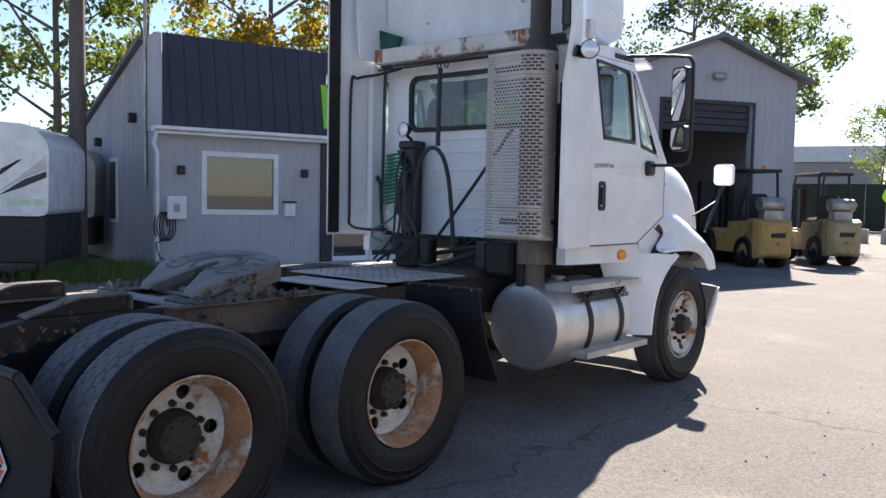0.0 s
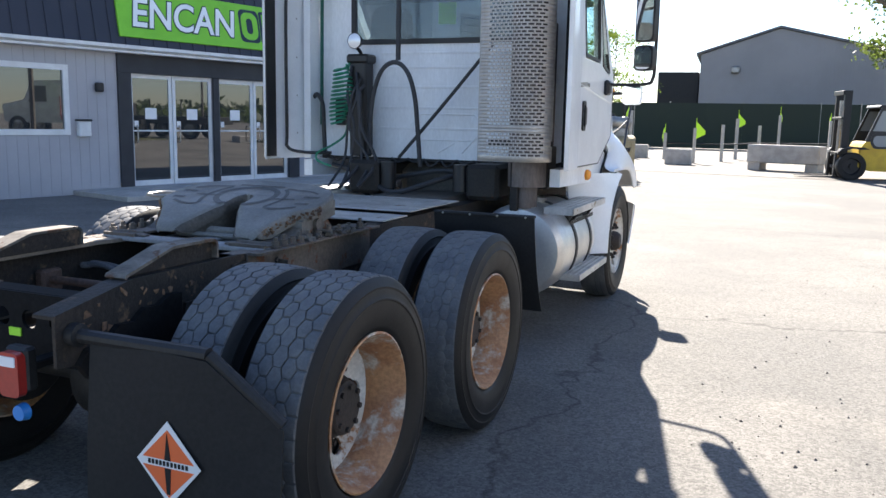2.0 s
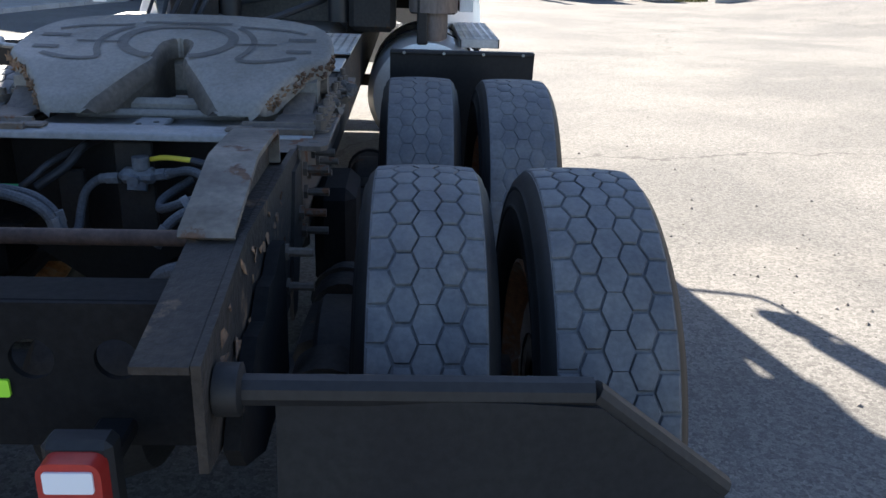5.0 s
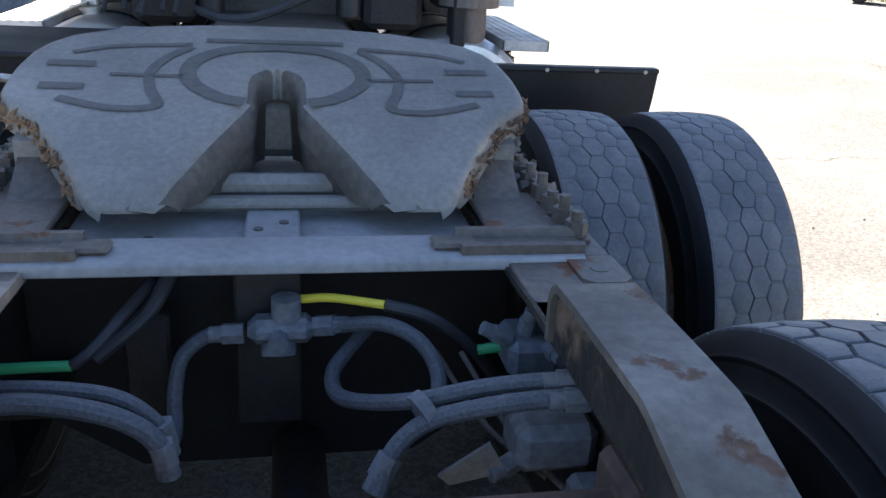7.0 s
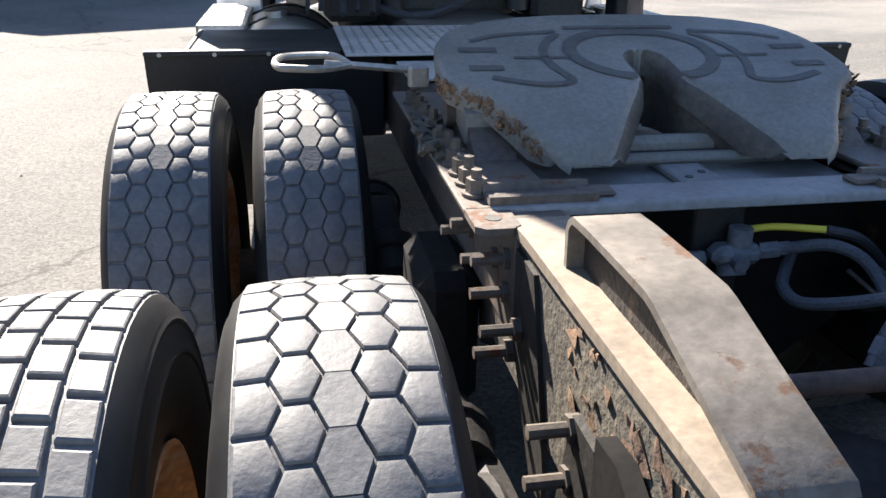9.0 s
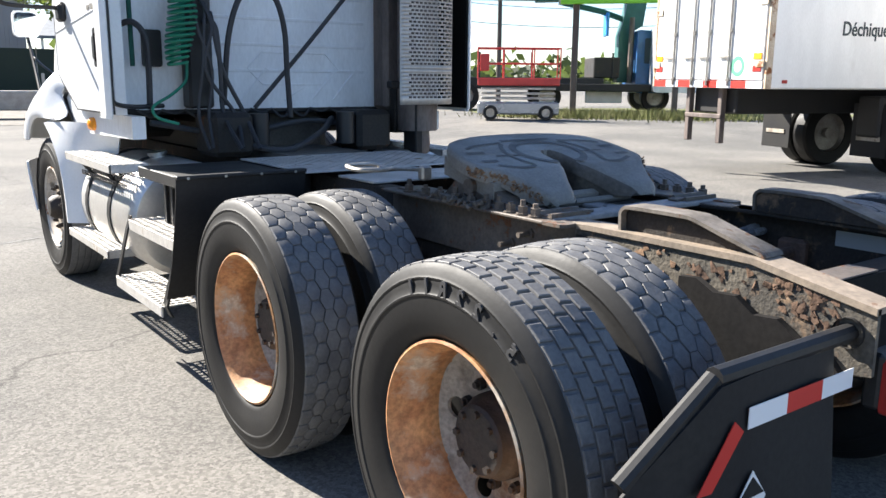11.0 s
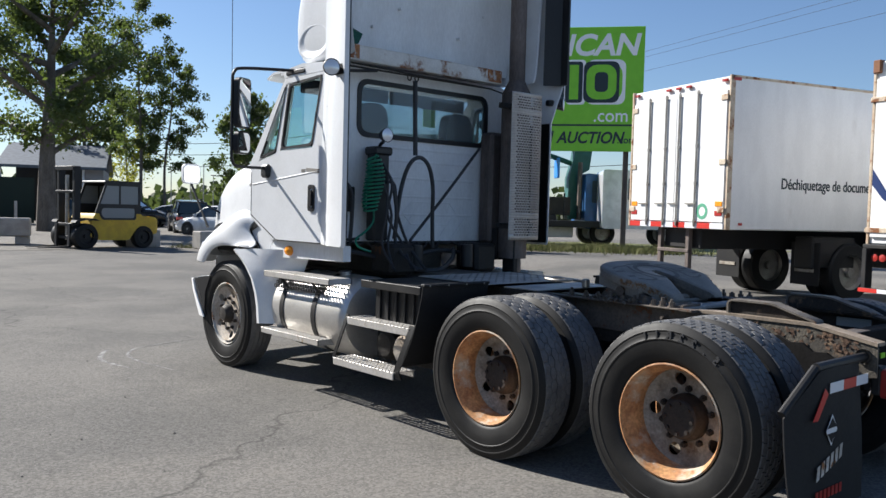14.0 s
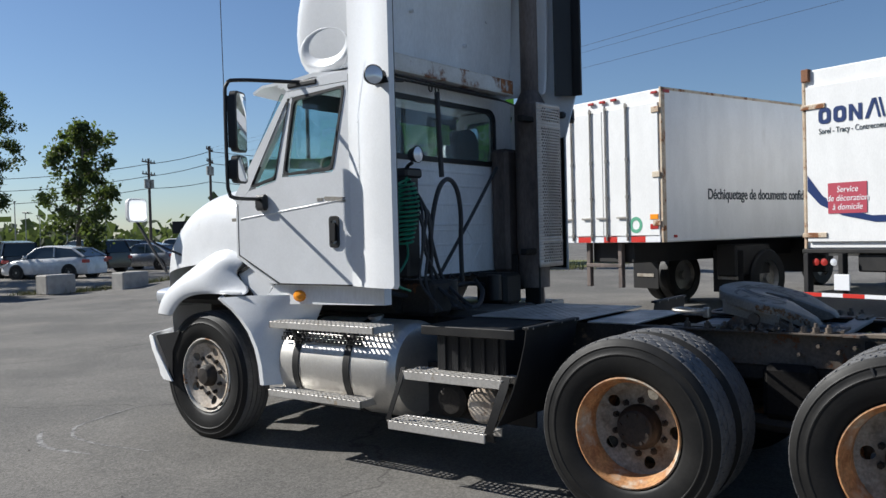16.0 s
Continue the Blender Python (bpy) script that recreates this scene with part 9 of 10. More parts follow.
def box_body(name, corner, W, L, z0, z1, label, category):
    """Local x along the rear face (from the near corner), local y into the body."""
    m = Matrix(((TW.x, TA.x, 0, corner[0]), (TW.y, TA.y, 0, corner[1]), (0, 0, 1, 0.18), (0, 0, 0, 1)))
    t = thing(name, m, label, category)
    lo, hi = sorted((0, W))
    bm2 = bmesh.new()
    box(bm2, (lo, 0.03, z0), (hi, L, z1), 0.02)
    part("body", bm2, M_BOXWHITE, t)
    bm2 = bmesh.new()
    for x in (lo, hi):
        box(bm2, (x - 0.03 * (x == hi) - 0.012 * (x == lo), 0.0, z0), (x + 0.012 * (x == hi) + 0.03 * (x == lo), 0.09, z1 + 0.012), 0.005)
        box(bm2, (x - 0.012 * (x == lo), 0.0, z1 - 0.03), (x + 0.012 * (x == hi), L, z1 + 0.012), 0.005)
    part("edge_rail", bm2, M_BOX_RUST, t, "rust-streaked edge rail")
    return t, lo, hi


box1, lo, hi = box_body("box_truck", (6.93, 4.34), 2.44, 7.2, 1.19, 3.57, "white document shredding box truck with barn doors", "truck")
for a, b in ((0.05, 1.205), (1.215, 2.37)):
    bm = bmesh.new()
    box(bm, (a, -0.012, 1.30), (b, 0.03, 3.36), 0.006)
    d = part("rear_door", bm, M_BOXWHITE, box1, "white barn door")
    for x in (0.68, 1.12) if a < 1 else (1.46, 1.90):
        bm = bmesh.new()
        cyl(bm, (x, -0.035, 1.22), (x, -0.035, 3.42), 0.017, seg=8)
        for z in (1.28, 1.9, 2.5, 3.35):
            box(bm, (x - 0.03, -0.045, z), (x + 0.03, -0.012, z + 0.05), 0.004)
        part("lock_rod", bm, M_STEEL, d)
        bm = bmesh.new()
        box(bm, (x - 0.02, -0.05, 1.58), (x + 0.22, -0.03, 1.61), 0.004)
        part("latch", bm, M_STEEL, d)
    for z in (1.45, 2.2, 3.2):
        bm = bmesh.new()
        xx = a if a < 1 else b
        box(bm, (xx - 0.12 if a > 1 else xx - 0.03, -0.03, z), (xx + 0.03 if a > 1 else xx + 0.12, -0.01, z + 0.09), 0.006)
        part("hinge", bm, M_BOX_RUST, d)
for k in range(8):
    bm = bmesh.new()
    box(bm, (0.04 + 0.2925 * k, -0.016, 1.195), (0.04 + 0.2925 * (k + 1), 0.03, 1.285), 0.002)
    part("reflective_tape", bm, M_RED_TAPE if k % 2 else M_WHITE_TAPE, box1)
for x in (0.12, 0.95, 1.2, 1.45, 2.3):
    bm = bmesh.new()
    box(bm, (x - 0.06, -0.02, 3.49), (x + 0.06, 0.02, 3.53), 0.008)
    part("marker_light", bm, M_RED, box1)
for x in (0.16, 2.28):
    for z, mt in ((1.40, M_RED), (1.55, M_AMBER)):
        bm = bmesh.new()
        box(bm, (x - 0.09, -0.022, z), (x + 0.07, -0.012, z + 0.08), 0.006)
        part("tail_light", bm, mt, box1)
for lo, hi in (((-0.018, 0.05, 3.50), (0.0, 0.2, 3.55)), ((-0.016, 0.25, 1.26), (-0.002, 0.33, 1.30))):
    bm = bmesh.new()
    box(bm, lo, hi, 0.004)
    part("side_reflector", bm, M_RED, box1)
bm = bmesh.new()
tri = [(0.52 + 0.13 * math.cos(radians(a)), 1.47 + 0.13 * math.sin(radians(a))) for a in range(0, 360, 20)]
tin = [(0.52 + 0.075 * math.cos(radians(a)), 1.47 + 0.075 * math.sin(radians(a))) for a in range(0, 360, 20)]
frame_rim(bm, tri, tin, "y", -0.016, -0.0125)
part("round_decal", bm, plain("green_decal", (0.10, 0.35, 0.22), 0.5), box1)
lettering("side_text", "Déchiquetage de documents confidentiels", 0.245, Matrix(((0, 0, -1, -0.004), (1, 0, 0, 1.12), (0, 1, 0, 1.86), (0, 0, 0, 1))), M_SIGN_NAVY, box1, 0.0, 0.004, 0.003, 0.80)
# chassis below the box
bm = bmesh.new()
box(bm, (0.75, 0.2, 0.85), (1.67, 7.0, 1.19), 0.02)
box(bm, (0.1, 2.0, 0.55), (0.5, 3.0, 1.1), 0.03)
box(bm, (0.05, 4.7, 0.5), (2.37, 4.85, 1.15), 0.02)
part("chassis", bm, M_BLACK, box1)
bm = bmesh.new()
for x in (0.93, 1.64):
    box(bm, (x, 0.10, 0.45), (x + 0.09, 0.18, 1.19), 0.008)
box(bm, (0.93, 0.09, 0.78), (1.73, 0.17, 0.84), 0.008)
part("under_run_guard", bm, M_STACK, box1)
for y in (1.95, ):
    for x in (0.16, 0.50, 1.95, 2.28):
        road_wheel(box1, x, y + 0.9, 0.50, 0.27, M_STEEL)
for x in (0.3, 2.1):
    bm = bmesh.new()
    box(bm, (x - 0.30, 2.05, 0.28), (x + 0.30, 2.07, 1.0), 0.004)
    part("mud_flap", bm, M_FLAP, box1)
    bm = bmesh.new()
    box(bm, (x - 0.2, 2.036, 0.5), (x + 0.2, 2.048, 0.56), 0.002)
    part("letter_bar", bm, M_RIM, box1)
bm = bmesh.new()
box(bm, (0.1, 7.3, 0.7), (2.32, 9.0, 2.6), 0.2)
part("cab", bm, M_WHITECAR, box1)
for x in (0.25, 2.15):
    road_wheel(box1, x, 8.1, 0.5, 0.27)

box2, lo, hi = box_body("delivery_truck", (7.24, 2.36), -2.42, 7.0, 1.06, 3.58, "white delivery box truck with blue swoosh lettering", "truck")
bm = bmesh.new()
for a, b in ((-1.20, -0.05), (-2.37, -1.21)):
    box(bm, (a, -0.012, 1.16), (b, 0.03, 3.34), 0.006)
part("rear_door", bm, M_BOXWHITE, box2)
for z in (1.22, 3.02):
    for x0, x1 in ((-0.34, 0.02),):
        bm = bmesh.new()
        box(bm, (x0, -0.03, z), (x1, -0.008, z + 0.07), 0.006)
        part("hinge", bm, M_BOX_RUST, box2, "rusty strap hinge")
bm = bmesh.new()
box(bm, (-0.10, -0.02, 3.42), (0.015, 0.08, 3.60), 0.01)
part("corner_cap", bm, surf("rust_brown", (0.22, 0.10, 0.05), rough=0.8), box2)
rear2 = lambda x, z, y=-0.016: Matrix(((-1, 0, 0, x), (0, 0, -1, y), (0, 1, 0, z), (0, 0, 0, 1)))
# trade mark as plain shapes
for k in range(4):
    bm = bmesh.new()
    x0 = -0.24 - k * 0.215
    if k in (0, 1):
        o = rrect(0, 0, 0.175, 0.22, 0.06)
        i = rrect(0.055, 0.055, 0.12, 0.165, 0.03)
        frame_rim(bm, o, i, "z", 0, 0.003)
    elif k == 2:
        for q in ((0, 0.05), (0.13, 0.18)):
            prism(bm, [(q[0], 0), (q[1], 0), (q[1], 0.22), (q[0], 0.22)], "z", 0, 0.003)
        prism(bm, [(0.0, 0.22), (0.05, 0.22), (0.18, 0.0), (0.13, 0.0)], "z", 0.0005, 0.0035)
    else:
        prism(bm, [(0, 0), (0.05, 0), (0.15, 0.26), (0.10, 0.26)], "z", 0, 0.003)
        for q in (0.10, 0.16):
            prism(bm, [(q + 0.02, 0.26), (q + 0.05, 0.26), (q + 0.11, 0), (q + 0.08, 0)], "z", 0, 0.003)
    part("emblem", bm, plain("navy_decal", (0.01, 0.03, 0.12), 0.4) if "navy_decal" not in bpy.data.materials else bpy.data.materials["navy_decal"], box2, m=rear2(x0, 2.80))
M_NAVY = bpy.data.materials["navy_decal"]
lettering("town_text", "Sorel - Tracy - Contrecoeur", 0.115, rear2(-0.24, 2.66), M_SIGN_NAVY, box2, 0, 0, 0.002, 0.72)
bm = bmesh.new()
prism(bm, rrect(0, 0, 0.54, 0.42, 0.005), "z", 0, 0.004)
part("plaque", bm, plain("wine_red_decal", (0.42, 0.06, 0.09), 0.45), box2, m=rear2(-0.36, 1.55))
for k, tx in enumerate(("Service", "de décoration", "à domicile")):
    lettering("plaque_text", tx, 0.12, rear2(-0.63, 1.84 - 0.12 * k, -0.021), M_SIGN_WHITE, box2, 0.2, 0.0, 0.002, 0.85, "CENTER")
bm = bmesh.new()
sw = [(0.0, 0.46), (0.18, 0.26), (0.5, 0.10), (0.95, 0.0), (1.1, 0.0), (1.1, 0.09), (0.9, 0.09), (0.5, 0.20), (0.22, 0.38), (0.0, 0.68)]
prism(bm, sw, "z", 0, 0.002)
part("swoosh", bm, M_NAVY, box2, m=rear2(-0.06, 1.42))
bm = bmesh.new()
prism(bm, rrect(0, 0, 0.95, 0.85, 0.005), "z", 0, 0.003)
part("list_panel", bm, M_NAVY, box2, m=rear2(-1.30, 1.80))
for k, tx in enumerate(("• ESCALIER", "• PORTE D'ENTRÉE", "• PORTE INTÉRIEURE", "• BOISERIE", "• PLANCHER DE", "   BOIS FRANC")):
    lettering("list_text", tx, 0.10, rear2(-1.35, 2.53 - 0.135 * k, -0.020), M_SIGN_WHITE, box2, 0, 0.002, 0.002, 0.8)
bm = bmesh.new()
box(bm, (-2.44, -0.05, 1.0), (0.02, 0.3, 1.06), 0.01)
box(bm, (-2.40, -0.15, 0.40), (-0.02, -0.08, 0.46), 0.006)
for x in (-0.12, -0.62, -1.8, -2.3):
    box(bm, (x, -0.14, 0.44), (x + 0.07, 0.0, 1.0), 0.006)
box(bm, (-1.7, 0.0, 0.75), (-0.75, 6.9, 1.0), 0.02)
part("lift_gate_frame", bm, M_BLACK, box2, "black tail-lift frame")
for k in range(8):
    bm = bmesh.new()
    box(bm, (-2.40 + 0.297 * k, -0.156, 0.403), (-2.40 + 0.297 * (k + 1), -0.151, 0.457), 0.001)
    part("reflective_tape", bm, M_RED_TAPE if k % 2 else M_WHITE_TAPE, box2)
for x, mt in ((-0.20, M_RED), (-0.32, M_RED), (-0.46, M_LENS)):
    bm = bmesh.new()
    lathe(bm, [(0, 0.05), (0.02, 0.05), (0.03, 0.0)], 14)
    bm.transform(Matrix.Translation((x, -0.06, 0.88)) @ pose(0, 0, 0, 0, 0, -90))
    part("tail_light", bm, mt, box2)
bm = bmesh.new()
box(bm, (-0.72, -0.16, 0.5), (-0.50, -0.14, 0.72), 0.006)
part("step_label", bm, M_WHITE_TAPE, box2)
for x in (-0.18, -0.52, -1.9, -2.24):
    road_wheel(box2, x, 2.6, 0.45, 0.25, M_STEEL)
for x in (-0.2, -2.2):
    road_wheel(box2, x, 7.6, 0.45, 0.25, M_STEEL)
bm = bmesh.new()
box(bm, (-2.35, 7.05, 0.6), (-0.07, 8.6, 2.5), 0.2)
part("cab", bm, M_WHITECAR, box2)

# travel trailers by the pole
def travel_trailer(m, W, L, z0, z1, mat, label):
    """Local x along the side that is seen, y away."""
    t = thing("travel_trailer", m, label, "camper", "campers")
    bm2 = bmesh.new()
    prism(bm2, smooth_poly([(-L, z0), (0.0, z0), (0.02, z1 - 0.35), (-0.25, z1 - 0.05), (-1.0, z1), (-L, z1)], 0.15, 4), "y", 0, W)
    part("body", bm2, mat, t)
    bm2 = bmesh.new()
    box(bm2, (-L + 0.2, 0.05, 0.35), (-0.05, W - 0.05, z0), 0.02)
    part("skirt", bm2, M_BLACK, t)
    for x in (-L * 0.6, -L * 0.75):
        for y in (0.12, W - 0.12):
            w = bmesh.new()
            lathe(w, [(-0.1, 0.2), (-0.1, 0.33), (0.1, 0.33), (0.1, 0.2), (0.0, 0.15), (0.0, 0.0)], 20)
            w.transform(Matrix.Translation((x, y, 0.35)) @ pose(0, 0, 0, 0, 0, 90))
            part("wheel", w, M_RUBBER, t)
    return t


rv_d = Vector((0.62, 0.78, 0)).normalized()
M_RV = Matrix(((rv_d.x, -rv_d.y, 0, -9.36), (rv_d.y, rv_d.x, 0, 3.95), (0, 0, 1, 0.05), (0, 0, 0, 1)))
rv = travel_trailer(M_RV, 2.4, 7.0, 1.12, 2.65, M_WHITECAR, "white travel trailer with dark swoosh graphics")
for pts, mt in (([(-0.75, 1.75), (-0.45, 2.02), (-0.38, 2.04), (-0.70, 1.88)], M_BLACK), ([(-0.75, 1.45), (-0.35, 1.72), (-0.02, 1.85), (-0.02, 1.75), (-0.4, 1.58)], M_SIGN_NAVY),
                ([(-0.75, 1.50), (-0.35, 1.82), (-0.02, 2.1), (-0.02, 1.88), (-0.4, 1.72)], M_GREYCAR), ([(-2.2, 1.85), (-0.85, 1.95), (-0.85, 2.05), (-2.2, 2.0)], M_LIMEGREEN)):
    bm = bmesh.new()
    prism(bm, pts, "y", -0.006, -0.001)
    part("swoosh", bm, mt, rv)
for k in range(3):
    bm = bmesh.new()
    prism(bm, rrect(-0.62 + 0.2 * k, 1.30, -0.47 + 0.2 * k, 1.40, 0.02), "y", -0.005, -0.001)
    part("letter_bar", bm, plain("pale_green_decal", (0.45, 0.65, 0.45), 0.5) if "pale_green_decal" not in bpy.data.materials else bpy.data.materials["pale_green_decal"], rv)
M_RV2 = Matrix(((rv_d.x, -rv_d.y, 0, -13.2), (rv_d.y, rv_d.x, 0, 6.6), (0, 0, 1, 0.07), (0, 0, 0, 1)))
rv2 = travel_trailer(M_RV2, 2.4, 6.0, 0.95, 2.5, surf("beige_fibreglass", (0.45, 0.42, 0.37), rough=0.5, vary=0.05, bump=0.02), "beige camper with a dark side window")
bm = bmesh.new()
prism(bm, rrect(-1.0, 1.65, -0.3, 2.2, 0.08), "y", -0.02, -0.001)
part("window", bm, M_PLASTIC, rv2)

# crane truck, flatbed, scissor lift and a white truck beyond the yard
def at_yaw(x, y, d):
    return pose(x, y, ground_z(x, y), 0, 0, heading(*d))


crane = thing("crane_truck", at_yaw(20.76, 18.78, (0.80, -0.60)), "blue flatbed truck with folded green crane", "truck")
bm = bmesh.new()
box(bm, (-1.1, -7.0, 0.75), (1.1, -0.9, 1.15), 0.03)
part("flatbed", bm, M_BLACK, crane)
bm = bmesh.new()
prism(bm, smooth_poly([(0.2, 0.65), (1.28, 0.65), (1.30, 1.7), (1.12, 2.72), (0.2, 2.78)], 0.1), "x", -1.1, 1.1)
part("cab", bm, M_BLUE, crane)
for s in (1, -1):
    bm = bmesh.new()
    prism(bm, smooth_poly([(0.45, 1.65), (1.15, 1.65), (0.98, 2.5), (0.45, 2.5)], 0.06), "x", s * 1.095, s * 1.11)
    part("window", bm, M_CAR_GLASS, crane)
    for y in (0.9, -2.85, -5.7):
        road_wheel(crane, s * 0.98, y, 0.5, 0.3, M_STEEL)
bm = bmesh.new()
box(bm, (-1.0, -1.25, 1.15), (1.0, -0.35, 1.85), 0.03)
part("tool_bin", bm, M_FRAME, crane)
bm = bmesh.new()
box(bm, (0.9, -1.5, 0.30), (1.15, -0.25, 0.90), 0.03)
part("tool_box", bm, M_TRIM, crane)
bm = bmesh.new()
M_CRANE = surf("dark_teal_crane", (0.02, 0.11, 0.10), rough=0.5, vary=0.15, bump=0.1)
prism(bm, [(-0.30, 1.0), (0.18, 1.0), (0.18, 2.75), (0.52, 2.95), (0.62, 3.75), (0.42, 4.12), (0.0, 4.12), (-0.12, 3.3), (-0.30, 2.6)], "x", -0.32, 0.32)
part("crane_column", bm, M_CRANE, crane, "dark green crane column")
bm = bmesh.new()
loft(bm, [[(x, y, z) for x, z in ((-w, z0), (w, z0), (w, z1), (-w, z1))] for y, w, z0, z1 in ((0.35, 0.26, 3.86, 4.28), (-3.2, 0.26, 3.74, 4.26), (-3.25, 0.20, 3.80, 4.20), (-7.4, 0.18, 3.82, 4.12))])
part("crane_boom", bm, M_CRANE, crane, "dark green crane boom")
bm = bmesh.new()
tube(bm, [(0, 0.0, 3.15), (0, -0.9, 3.45), (0, -2.4, 3.76)], 0.10, 8, smooth=False)
part("lift_cylinder", bm, M_CRANE, crane)
for y in (-0.6, -3.4, -5.2):
    bm = bmesh.new()
    cyl(bm, (1.0, y, 1.15), (1.0, y, 2.0), 0.035, seg=8)
    part("stake", bm, M_BLACK, crane)
bm = bmesh.new()
cyl(bm, (0.75, 0.05, 1.0), (0.75, 0.05, 3.2), 0.09)
part("exhaust", bm, M_STACK, crane)
bm = bmesh.new()
box(bm, (-0.3, -0.75, 2.6), (0.3, -0.65, 3.4), 0.02)
part("blue_guard", bm, plain("bright_blue", (0.02, 0.22, 0.65), 0.4), crane)
lift = thing("scissor_lift", at_yaw(12.9, 15.6, (0.78, -0.62)), "red and grey scissor lift, lowered", "scissor lift")
bm = bmesh.new()
box(bm, (-0.4, -1.1, 0.15), (0.4, 1.1, 0.48), 0.04)
part("base", bm, M_GREYCAR, lift)
for s in (1, -1):
    for y in (-0.75, 0.75):
        road_wheel(lift, s * 0.42, y, 0.2, 0.13, M_STEEL)
bm = bmesh.new()
for z in (0.55, 0.68, 0.81):
    box(bm, (-0.35, -1.0, z), (0.35, 1.0, z + 0.06), 0.01)
part("scissor_stack", bm, M_STEEL, lift)
bm = bmesh.new()
box(bm, (-0.42, -1.1, 0.92), (0.42, 1.1, 1.12), 0.02)
for x in (-0.4, 0.4):
    for z in (1.5, 1.9):
        tube(bm, [(x, -1.1, z), (x, 1.1, z)], 0.02, 6, smooth=False)
    for y in (-1.1, -0.4, 0.4, 1.1):
        tube(bm, [(x, y, 1.1), (x, y, 1.9)], 0.02, 6, smooth=False)
for y in (-1.1, 1.1):
    tube(bm, [(-0.4, y, 1.9), (0.4, y, 1.9)], 0.02, 6, smooth=False)
box(bm, (0.25, -1.05, 1.3), (0.42, -0.8, 1.75), 0.02)
part("platform", bm, M_REDPAINT, lift, "red platform with rails")
wt = thing("white_truck", at_yaw(21.0, 16.2, (0.70, -0.71)), "white conventional truck beyond the sign", "truck")
bm = bmesh.new()
prism(bm, smooth_poly([(-1.2, 0.7), (2.0, 0.7), (2.1, 1.6), (0.9, 1.85), (0.5, 2.8), (-1.2, 2.85)], 0.12), "x", -1.1, 1.1)
part("cab", bm, M_WHITECAR, wt)
for s in (1, -1):
    bm = bmesh.new()
    prism(bm, smooth_poly([(-0.3, 1.75), (0.68, 1.75), (0.4, 2.55), (-0.3, 2.55)], 0.06), "x", s * 1.095, s * 1.11)
    part("window", bm, M_CAR_GLASS, wt)
for s in (1, -1):
    for y in (1.3,):
        road_wheel(wt, s * 0.98, y, 0.52, 0.3, M_STEEL)
bm = bmesh.new()
box(bm, (-0.45, -5.0, 0.7), (0.45, -1.2, 0.95), 0.02)
part("chassis", bm, M_BLACK, wt)

# billboard on two posts
SGO = Vector((16.0, 17.23, 0))
SGU = Vector((18.42, 14.02, 0)) - SGO
SGW = SGU.length
SGU.normalize()
M_SG = Matrix(((SGU.x, -SGU.y, 0, SGO.x), (SGU.y, SGU.x, 0, SGO.y), (0, 0, 1, 0), (0, 0, 0, 1)))
bill = thing("billboard", M_SG, "lime green billboard on two dark posts", "sign")
bm = bmesh.new()
box(bm, (0, 0.0, 3.70), (SGW, 0.18, 7.85), 0.01)
part("panel", bm, M_LIMEGREEN, bill)
bm = bmesh.new()
box(bm, (-0.05, 0.02, 3.68), (0.0, 0.2, 7.87), 0.004)
part("edge", bm, M_STEEL, bill)
for x in (0.45, SGW - 0.5):
    bm = bmesh.new()
    box(bm, (x - 0.09, 0.18, 0), (x + 0.09, 0.36, 7.5), 0.01)
    part("post", bm, M_WOOD_POLE, bill)


def bill_pose(x, z, y=-0.006):
    return Matrix(((1, 0, 0, x), (0, 0, -1, y), (0, 1, 0, z), (0, 0, 0, 1)))


lettering("word", "ENCAN", 0.98, bill_pose(0.38, 6.92), M_SIGN_WHITE, bill, 0.2, 0.03, 0.004, 1.02)
emblem_shapes(bill, bill_pose(0.28, 5.26), 1.50, M_SIGN_WHITE, M_LIMEGREEN)
bm = bmesh.new()
emblem_shapes(bill, bill_pose(0.33, 5.32, -0.012), 1.38, M_SIGN_NAVY, M_LIMEGREEN)
lettering("word", ".com", 0.62, bill_pose(2.40, 4.69), M_SIGN_WHITE, bill, 0, 0.004, 0.004, 0.95)
bm = bmesh.new()
box(bm, (0.42, -0.01, 4.54), (3.75, 0.0, 4.60))
part("rule", bm, M_SIGN_NAVY, bill)
for k in range(3):
    bm = bmesh.new()
    prism(bm, [(0.0, 0), (0.20, 0), (0.27, 0.40), (0.07, 0.40)] if k != 1 else [(0, 0), (0.09, 0), (0.16, 0.40), (0.07, 0.40)], "z", 0, 0.004)
    part("emblem", bm, M_SIGN_NAVY, bill, m=bill_pose(0.40 + (0, 0.29, 0.43)[k], 3.97))
lettering("word", "AUCTION", 0.54, bill_pose(1.20, 3.97), M_SIGN_NAVY, bill, 0.25, 0.014, 0.004, 0.90)
lettering("word", ".com", 0.34, bill_pose(3.22, 3.97), M_SIGN_NAVY, bill, 0, 0.004, 0.004, 0.9)

# concrete blocks
def block(x, y, yaw, L=1.0, W=0.6, H=0.62):
    bm2 = bmesh.new()
    box(bm2, (-L / 2, -W / 2, 0), (L / 2, W / 2, H), 0.035)
    ob = part("concrete_block", bm2, M_CONCRETE, None, "weathered grey concrete barrier block on the asphalt", m=pose(x, y, 0, 0, 0, yaw))
    return tagged(ob, category="concrete block", group="barrier blocks")


for x, y, a in ((8.3, 24.9, 4), (10.15, 23.7, 4), (6.5, 26.3, 8), (-1.6, 31.4, 0), (-5.7, 36.8, 10), (12.0, 22.5, 4), (-4.2, 37.0, 5)):
    block(x, y, a)
bm = bmesh.new()
bt = thing("concrete_bench", pose(2.35, 29.3, 0, 0, 0, -18), "long grey concrete trough on two feet", "concrete block")
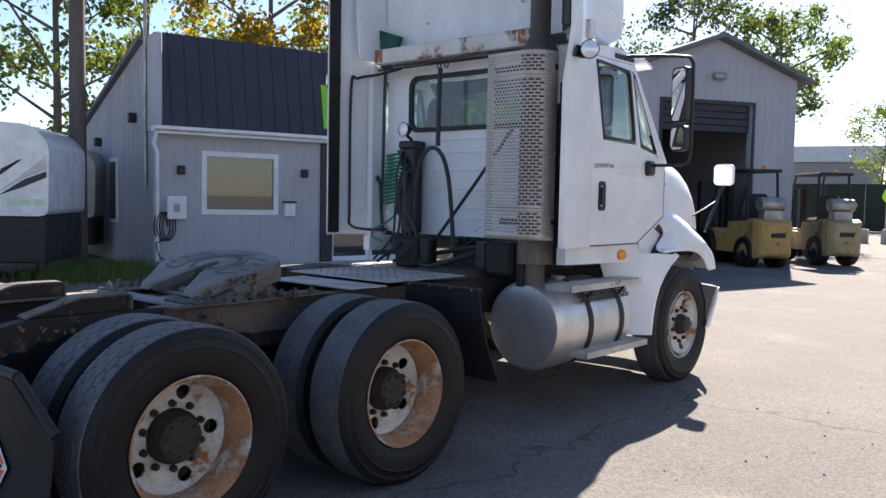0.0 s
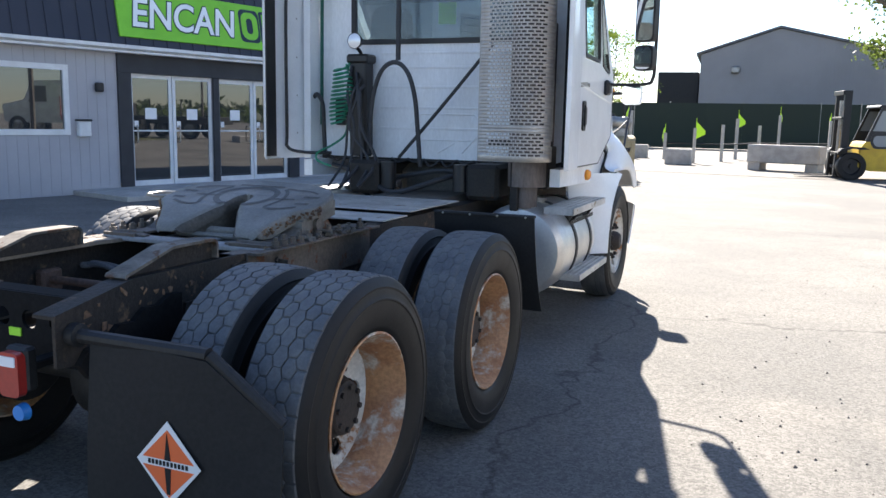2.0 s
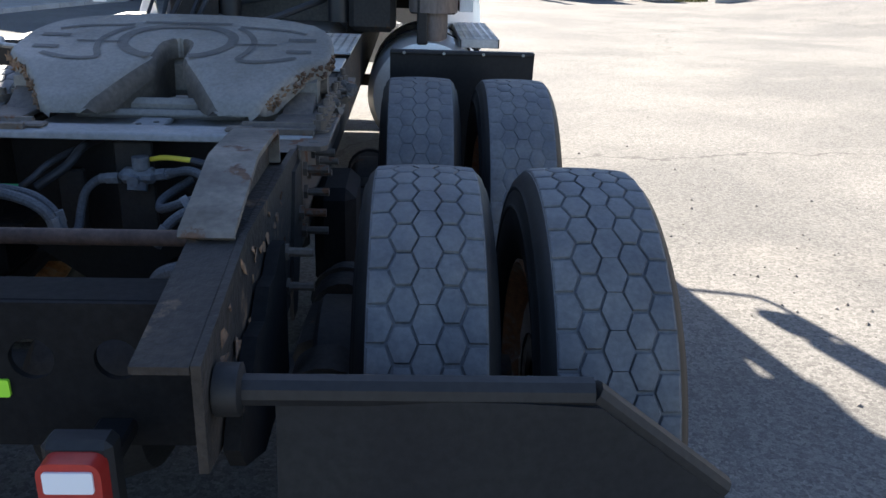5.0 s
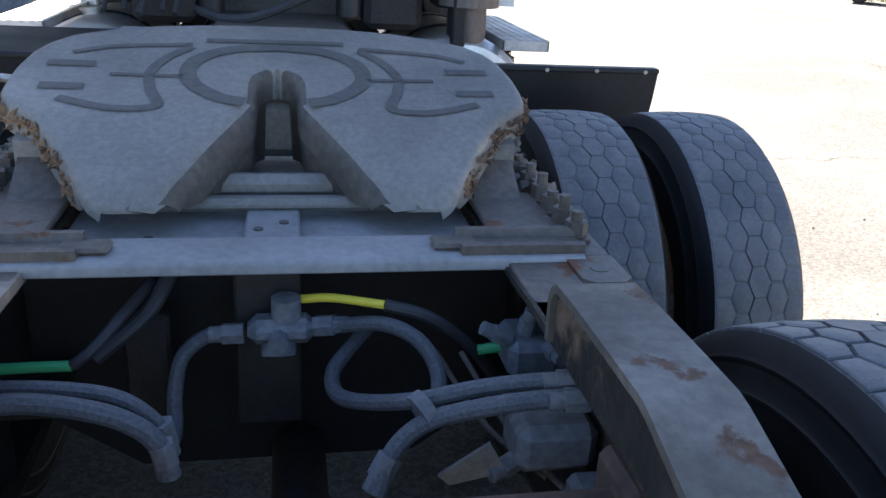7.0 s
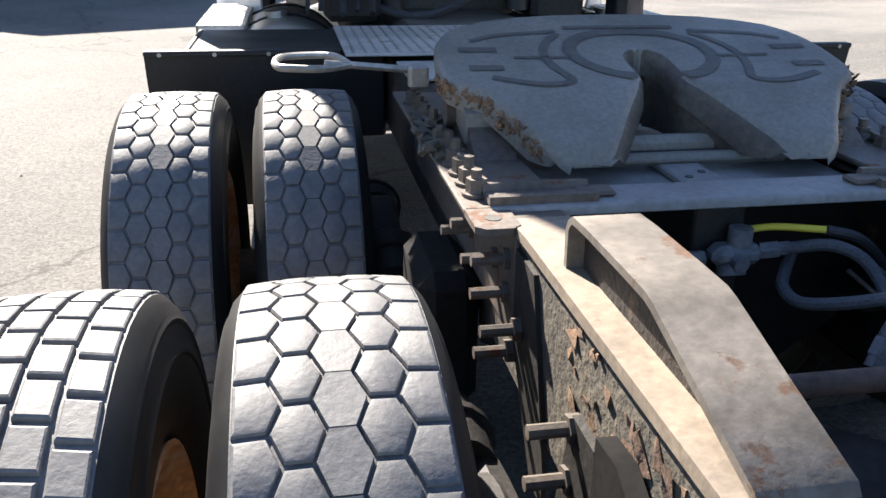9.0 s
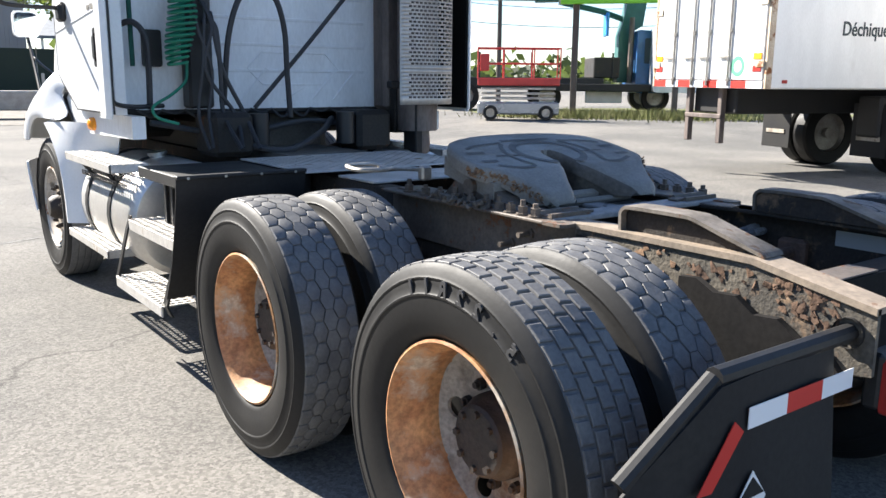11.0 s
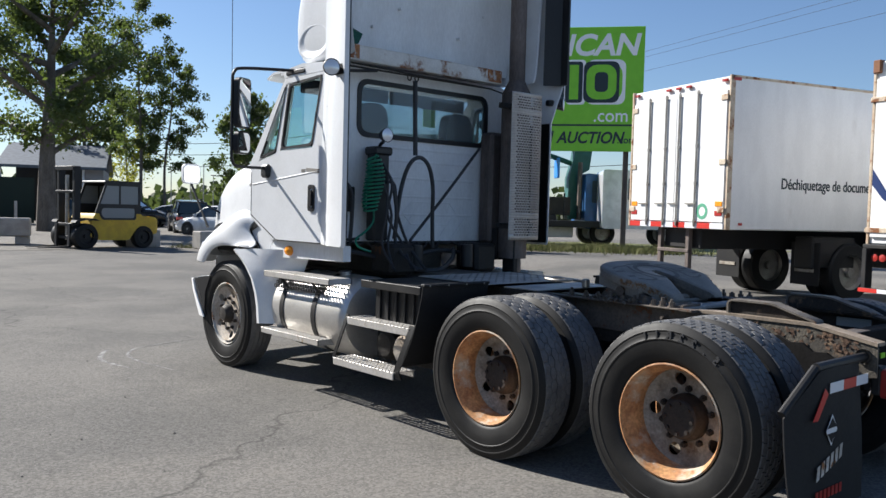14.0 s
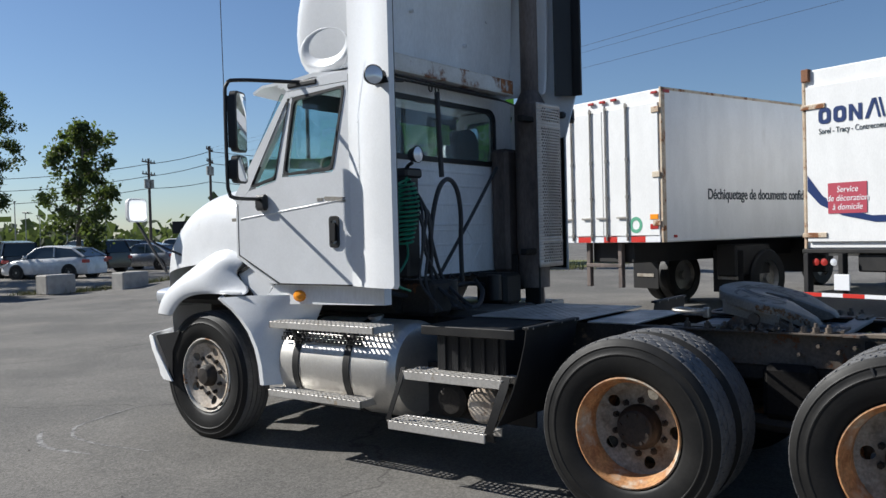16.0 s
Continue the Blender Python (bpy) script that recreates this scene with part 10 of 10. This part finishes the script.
box(bm, (-1.25, -0.4, 0.28), (1.25, 0.4, 0.92), 0.04)
part("trough", bm, M_CONCRETE, bt)
for x in (-1.0, 1.0):
    bm = bmesh.new()
    box(bm, (x - 0.22, -0.35, 0), (x + 0.22, 0.35, 0.28), 0.02)
    part("foot", bm, M_CONCRETE, bt)
# wooden posts with lime flags
M_FLAG = plain("lime_flag", (0.50, 0.85, 0.03), 0.6)
for k, (x, y, h, fl) in enumerate(((-1.2, 33.0, 1.45, True), (-0.3, 35.5, 1.6, False), (0.1, 38.5, 1.9, True), (1.0, 41.0, 1.6, False), (1.9, 40.0, 2.1, True), (4.2, 43.0, 1.9, True), (-2.8, 36.0, 1.2, True), (-4.6, 37.3, 2.2, True), (5.6, 39.0, 1.5, False))):
    f = thing("fence_post", pose(x, y, 0, 0, 0, 20 * k), "pale wooden post" + (" with a lime green flag" if fl else " of an open fence"), "post", "flag posts")
    bm = bmesh.new()
    box(bm, (-0.06, -0.06, 0), (0.06, 0.06, h), 0.01)
    part("post", bm, M_CONCRETE, f)
    if fl:
        bm = bmesh.new()
        rows = [[(0.05 + 0.09 * i, 0.03 * math.sin(i * 1.3), h + 0.25 - 0.09 * i - 0.02 * j * i), (0.05 + 0.09 * i, 0.03 * math.sin(i * 1.3 + 0.4), h - 0.45 + 0.05 * i - 0.1 * j)] for i in range(5) for j in (0,)]
        thick(bm, rows, 0.006)
        tube(bm, [(0.04, 0, h - 0.3), (0.04, 0, h + 0.4)], 0.012, 6, smooth=False)
        part("flag", bm, M_FLAG, f)
bm = bmesh.new()
tube(bm, [(-2.8, 36.0, 0.75), (-0.3, 35.5, 0.75), (1.0, 41.0, 0.75), (4.2, 43.0, 0.75)], 0.03, 6, smooth=False)
tagged(part("fence_rail", bm, M_BLACK, None, "low dark rail between the flag posts"), category="rail")

# green screened fence
bm = bmesh.new()
fence = thing("screen_fence", pose(0, 0, 0), "dark green screened yard fence", "fence")
for k in range(24):
    x0, x1 = -42 + 2.3 * k, -42 + 2.3 * (k + 1)
    y0, y1 = 55.0 + 0.06 * x0, 55.0 + 0.06 * x1
    if x0 > 10:
        break
    bm = bmesh.new()
    rows = [[(x0 + (x1 - x0) * i / 4, y0 + (y1 - y0) * i / 4 + 0.05 * math.sin(i * 1.6 + k), z) for z in (0.05, 1.0, 2.0, 3.0)] for i in range(5)]
    thick(bm, rows, 0.01)
    part("screen", bm, M_GREENFENCE, fence)
    bm = bmesh.new()
    cyl(bm, (x0, y0 + 0.06, 0), (x0, y0 + 0.06, 3.1), 0.045, seg=8)
    part("post", bm, M_STEEL, fence)

# warehouse beyond the fence
M_WARE = surf("taupe_metal_siding", (0.34, 0.32, 0.315), (0.30, 0.285, 0.28), 0.6, vary=0.05, bump=0.03, scale=0.2)
ware = thing("warehouse", pose(3.0, 76, 0, 0, 0, 4), "large taupe gabled warehouse", "building")
bm = bmesh.new()
prism(bm, [(-8.6, 0), (9.0, 0), (9.0, 7.3), (-2.2, 9.9), (-8.6, 7.75)], "y", 0, 0.3)
gable = part("wall", bm, M_WARE, ware, smooth=False)
for k in range(59):
    x = -8.5 + 0.3 * k
    top = 9.9 - (2.15 * (-2.2 - x) / 6.4 if x < -2.2 else 2.6 * (x + 2.2) / 11.2)
    rib(gable, (x, -0.04, 0), (x + 0.06, 0, top - 0.05), M_WARE)
for lo, hi in (((-8.6, 0.3, 0), (-8.3, 30, 7.7)), ((8.7, 0.3, 0), (9.0, 30, 7.3)), ((-8.3, 29.7, 0), (8.7, 30, 7.3))):
    bm = bmesh.new()
    box(bm, lo, hi)
    part("wall", bm, M_WARE, ware, smooth=False)
bm = bmesh.new()
prism(bm, [(-9.0, 7.7), (-2.2, 9.95), (9.3, 7.25), (9.3, 7.45), (-2.2, 10.15), (-9.0, 7.9)], "y", -0.25, 30.2)
part("roof", bm, M_ROOF, ware, smooth=False)
bm = bmesh.new()
box(bm, (-6.0, -0.5, 6.1), (-5.3, -0.05, 6.7), 0.1)
tagged(part("wall_lamp", bm, M_STEEL, None, "boxy floodlight on the warehouse gable", m=pose(3.0, 76, 0, 0, 0, 4)), category="wall lamp")
bm = bmesh.new()
box(bm, (-12.3, 1.0, 0), (-8.7, 12, 6.3), 0.05)
tagged(part("shipping_container", bm, M_BLACK, None, "dark stacked container beside the warehouse", m=pose(3.0, 76, 0, 0, 0, 4)), category="container")
bm = bmesh.new()
lb = thing("low_building", pose(-20.2, 69.4, 0, 0, 0, 16), "long low building with a white roof in the distance", "building")
box(bm, (0, 0, 0), (7.6, 10, 5.2), 0.05)
part("wall", bm, M_WARE, lb)
bm = bmesh.new()
prism(bm, [(-0.3, 5.2), (10.3, 5.2), (10.3, 5.5), (-0.3, 6.5)], "x", -0.4, 8.0)
part("roof", bm, M_TRIM, lb)

# open shed with a porch
shed = thing("open_shed", pose(12.6, 58.5, 0, 0, 0, -22), "blue-grey roofed open shed with pale posts", "building")
bm = bmesh.new()
prism(bm, [(-0.6, 3.75), (5.5, 5.6), (11.5, 3.6), (11.5, 3.75), (5.5, 5.8), (-0.6, 3.95)], "x", -3.2, 3.7)
part("roof", bm, surf("blue_grey_roof", (0.12, 0.14, 0.165), rough=0.6, vary=0.05), shed, smooth=False)
bm = bmesh.new()
box(bm, (2.2, 0.0, 0), (3.5, 0.25, 3.8)), box(bm, (-3.0, 8.0, 0), (3.5, 8.2, 4.5)), box(bm, (3.3, 0.25, 0), (3.5, 8.0, 3.8))
part("wall", bm, M_WARE, shed, smooth=False)
# black blocks stand for the shade inside the shed
bm = bmesh.new()
box(bm, (-3.0, 7.0, 0), (2.2, 7.9, 4.2)), box(bm, (2.2, 0.3, 0), (2.4, 7.8, 4.2))
part("painted_dark_inside", bm, M_BLACK, shed, smooth=False)
for x in (-3.0, -0.4, 2.2):
    bm = bmesh.new()
    box(bm, (x - 0.08, -0.1, 0), (x + 0.08, 0.06, 3.8), 0.01)
    part("post", bm, M_TRIM, shed)

# utility poles and cables
def utility_pole(x, y, z, h, r, label, arms=True, yaw=0.0):
    p = thing("utility_pole", pose(x, y, z, 0, 0, yaw), label, "utility pole", "utility poles")
    bm2 = bmesh.new()
    cyl(bm2, (0, 0, -0.2), (0, 0, h), r, r * 0.7, seg=14)
    part("pole", bm2, M_WOOD_POLE, p)
    if arms:
        for zz in (h - 0.4, h - 1.5):
            bm2 = bmesh.new()
            box(bm2, (-1.2, -0.06, zz), (1.2, 0.06, zz + 0.12), 0.01)
            for k in (-1.1, -0.5, 0.5, 1.1):
                cyl(bm2, (k, 0, zz + 0.12), (k, 0, zz + 0.3), 0.05, seg=8)
            part("cross_arm", bm2, M_WOOD_POLE, p)
        bm2 = bmesh.new()
        cyl(bm2, (0.4, 0, h - 2.7), (0.4, 0, h - 1.9), 0.25, seg=12)
        cyl(bm2, (-0.4, 0, h - 2.7), (-0.4, 0, h - 1.9), 0.25, seg=12)
        part("transformer", bm2, M_STEEL, p)
    return p


utility_pole(-11.44, 5.42, 0.33, 9.5, 0.17, "dark weathered wooden utility pole by the office", False)
utility_pole(38.9, 65.4, 0, 9.1, 0.15, "wooden utility pole with cross arms", True, 30)
utility_pole(43.5, 62.6, 0, 10.3, 0.15, "wooden utility pole with cross arms", True, 40)
utility_pole(24.1, 83.3, 0, 8.6, 0.15, "wooden utility pole behind the trees", True, 30)
utility_pole(63.1, 42.3, 0, 9.9, 0.15, "wooden utility pole far down the road", True, 40)
utility_pole(13.5, -30.0, 0, 10.9, 0.17, "wooden utility pole at the back of the yard", False)
utility_pole(24.6, 30.2, 0, 9.0, 0.13, "plain wooden pole beyond the lift", False)


def cable(a, b, sag, r=0.012):
    bm2 = bmesh.new()
    a, b = Vector(a), Vector(b)
    pts = [a.lerp(b, k / 12) - Vector((0, 0, sag * 4 * (k / 12) * (1 - k / 12))) for k in range(13)]
    tube(bm2, pts, r, 5, smooth=False)
    tagged(part("overhead_cable", bm2, M_WIRE, None, "thin black overhead cable"), category="cable", group="overhead cables")


for dz in (0.0, 0.28, -0.7):
    cable((43.5, 62.6, 9.8 + dz), (13.5, -30.0, 10.4 + dz), 0.5, 0.007)
for za, zb, zc, zd in ((7.9, 8.6, 9.8, 9.5), (6.8, 7.5, 8.7, 8.3), (5.6, 6.4, 7.0, 6.8)):
    cable((24.1, 83.3, za), (38.9, 65.4, zb), 0.7, 0.03), cable((38.9, 65.4, zb), (43.5, 62.6, zc), 0.15, 0.03), cable((43.5, 62.6, zc), (63.1, 42.3, zd), 0.9, 0.03)
# far lamp posts and a far hoarding
for k, az in enumerate((66.4, 65.2, 64.3, 63.7, 62.9, 61.4, 60.2, 59.1)):
    far = 122 + 11 * math.sin(k * 2.1)
    top = 6.3 + 0.8 * math.sin(k * 1.3)
    lp = thing("lamp_post", pose(far * math.cos(radians(az)) - 5, far * math.sin(radians(az)) - 1, 0, 0, 0, 35 * k), "tall thin lamp post in the distance", "lamp post", "lamp posts")
    bm = bmesh.new()
    cyl(bm, (0, 0, 0), (0, 0, top), 0.09, 0.05, seg=8)
    part("pole", bm, M_STEEL, lp)
    bm = bmesh.new()
    box(bm, (-0.5, -0.12, top), (0.5, 0.12, top + 0.13), 0.03)
    part("head", bm, M_PLASTIC, lp)
hb = thing("far_hoarding", pose(66.0, 98.0, 0, 0, 0, -35), "small dark hoarding far away", "sign")
bm = bmesh.new()
box(bm, (-1.5, 0, 2.6), (1.5, 0.2, 4.3), 0.02)
part("board", bm, M_BLACK, hb)
bm = bmesh.new()
box(bm, (-0.2, 0.2, 0), (0.2, 0.4, 2.8), 0.02)
part("post", bm, M_BLACK, hb)
# verge of dry grass below the billboard, and gravel beyond the yard
def patch(name, pts, mat, label, z=0.01, cat="verge"):
    bm2 = bmesh.new()
    f = bm2.faces.new([bm2.verts.new((x, y, z)) for x, y in pts])
    ob = part(name, bm2, mat, None, label)
    return tagged(ob, category=cat, kind="structure")


patch("verge", [(13.4, 17.5), (16.6, 13.4), (20.0, 11.5), (26, 12), (24, 20), (16, 22)], M_GRASS, "strip of dry grass under the billboard", 0.372)
patch("gravel", [(-6, 26.5), (14, 23.2), (30, 22), (60, 40), (40, 75), (-40, 54), (-30, 32)], M_GRAVEL, "pale gravel lot beyond the yard")
rng = np.random.default_rng(7)


def grass(name, n, x0, y0, x1, y1, spread, h, mat, label):
    verts, faces = [], []
    for _ in range(n):
        t = rng.random()
        x, y = x0 + (x1 - x0) * t + rng.normal(0, spread), y0 + (y1 - y0) * t + rng.normal(0, spread)
        a, hh = rng.random() * 6.28, h * (0.5 + rng.random())
        i = len(verts)
        verts += [(x - 0.012 * math.cos(a), y - 0.012 * math.sin(a), ground_z(x, y)), (x + 0.012 * math.cos(a), y + 0.012 * math.sin(a), ground_z(x, y)), (x + rng.normal(0, hh * 0.35), y + rng.normal(0, hh * 0.35), ground_z(x, y) + hh)]
        faces.append((i, i + 1, i + 2))
    me = bpy.data.meshes.new(name)
    me.from_pydata(verts, [], faces)
    me.materials.append(mat)
    tagged(put(name, me, None, None, label), category="grass", kind="stuff")


grass("dry_grass", 5000, 14.2, 17.0, 18.6, 12.8, 0.8, 0.22, M_GRASS, "dry yellow grass under the billboard")
grass("weeds", 2500, -10.2, 5.6, -9.6, 4.6, 0.5, 0.25, M_LEAF, "green weeds at the foot of the office corner")
grass("weeds", 1500, 7.4, 25.6, 12.5, 23.6, 0.3, 0.15, M_GRASS, "dry weeds between the blocks")

# loose stones on the asphalt
stones_v, stones_f = [], []
ST = rng.random((420, 5))
for k, (a, b, c, d, e) in enumerate(ST):
    if k < 260:
        x, y = 1.9 + 2.2 * a + 0.8 * c, -1.5 + 8.5 * b
        if k < 60:
            x, y = 2.1 + 0.9 * a, 1.2 + 1.6 * b
    else:
        x, y = -6.5 + 5.0 * a, -4 + 11 * b
    r = 0.004 + 0.011 * d ** 3
    i = len(stones_v)
    for q in range(6):
        t = q * 1.047
        rr = r * (0.7 + 0.5 * ((k * 7 + q * 13) % 10) / 10)
        stones_v.append((x + rr * math.cos(t), y + rr * math.sin(t), ground_z(x, y) + 0.0))
    stones_v.append((x, y, ground_z(x, y) + r * 0.9))
    stones_f += [(i + q, i + (q + 1) % 6, i + 6) for q in range(6)]
me = bpy.data.meshes.new("loose_stones")
me.from_pydata(stones_v, [], stones_f)
me.materials.append(surf("dark_stone", (0.10, 0.09, 0.08), (0.2, 0.18, 0.16), 0.9, scale=30, bump=0.3))
tagged(put("loose_stones", me, None, None, "scattered small dark stones on the asphalt"), category="stones", kind="stuff")


# pale scuffed chalk curves on the asphalt
M_CHALK = surf("faded_chalk", (0.30, 0.295, 0.285), (0.16, 0.155, 0.15), 0.9, vary=0.3, scale=6, spots=(0.12, 0.115, 0.11), spot_at=0.5, spot_scale=14.0)
for pts, w in (([(-0.65, 6.62), (-1.06, 6.50), (-1.43, 6.34), (-1.58, 6.19), (-1.69, 5.97), (-1.72, 5.71), (-1.70, 5.40), (-1.62, 4.98)], 0.014), ([(-1.71, 6.43), (-1.86, 6.21), (-1.98, 5.92), (-1.99, 5.69), (-1.91, 5.29)], 0.022)):
    bm = bmesh.new()
    line = spline([(x, y, 0.004) for x, y in pts], 6)
    rows = []
    for i, q in enumerate(line):
        d = (line[min(i + 1, len(line) - 1)] - line[max(i - 1, 0)]).normalized()
        f = i / (len(line) - 1)
        nn = Vector((-d.y, d.x, 0)) * w * (0.25 + math.sin(math.pi * f) ** 0.5 * (0.8 + 0.3 * math.sin(i * 1.7)))
        rows.append([bm.verts.new(q - nn), bm.verts.new(q + nn)])
    for a, b in zip(rows, rows[1:]):
        bm.faces.new((a[0], a[1], b[1], b[0]))
    tagged(part("chalk_mark", bm, M_CHALK, None, "faded pale chalk curve on the asphalt"), category="ground marking", kind="structure")


# trees
def tree(x, y, h, cr, seed, leaf, label, base=0.35, n=5200, trunk_r=0.16, slim=1.0, leaf_size=0.22):
    r = random.Random(seed)
    t = thing("tree", pose(x, y, 0), label, "tree", "trees")
    bm2 = bmesh.new()
    top = Vector((r.uniform(-0.4, 0.4), r.uniform(-0.4, 0.4), h * 0.92))
    line = [Vector((0, 0, -0.1)), Vector((r.uniform(-0.1, 0.1), r.uniform(-0.1, 0.1), h * 0.3)), top * 0.65 + Vector((0, 0, 0)), top]
    tube(bm2, line, lambda k: trunk_r * (1 - 0.9 * k) + 0.01, 10, 5)
    limbs = []
    for k in range(16):
        f = base + (0.93 - base) * (k + r.random()) / 16
        p0 = Vector((top.x * f, top.y * f, h * 0.92 * f))
        a = k * 2.4 + r.uniform(-0.5, 0.5)
        shape = math.sin(math.pi * min(1, max(0.12, (f - base) / (1 - base) * 0.85 + 0.15))) ** 0.7
        ln = cr * shape * r.uniform(0.65, 1.1)
        up = r.uniform(0.25, 0.75)
        p1 = p0 + Vector((math.cos(a) * ln * 0.5, math.sin(a) * ln * 0.5, ln * up * 0.5))
        p2 = p0 + Vector((math.cos(a) * ln, math.sin(a) * ln, ln * up))
        tube(bm2, [p0, p1, p2], lambda q: trunk_r * 0.35 * (1 - 0.85 * q) + 0.006, 6, 4)
        limbs.append((p0, p1, p2, ln))
        for q in range(2):
            b0 = p1.lerp(p2, r.random() * 0.6)
            b1 = b0 + Vector((r.uniform(-1, 1), r.uniform(-1, 1), r.uniform(-0.2, 0.8))).normalized() * ln * 0.45
            tube(bm2, [b0, b0.lerp(b1, 0.5) + Vector((0, 0, 0.04)), b1], lambda q2: trunk_r * 0.13 * (1 - 0.8 * q2) + 0.004, 5, 3)
            limbs.append((b0, b0.lerp(b1, 0.5), b1, ln * 0.6))
    part("trunk", bm2, M_BARK, t)
    g = np.random.default_rng(seed)
    clumps = []
    for p0, p1, p2, ln in limbs:
        for q in range(7):
            f = 0.35 + 0.75 * r.random()
            c = p1.lerp(p2, f) if f > 0.5 else p0.lerp(p1, f * 2)
            clumps.append((c + Vector((r.gauss(0, 0.22), r.gauss(0, 0.22), r.gauss(0, 0.2))) * max(ln, 0.6) * 0.6, r.uniform(0.18, 0.42) * max(0.8, cr / 3)))
    per = max(6, n // len(clumps))
    cs = np.array([[*c] for c, _ in clumps]).repeat(per, 0)
    rs = np.array([q for _, q in clumps]).repeat(per)
    pos = cs + g.normal(0, 1, cs.shape) * rs[:, None] * 0.62
    m2 = len(pos)
    u = g.normal(0, 1, (m2, 3))
    u /= np.linalg.norm(u, axis=1)[:, None]
    v = np.cross(u, g.normal(0, 1, (m2, 3)))
    v /= np.linalg.norm(v, axis=1)[:, None]
    sz = leaf_size * (0.5 + 0.8 * g.random(m2))[:, None]
    quad = np.stack([pos - u * sz * 0.5, pos + v * sz * 0.32, pos + u * sz * 0.5, pos - v * sz * 0.32], 1).reshape(-1, 3)
    me2 = bpy.data.meshes.new("crown")
    me2.from_pydata(quad.tolist(), [], [(4 * k, 4 * k + 1, 4 * k + 2, 4 * k + 3) for k in range(m2)])
    me2.materials.append(leaf)
    put("crown", me2, t)
    return t


tree(-17.5, 14.5, 12.5, 3.4, 11, M_LEAF_GOLD, "tall autumn poplar turning gold behind the office", 0.3, 7000)
tree(-22.5, 13.0, 14.0, 3.8, 12, M_LEAF, "tall green poplar behind the office", 0.25, 7000)
tree(-21.0, 9.2, 13.0, 3.6, 13, M_LEAF, "green poplar behind the campers", 0.2, 7000)
tree(-25.0, 6.0, 12.0, 3.6, 14, M_LEAF_GOLD, "yellowing tree behind the campers", 0.15, 6000)
tree(-18.5, 18.5, 11.5, 3.0, 15, M_LEAF, "green tree above the office roof", 0.3, 5000)
tree(-17.0, 27.0, 12.5, 3.6, 16, M_LEAF_DARK, "dark green tree above the mansard", 0.3, 5000)
tree(-12.5, 34.5, 12.8, 4.0, 17, M_LEAF_DARK, "broad dark tree behind the garage", 0.3, 7000)
tree(-9.2, 37.3, 11.5, 3.0, 18, M_LEAF, "broad tree behind the garage roof", 0.5, 5000)
tree(-10.2, 60.0, 8.9, 3.4, 19, M_LEAF, "airy pale green tree behind the fence", 0.25, 3200, 0.08, leaf_size=0.2)
tree(7.75, 41.9, 13.5, 4.7, 20, M_LEAF_MID, "large spreading tree with a thick forked trunk", 0.30, 20000, 0.50, leaf_size=0.22)
tree(18.2, 56.5, 17.8, 2.7, 21, M_LEAF_MID, "tall airy poplar over the parked cars", 0.22, 12000, 0.13, leaf_size=0.21)
tree(19.9, 56.0, 13.5, 2.6, 22, M_LEAF_MID, "slim green poplar beside the taller one", 0.30, 9000, 0.11, leaf_size=0.21)
tree(17.5, 66.1, 16.0, 3.9, 31, M_LEAF_MID, "dense green tree behind the open shed", 0.28, 18000, 0.22, leaf_size=0.28)
tree(21.6, 68.1, 9.6, 3.0, 25, M_LEAF_LIME, "yellow-green tree beyond the shed", 0.18, 6000, 0.10)
tree(16.8, 38.4, 8.3, 2.1, 26, M_LEAF_MID, "rounded poplar by the car lot", 0.14, 10000, 0.13)
# far scrub and tree line
verts, faces = [], []
for k in range(9000):
    a = rng.random()
    x, y = -70 + 330 * a, 150 - 60 * a + rng.normal(0, 8)
    hh = abs(rng.normal(0, 1)) * (1.2 + 1.2 * math.sin(x * 0.13) ** 2) + 0.3
    s = 0.5 + rng.random() * 0.9
    i = len(verts)
    u, v = rng.normal(0, 1, 3), rng.normal(0, 1, 3)
    u, v = u / np.linalg.norm(u) * s, v / np.linalg.norm(v) * s
    c = np.array((x, y, hh))
    verts += [tuple(c - u), tuple(c + v), tuple(c + u), tuple(c - v)]
    faces.append((i, i + 1, i + 2, i + 3))
me = bpy.data.meshes.new("tree_line")
me.from_pydata(verts, [], faces)
me.materials.append(M_LEAF_DARK)
tagged(put("tree_line", me, None, None, "low dark tree line on the horizon"), category="trees", kind="stuff")
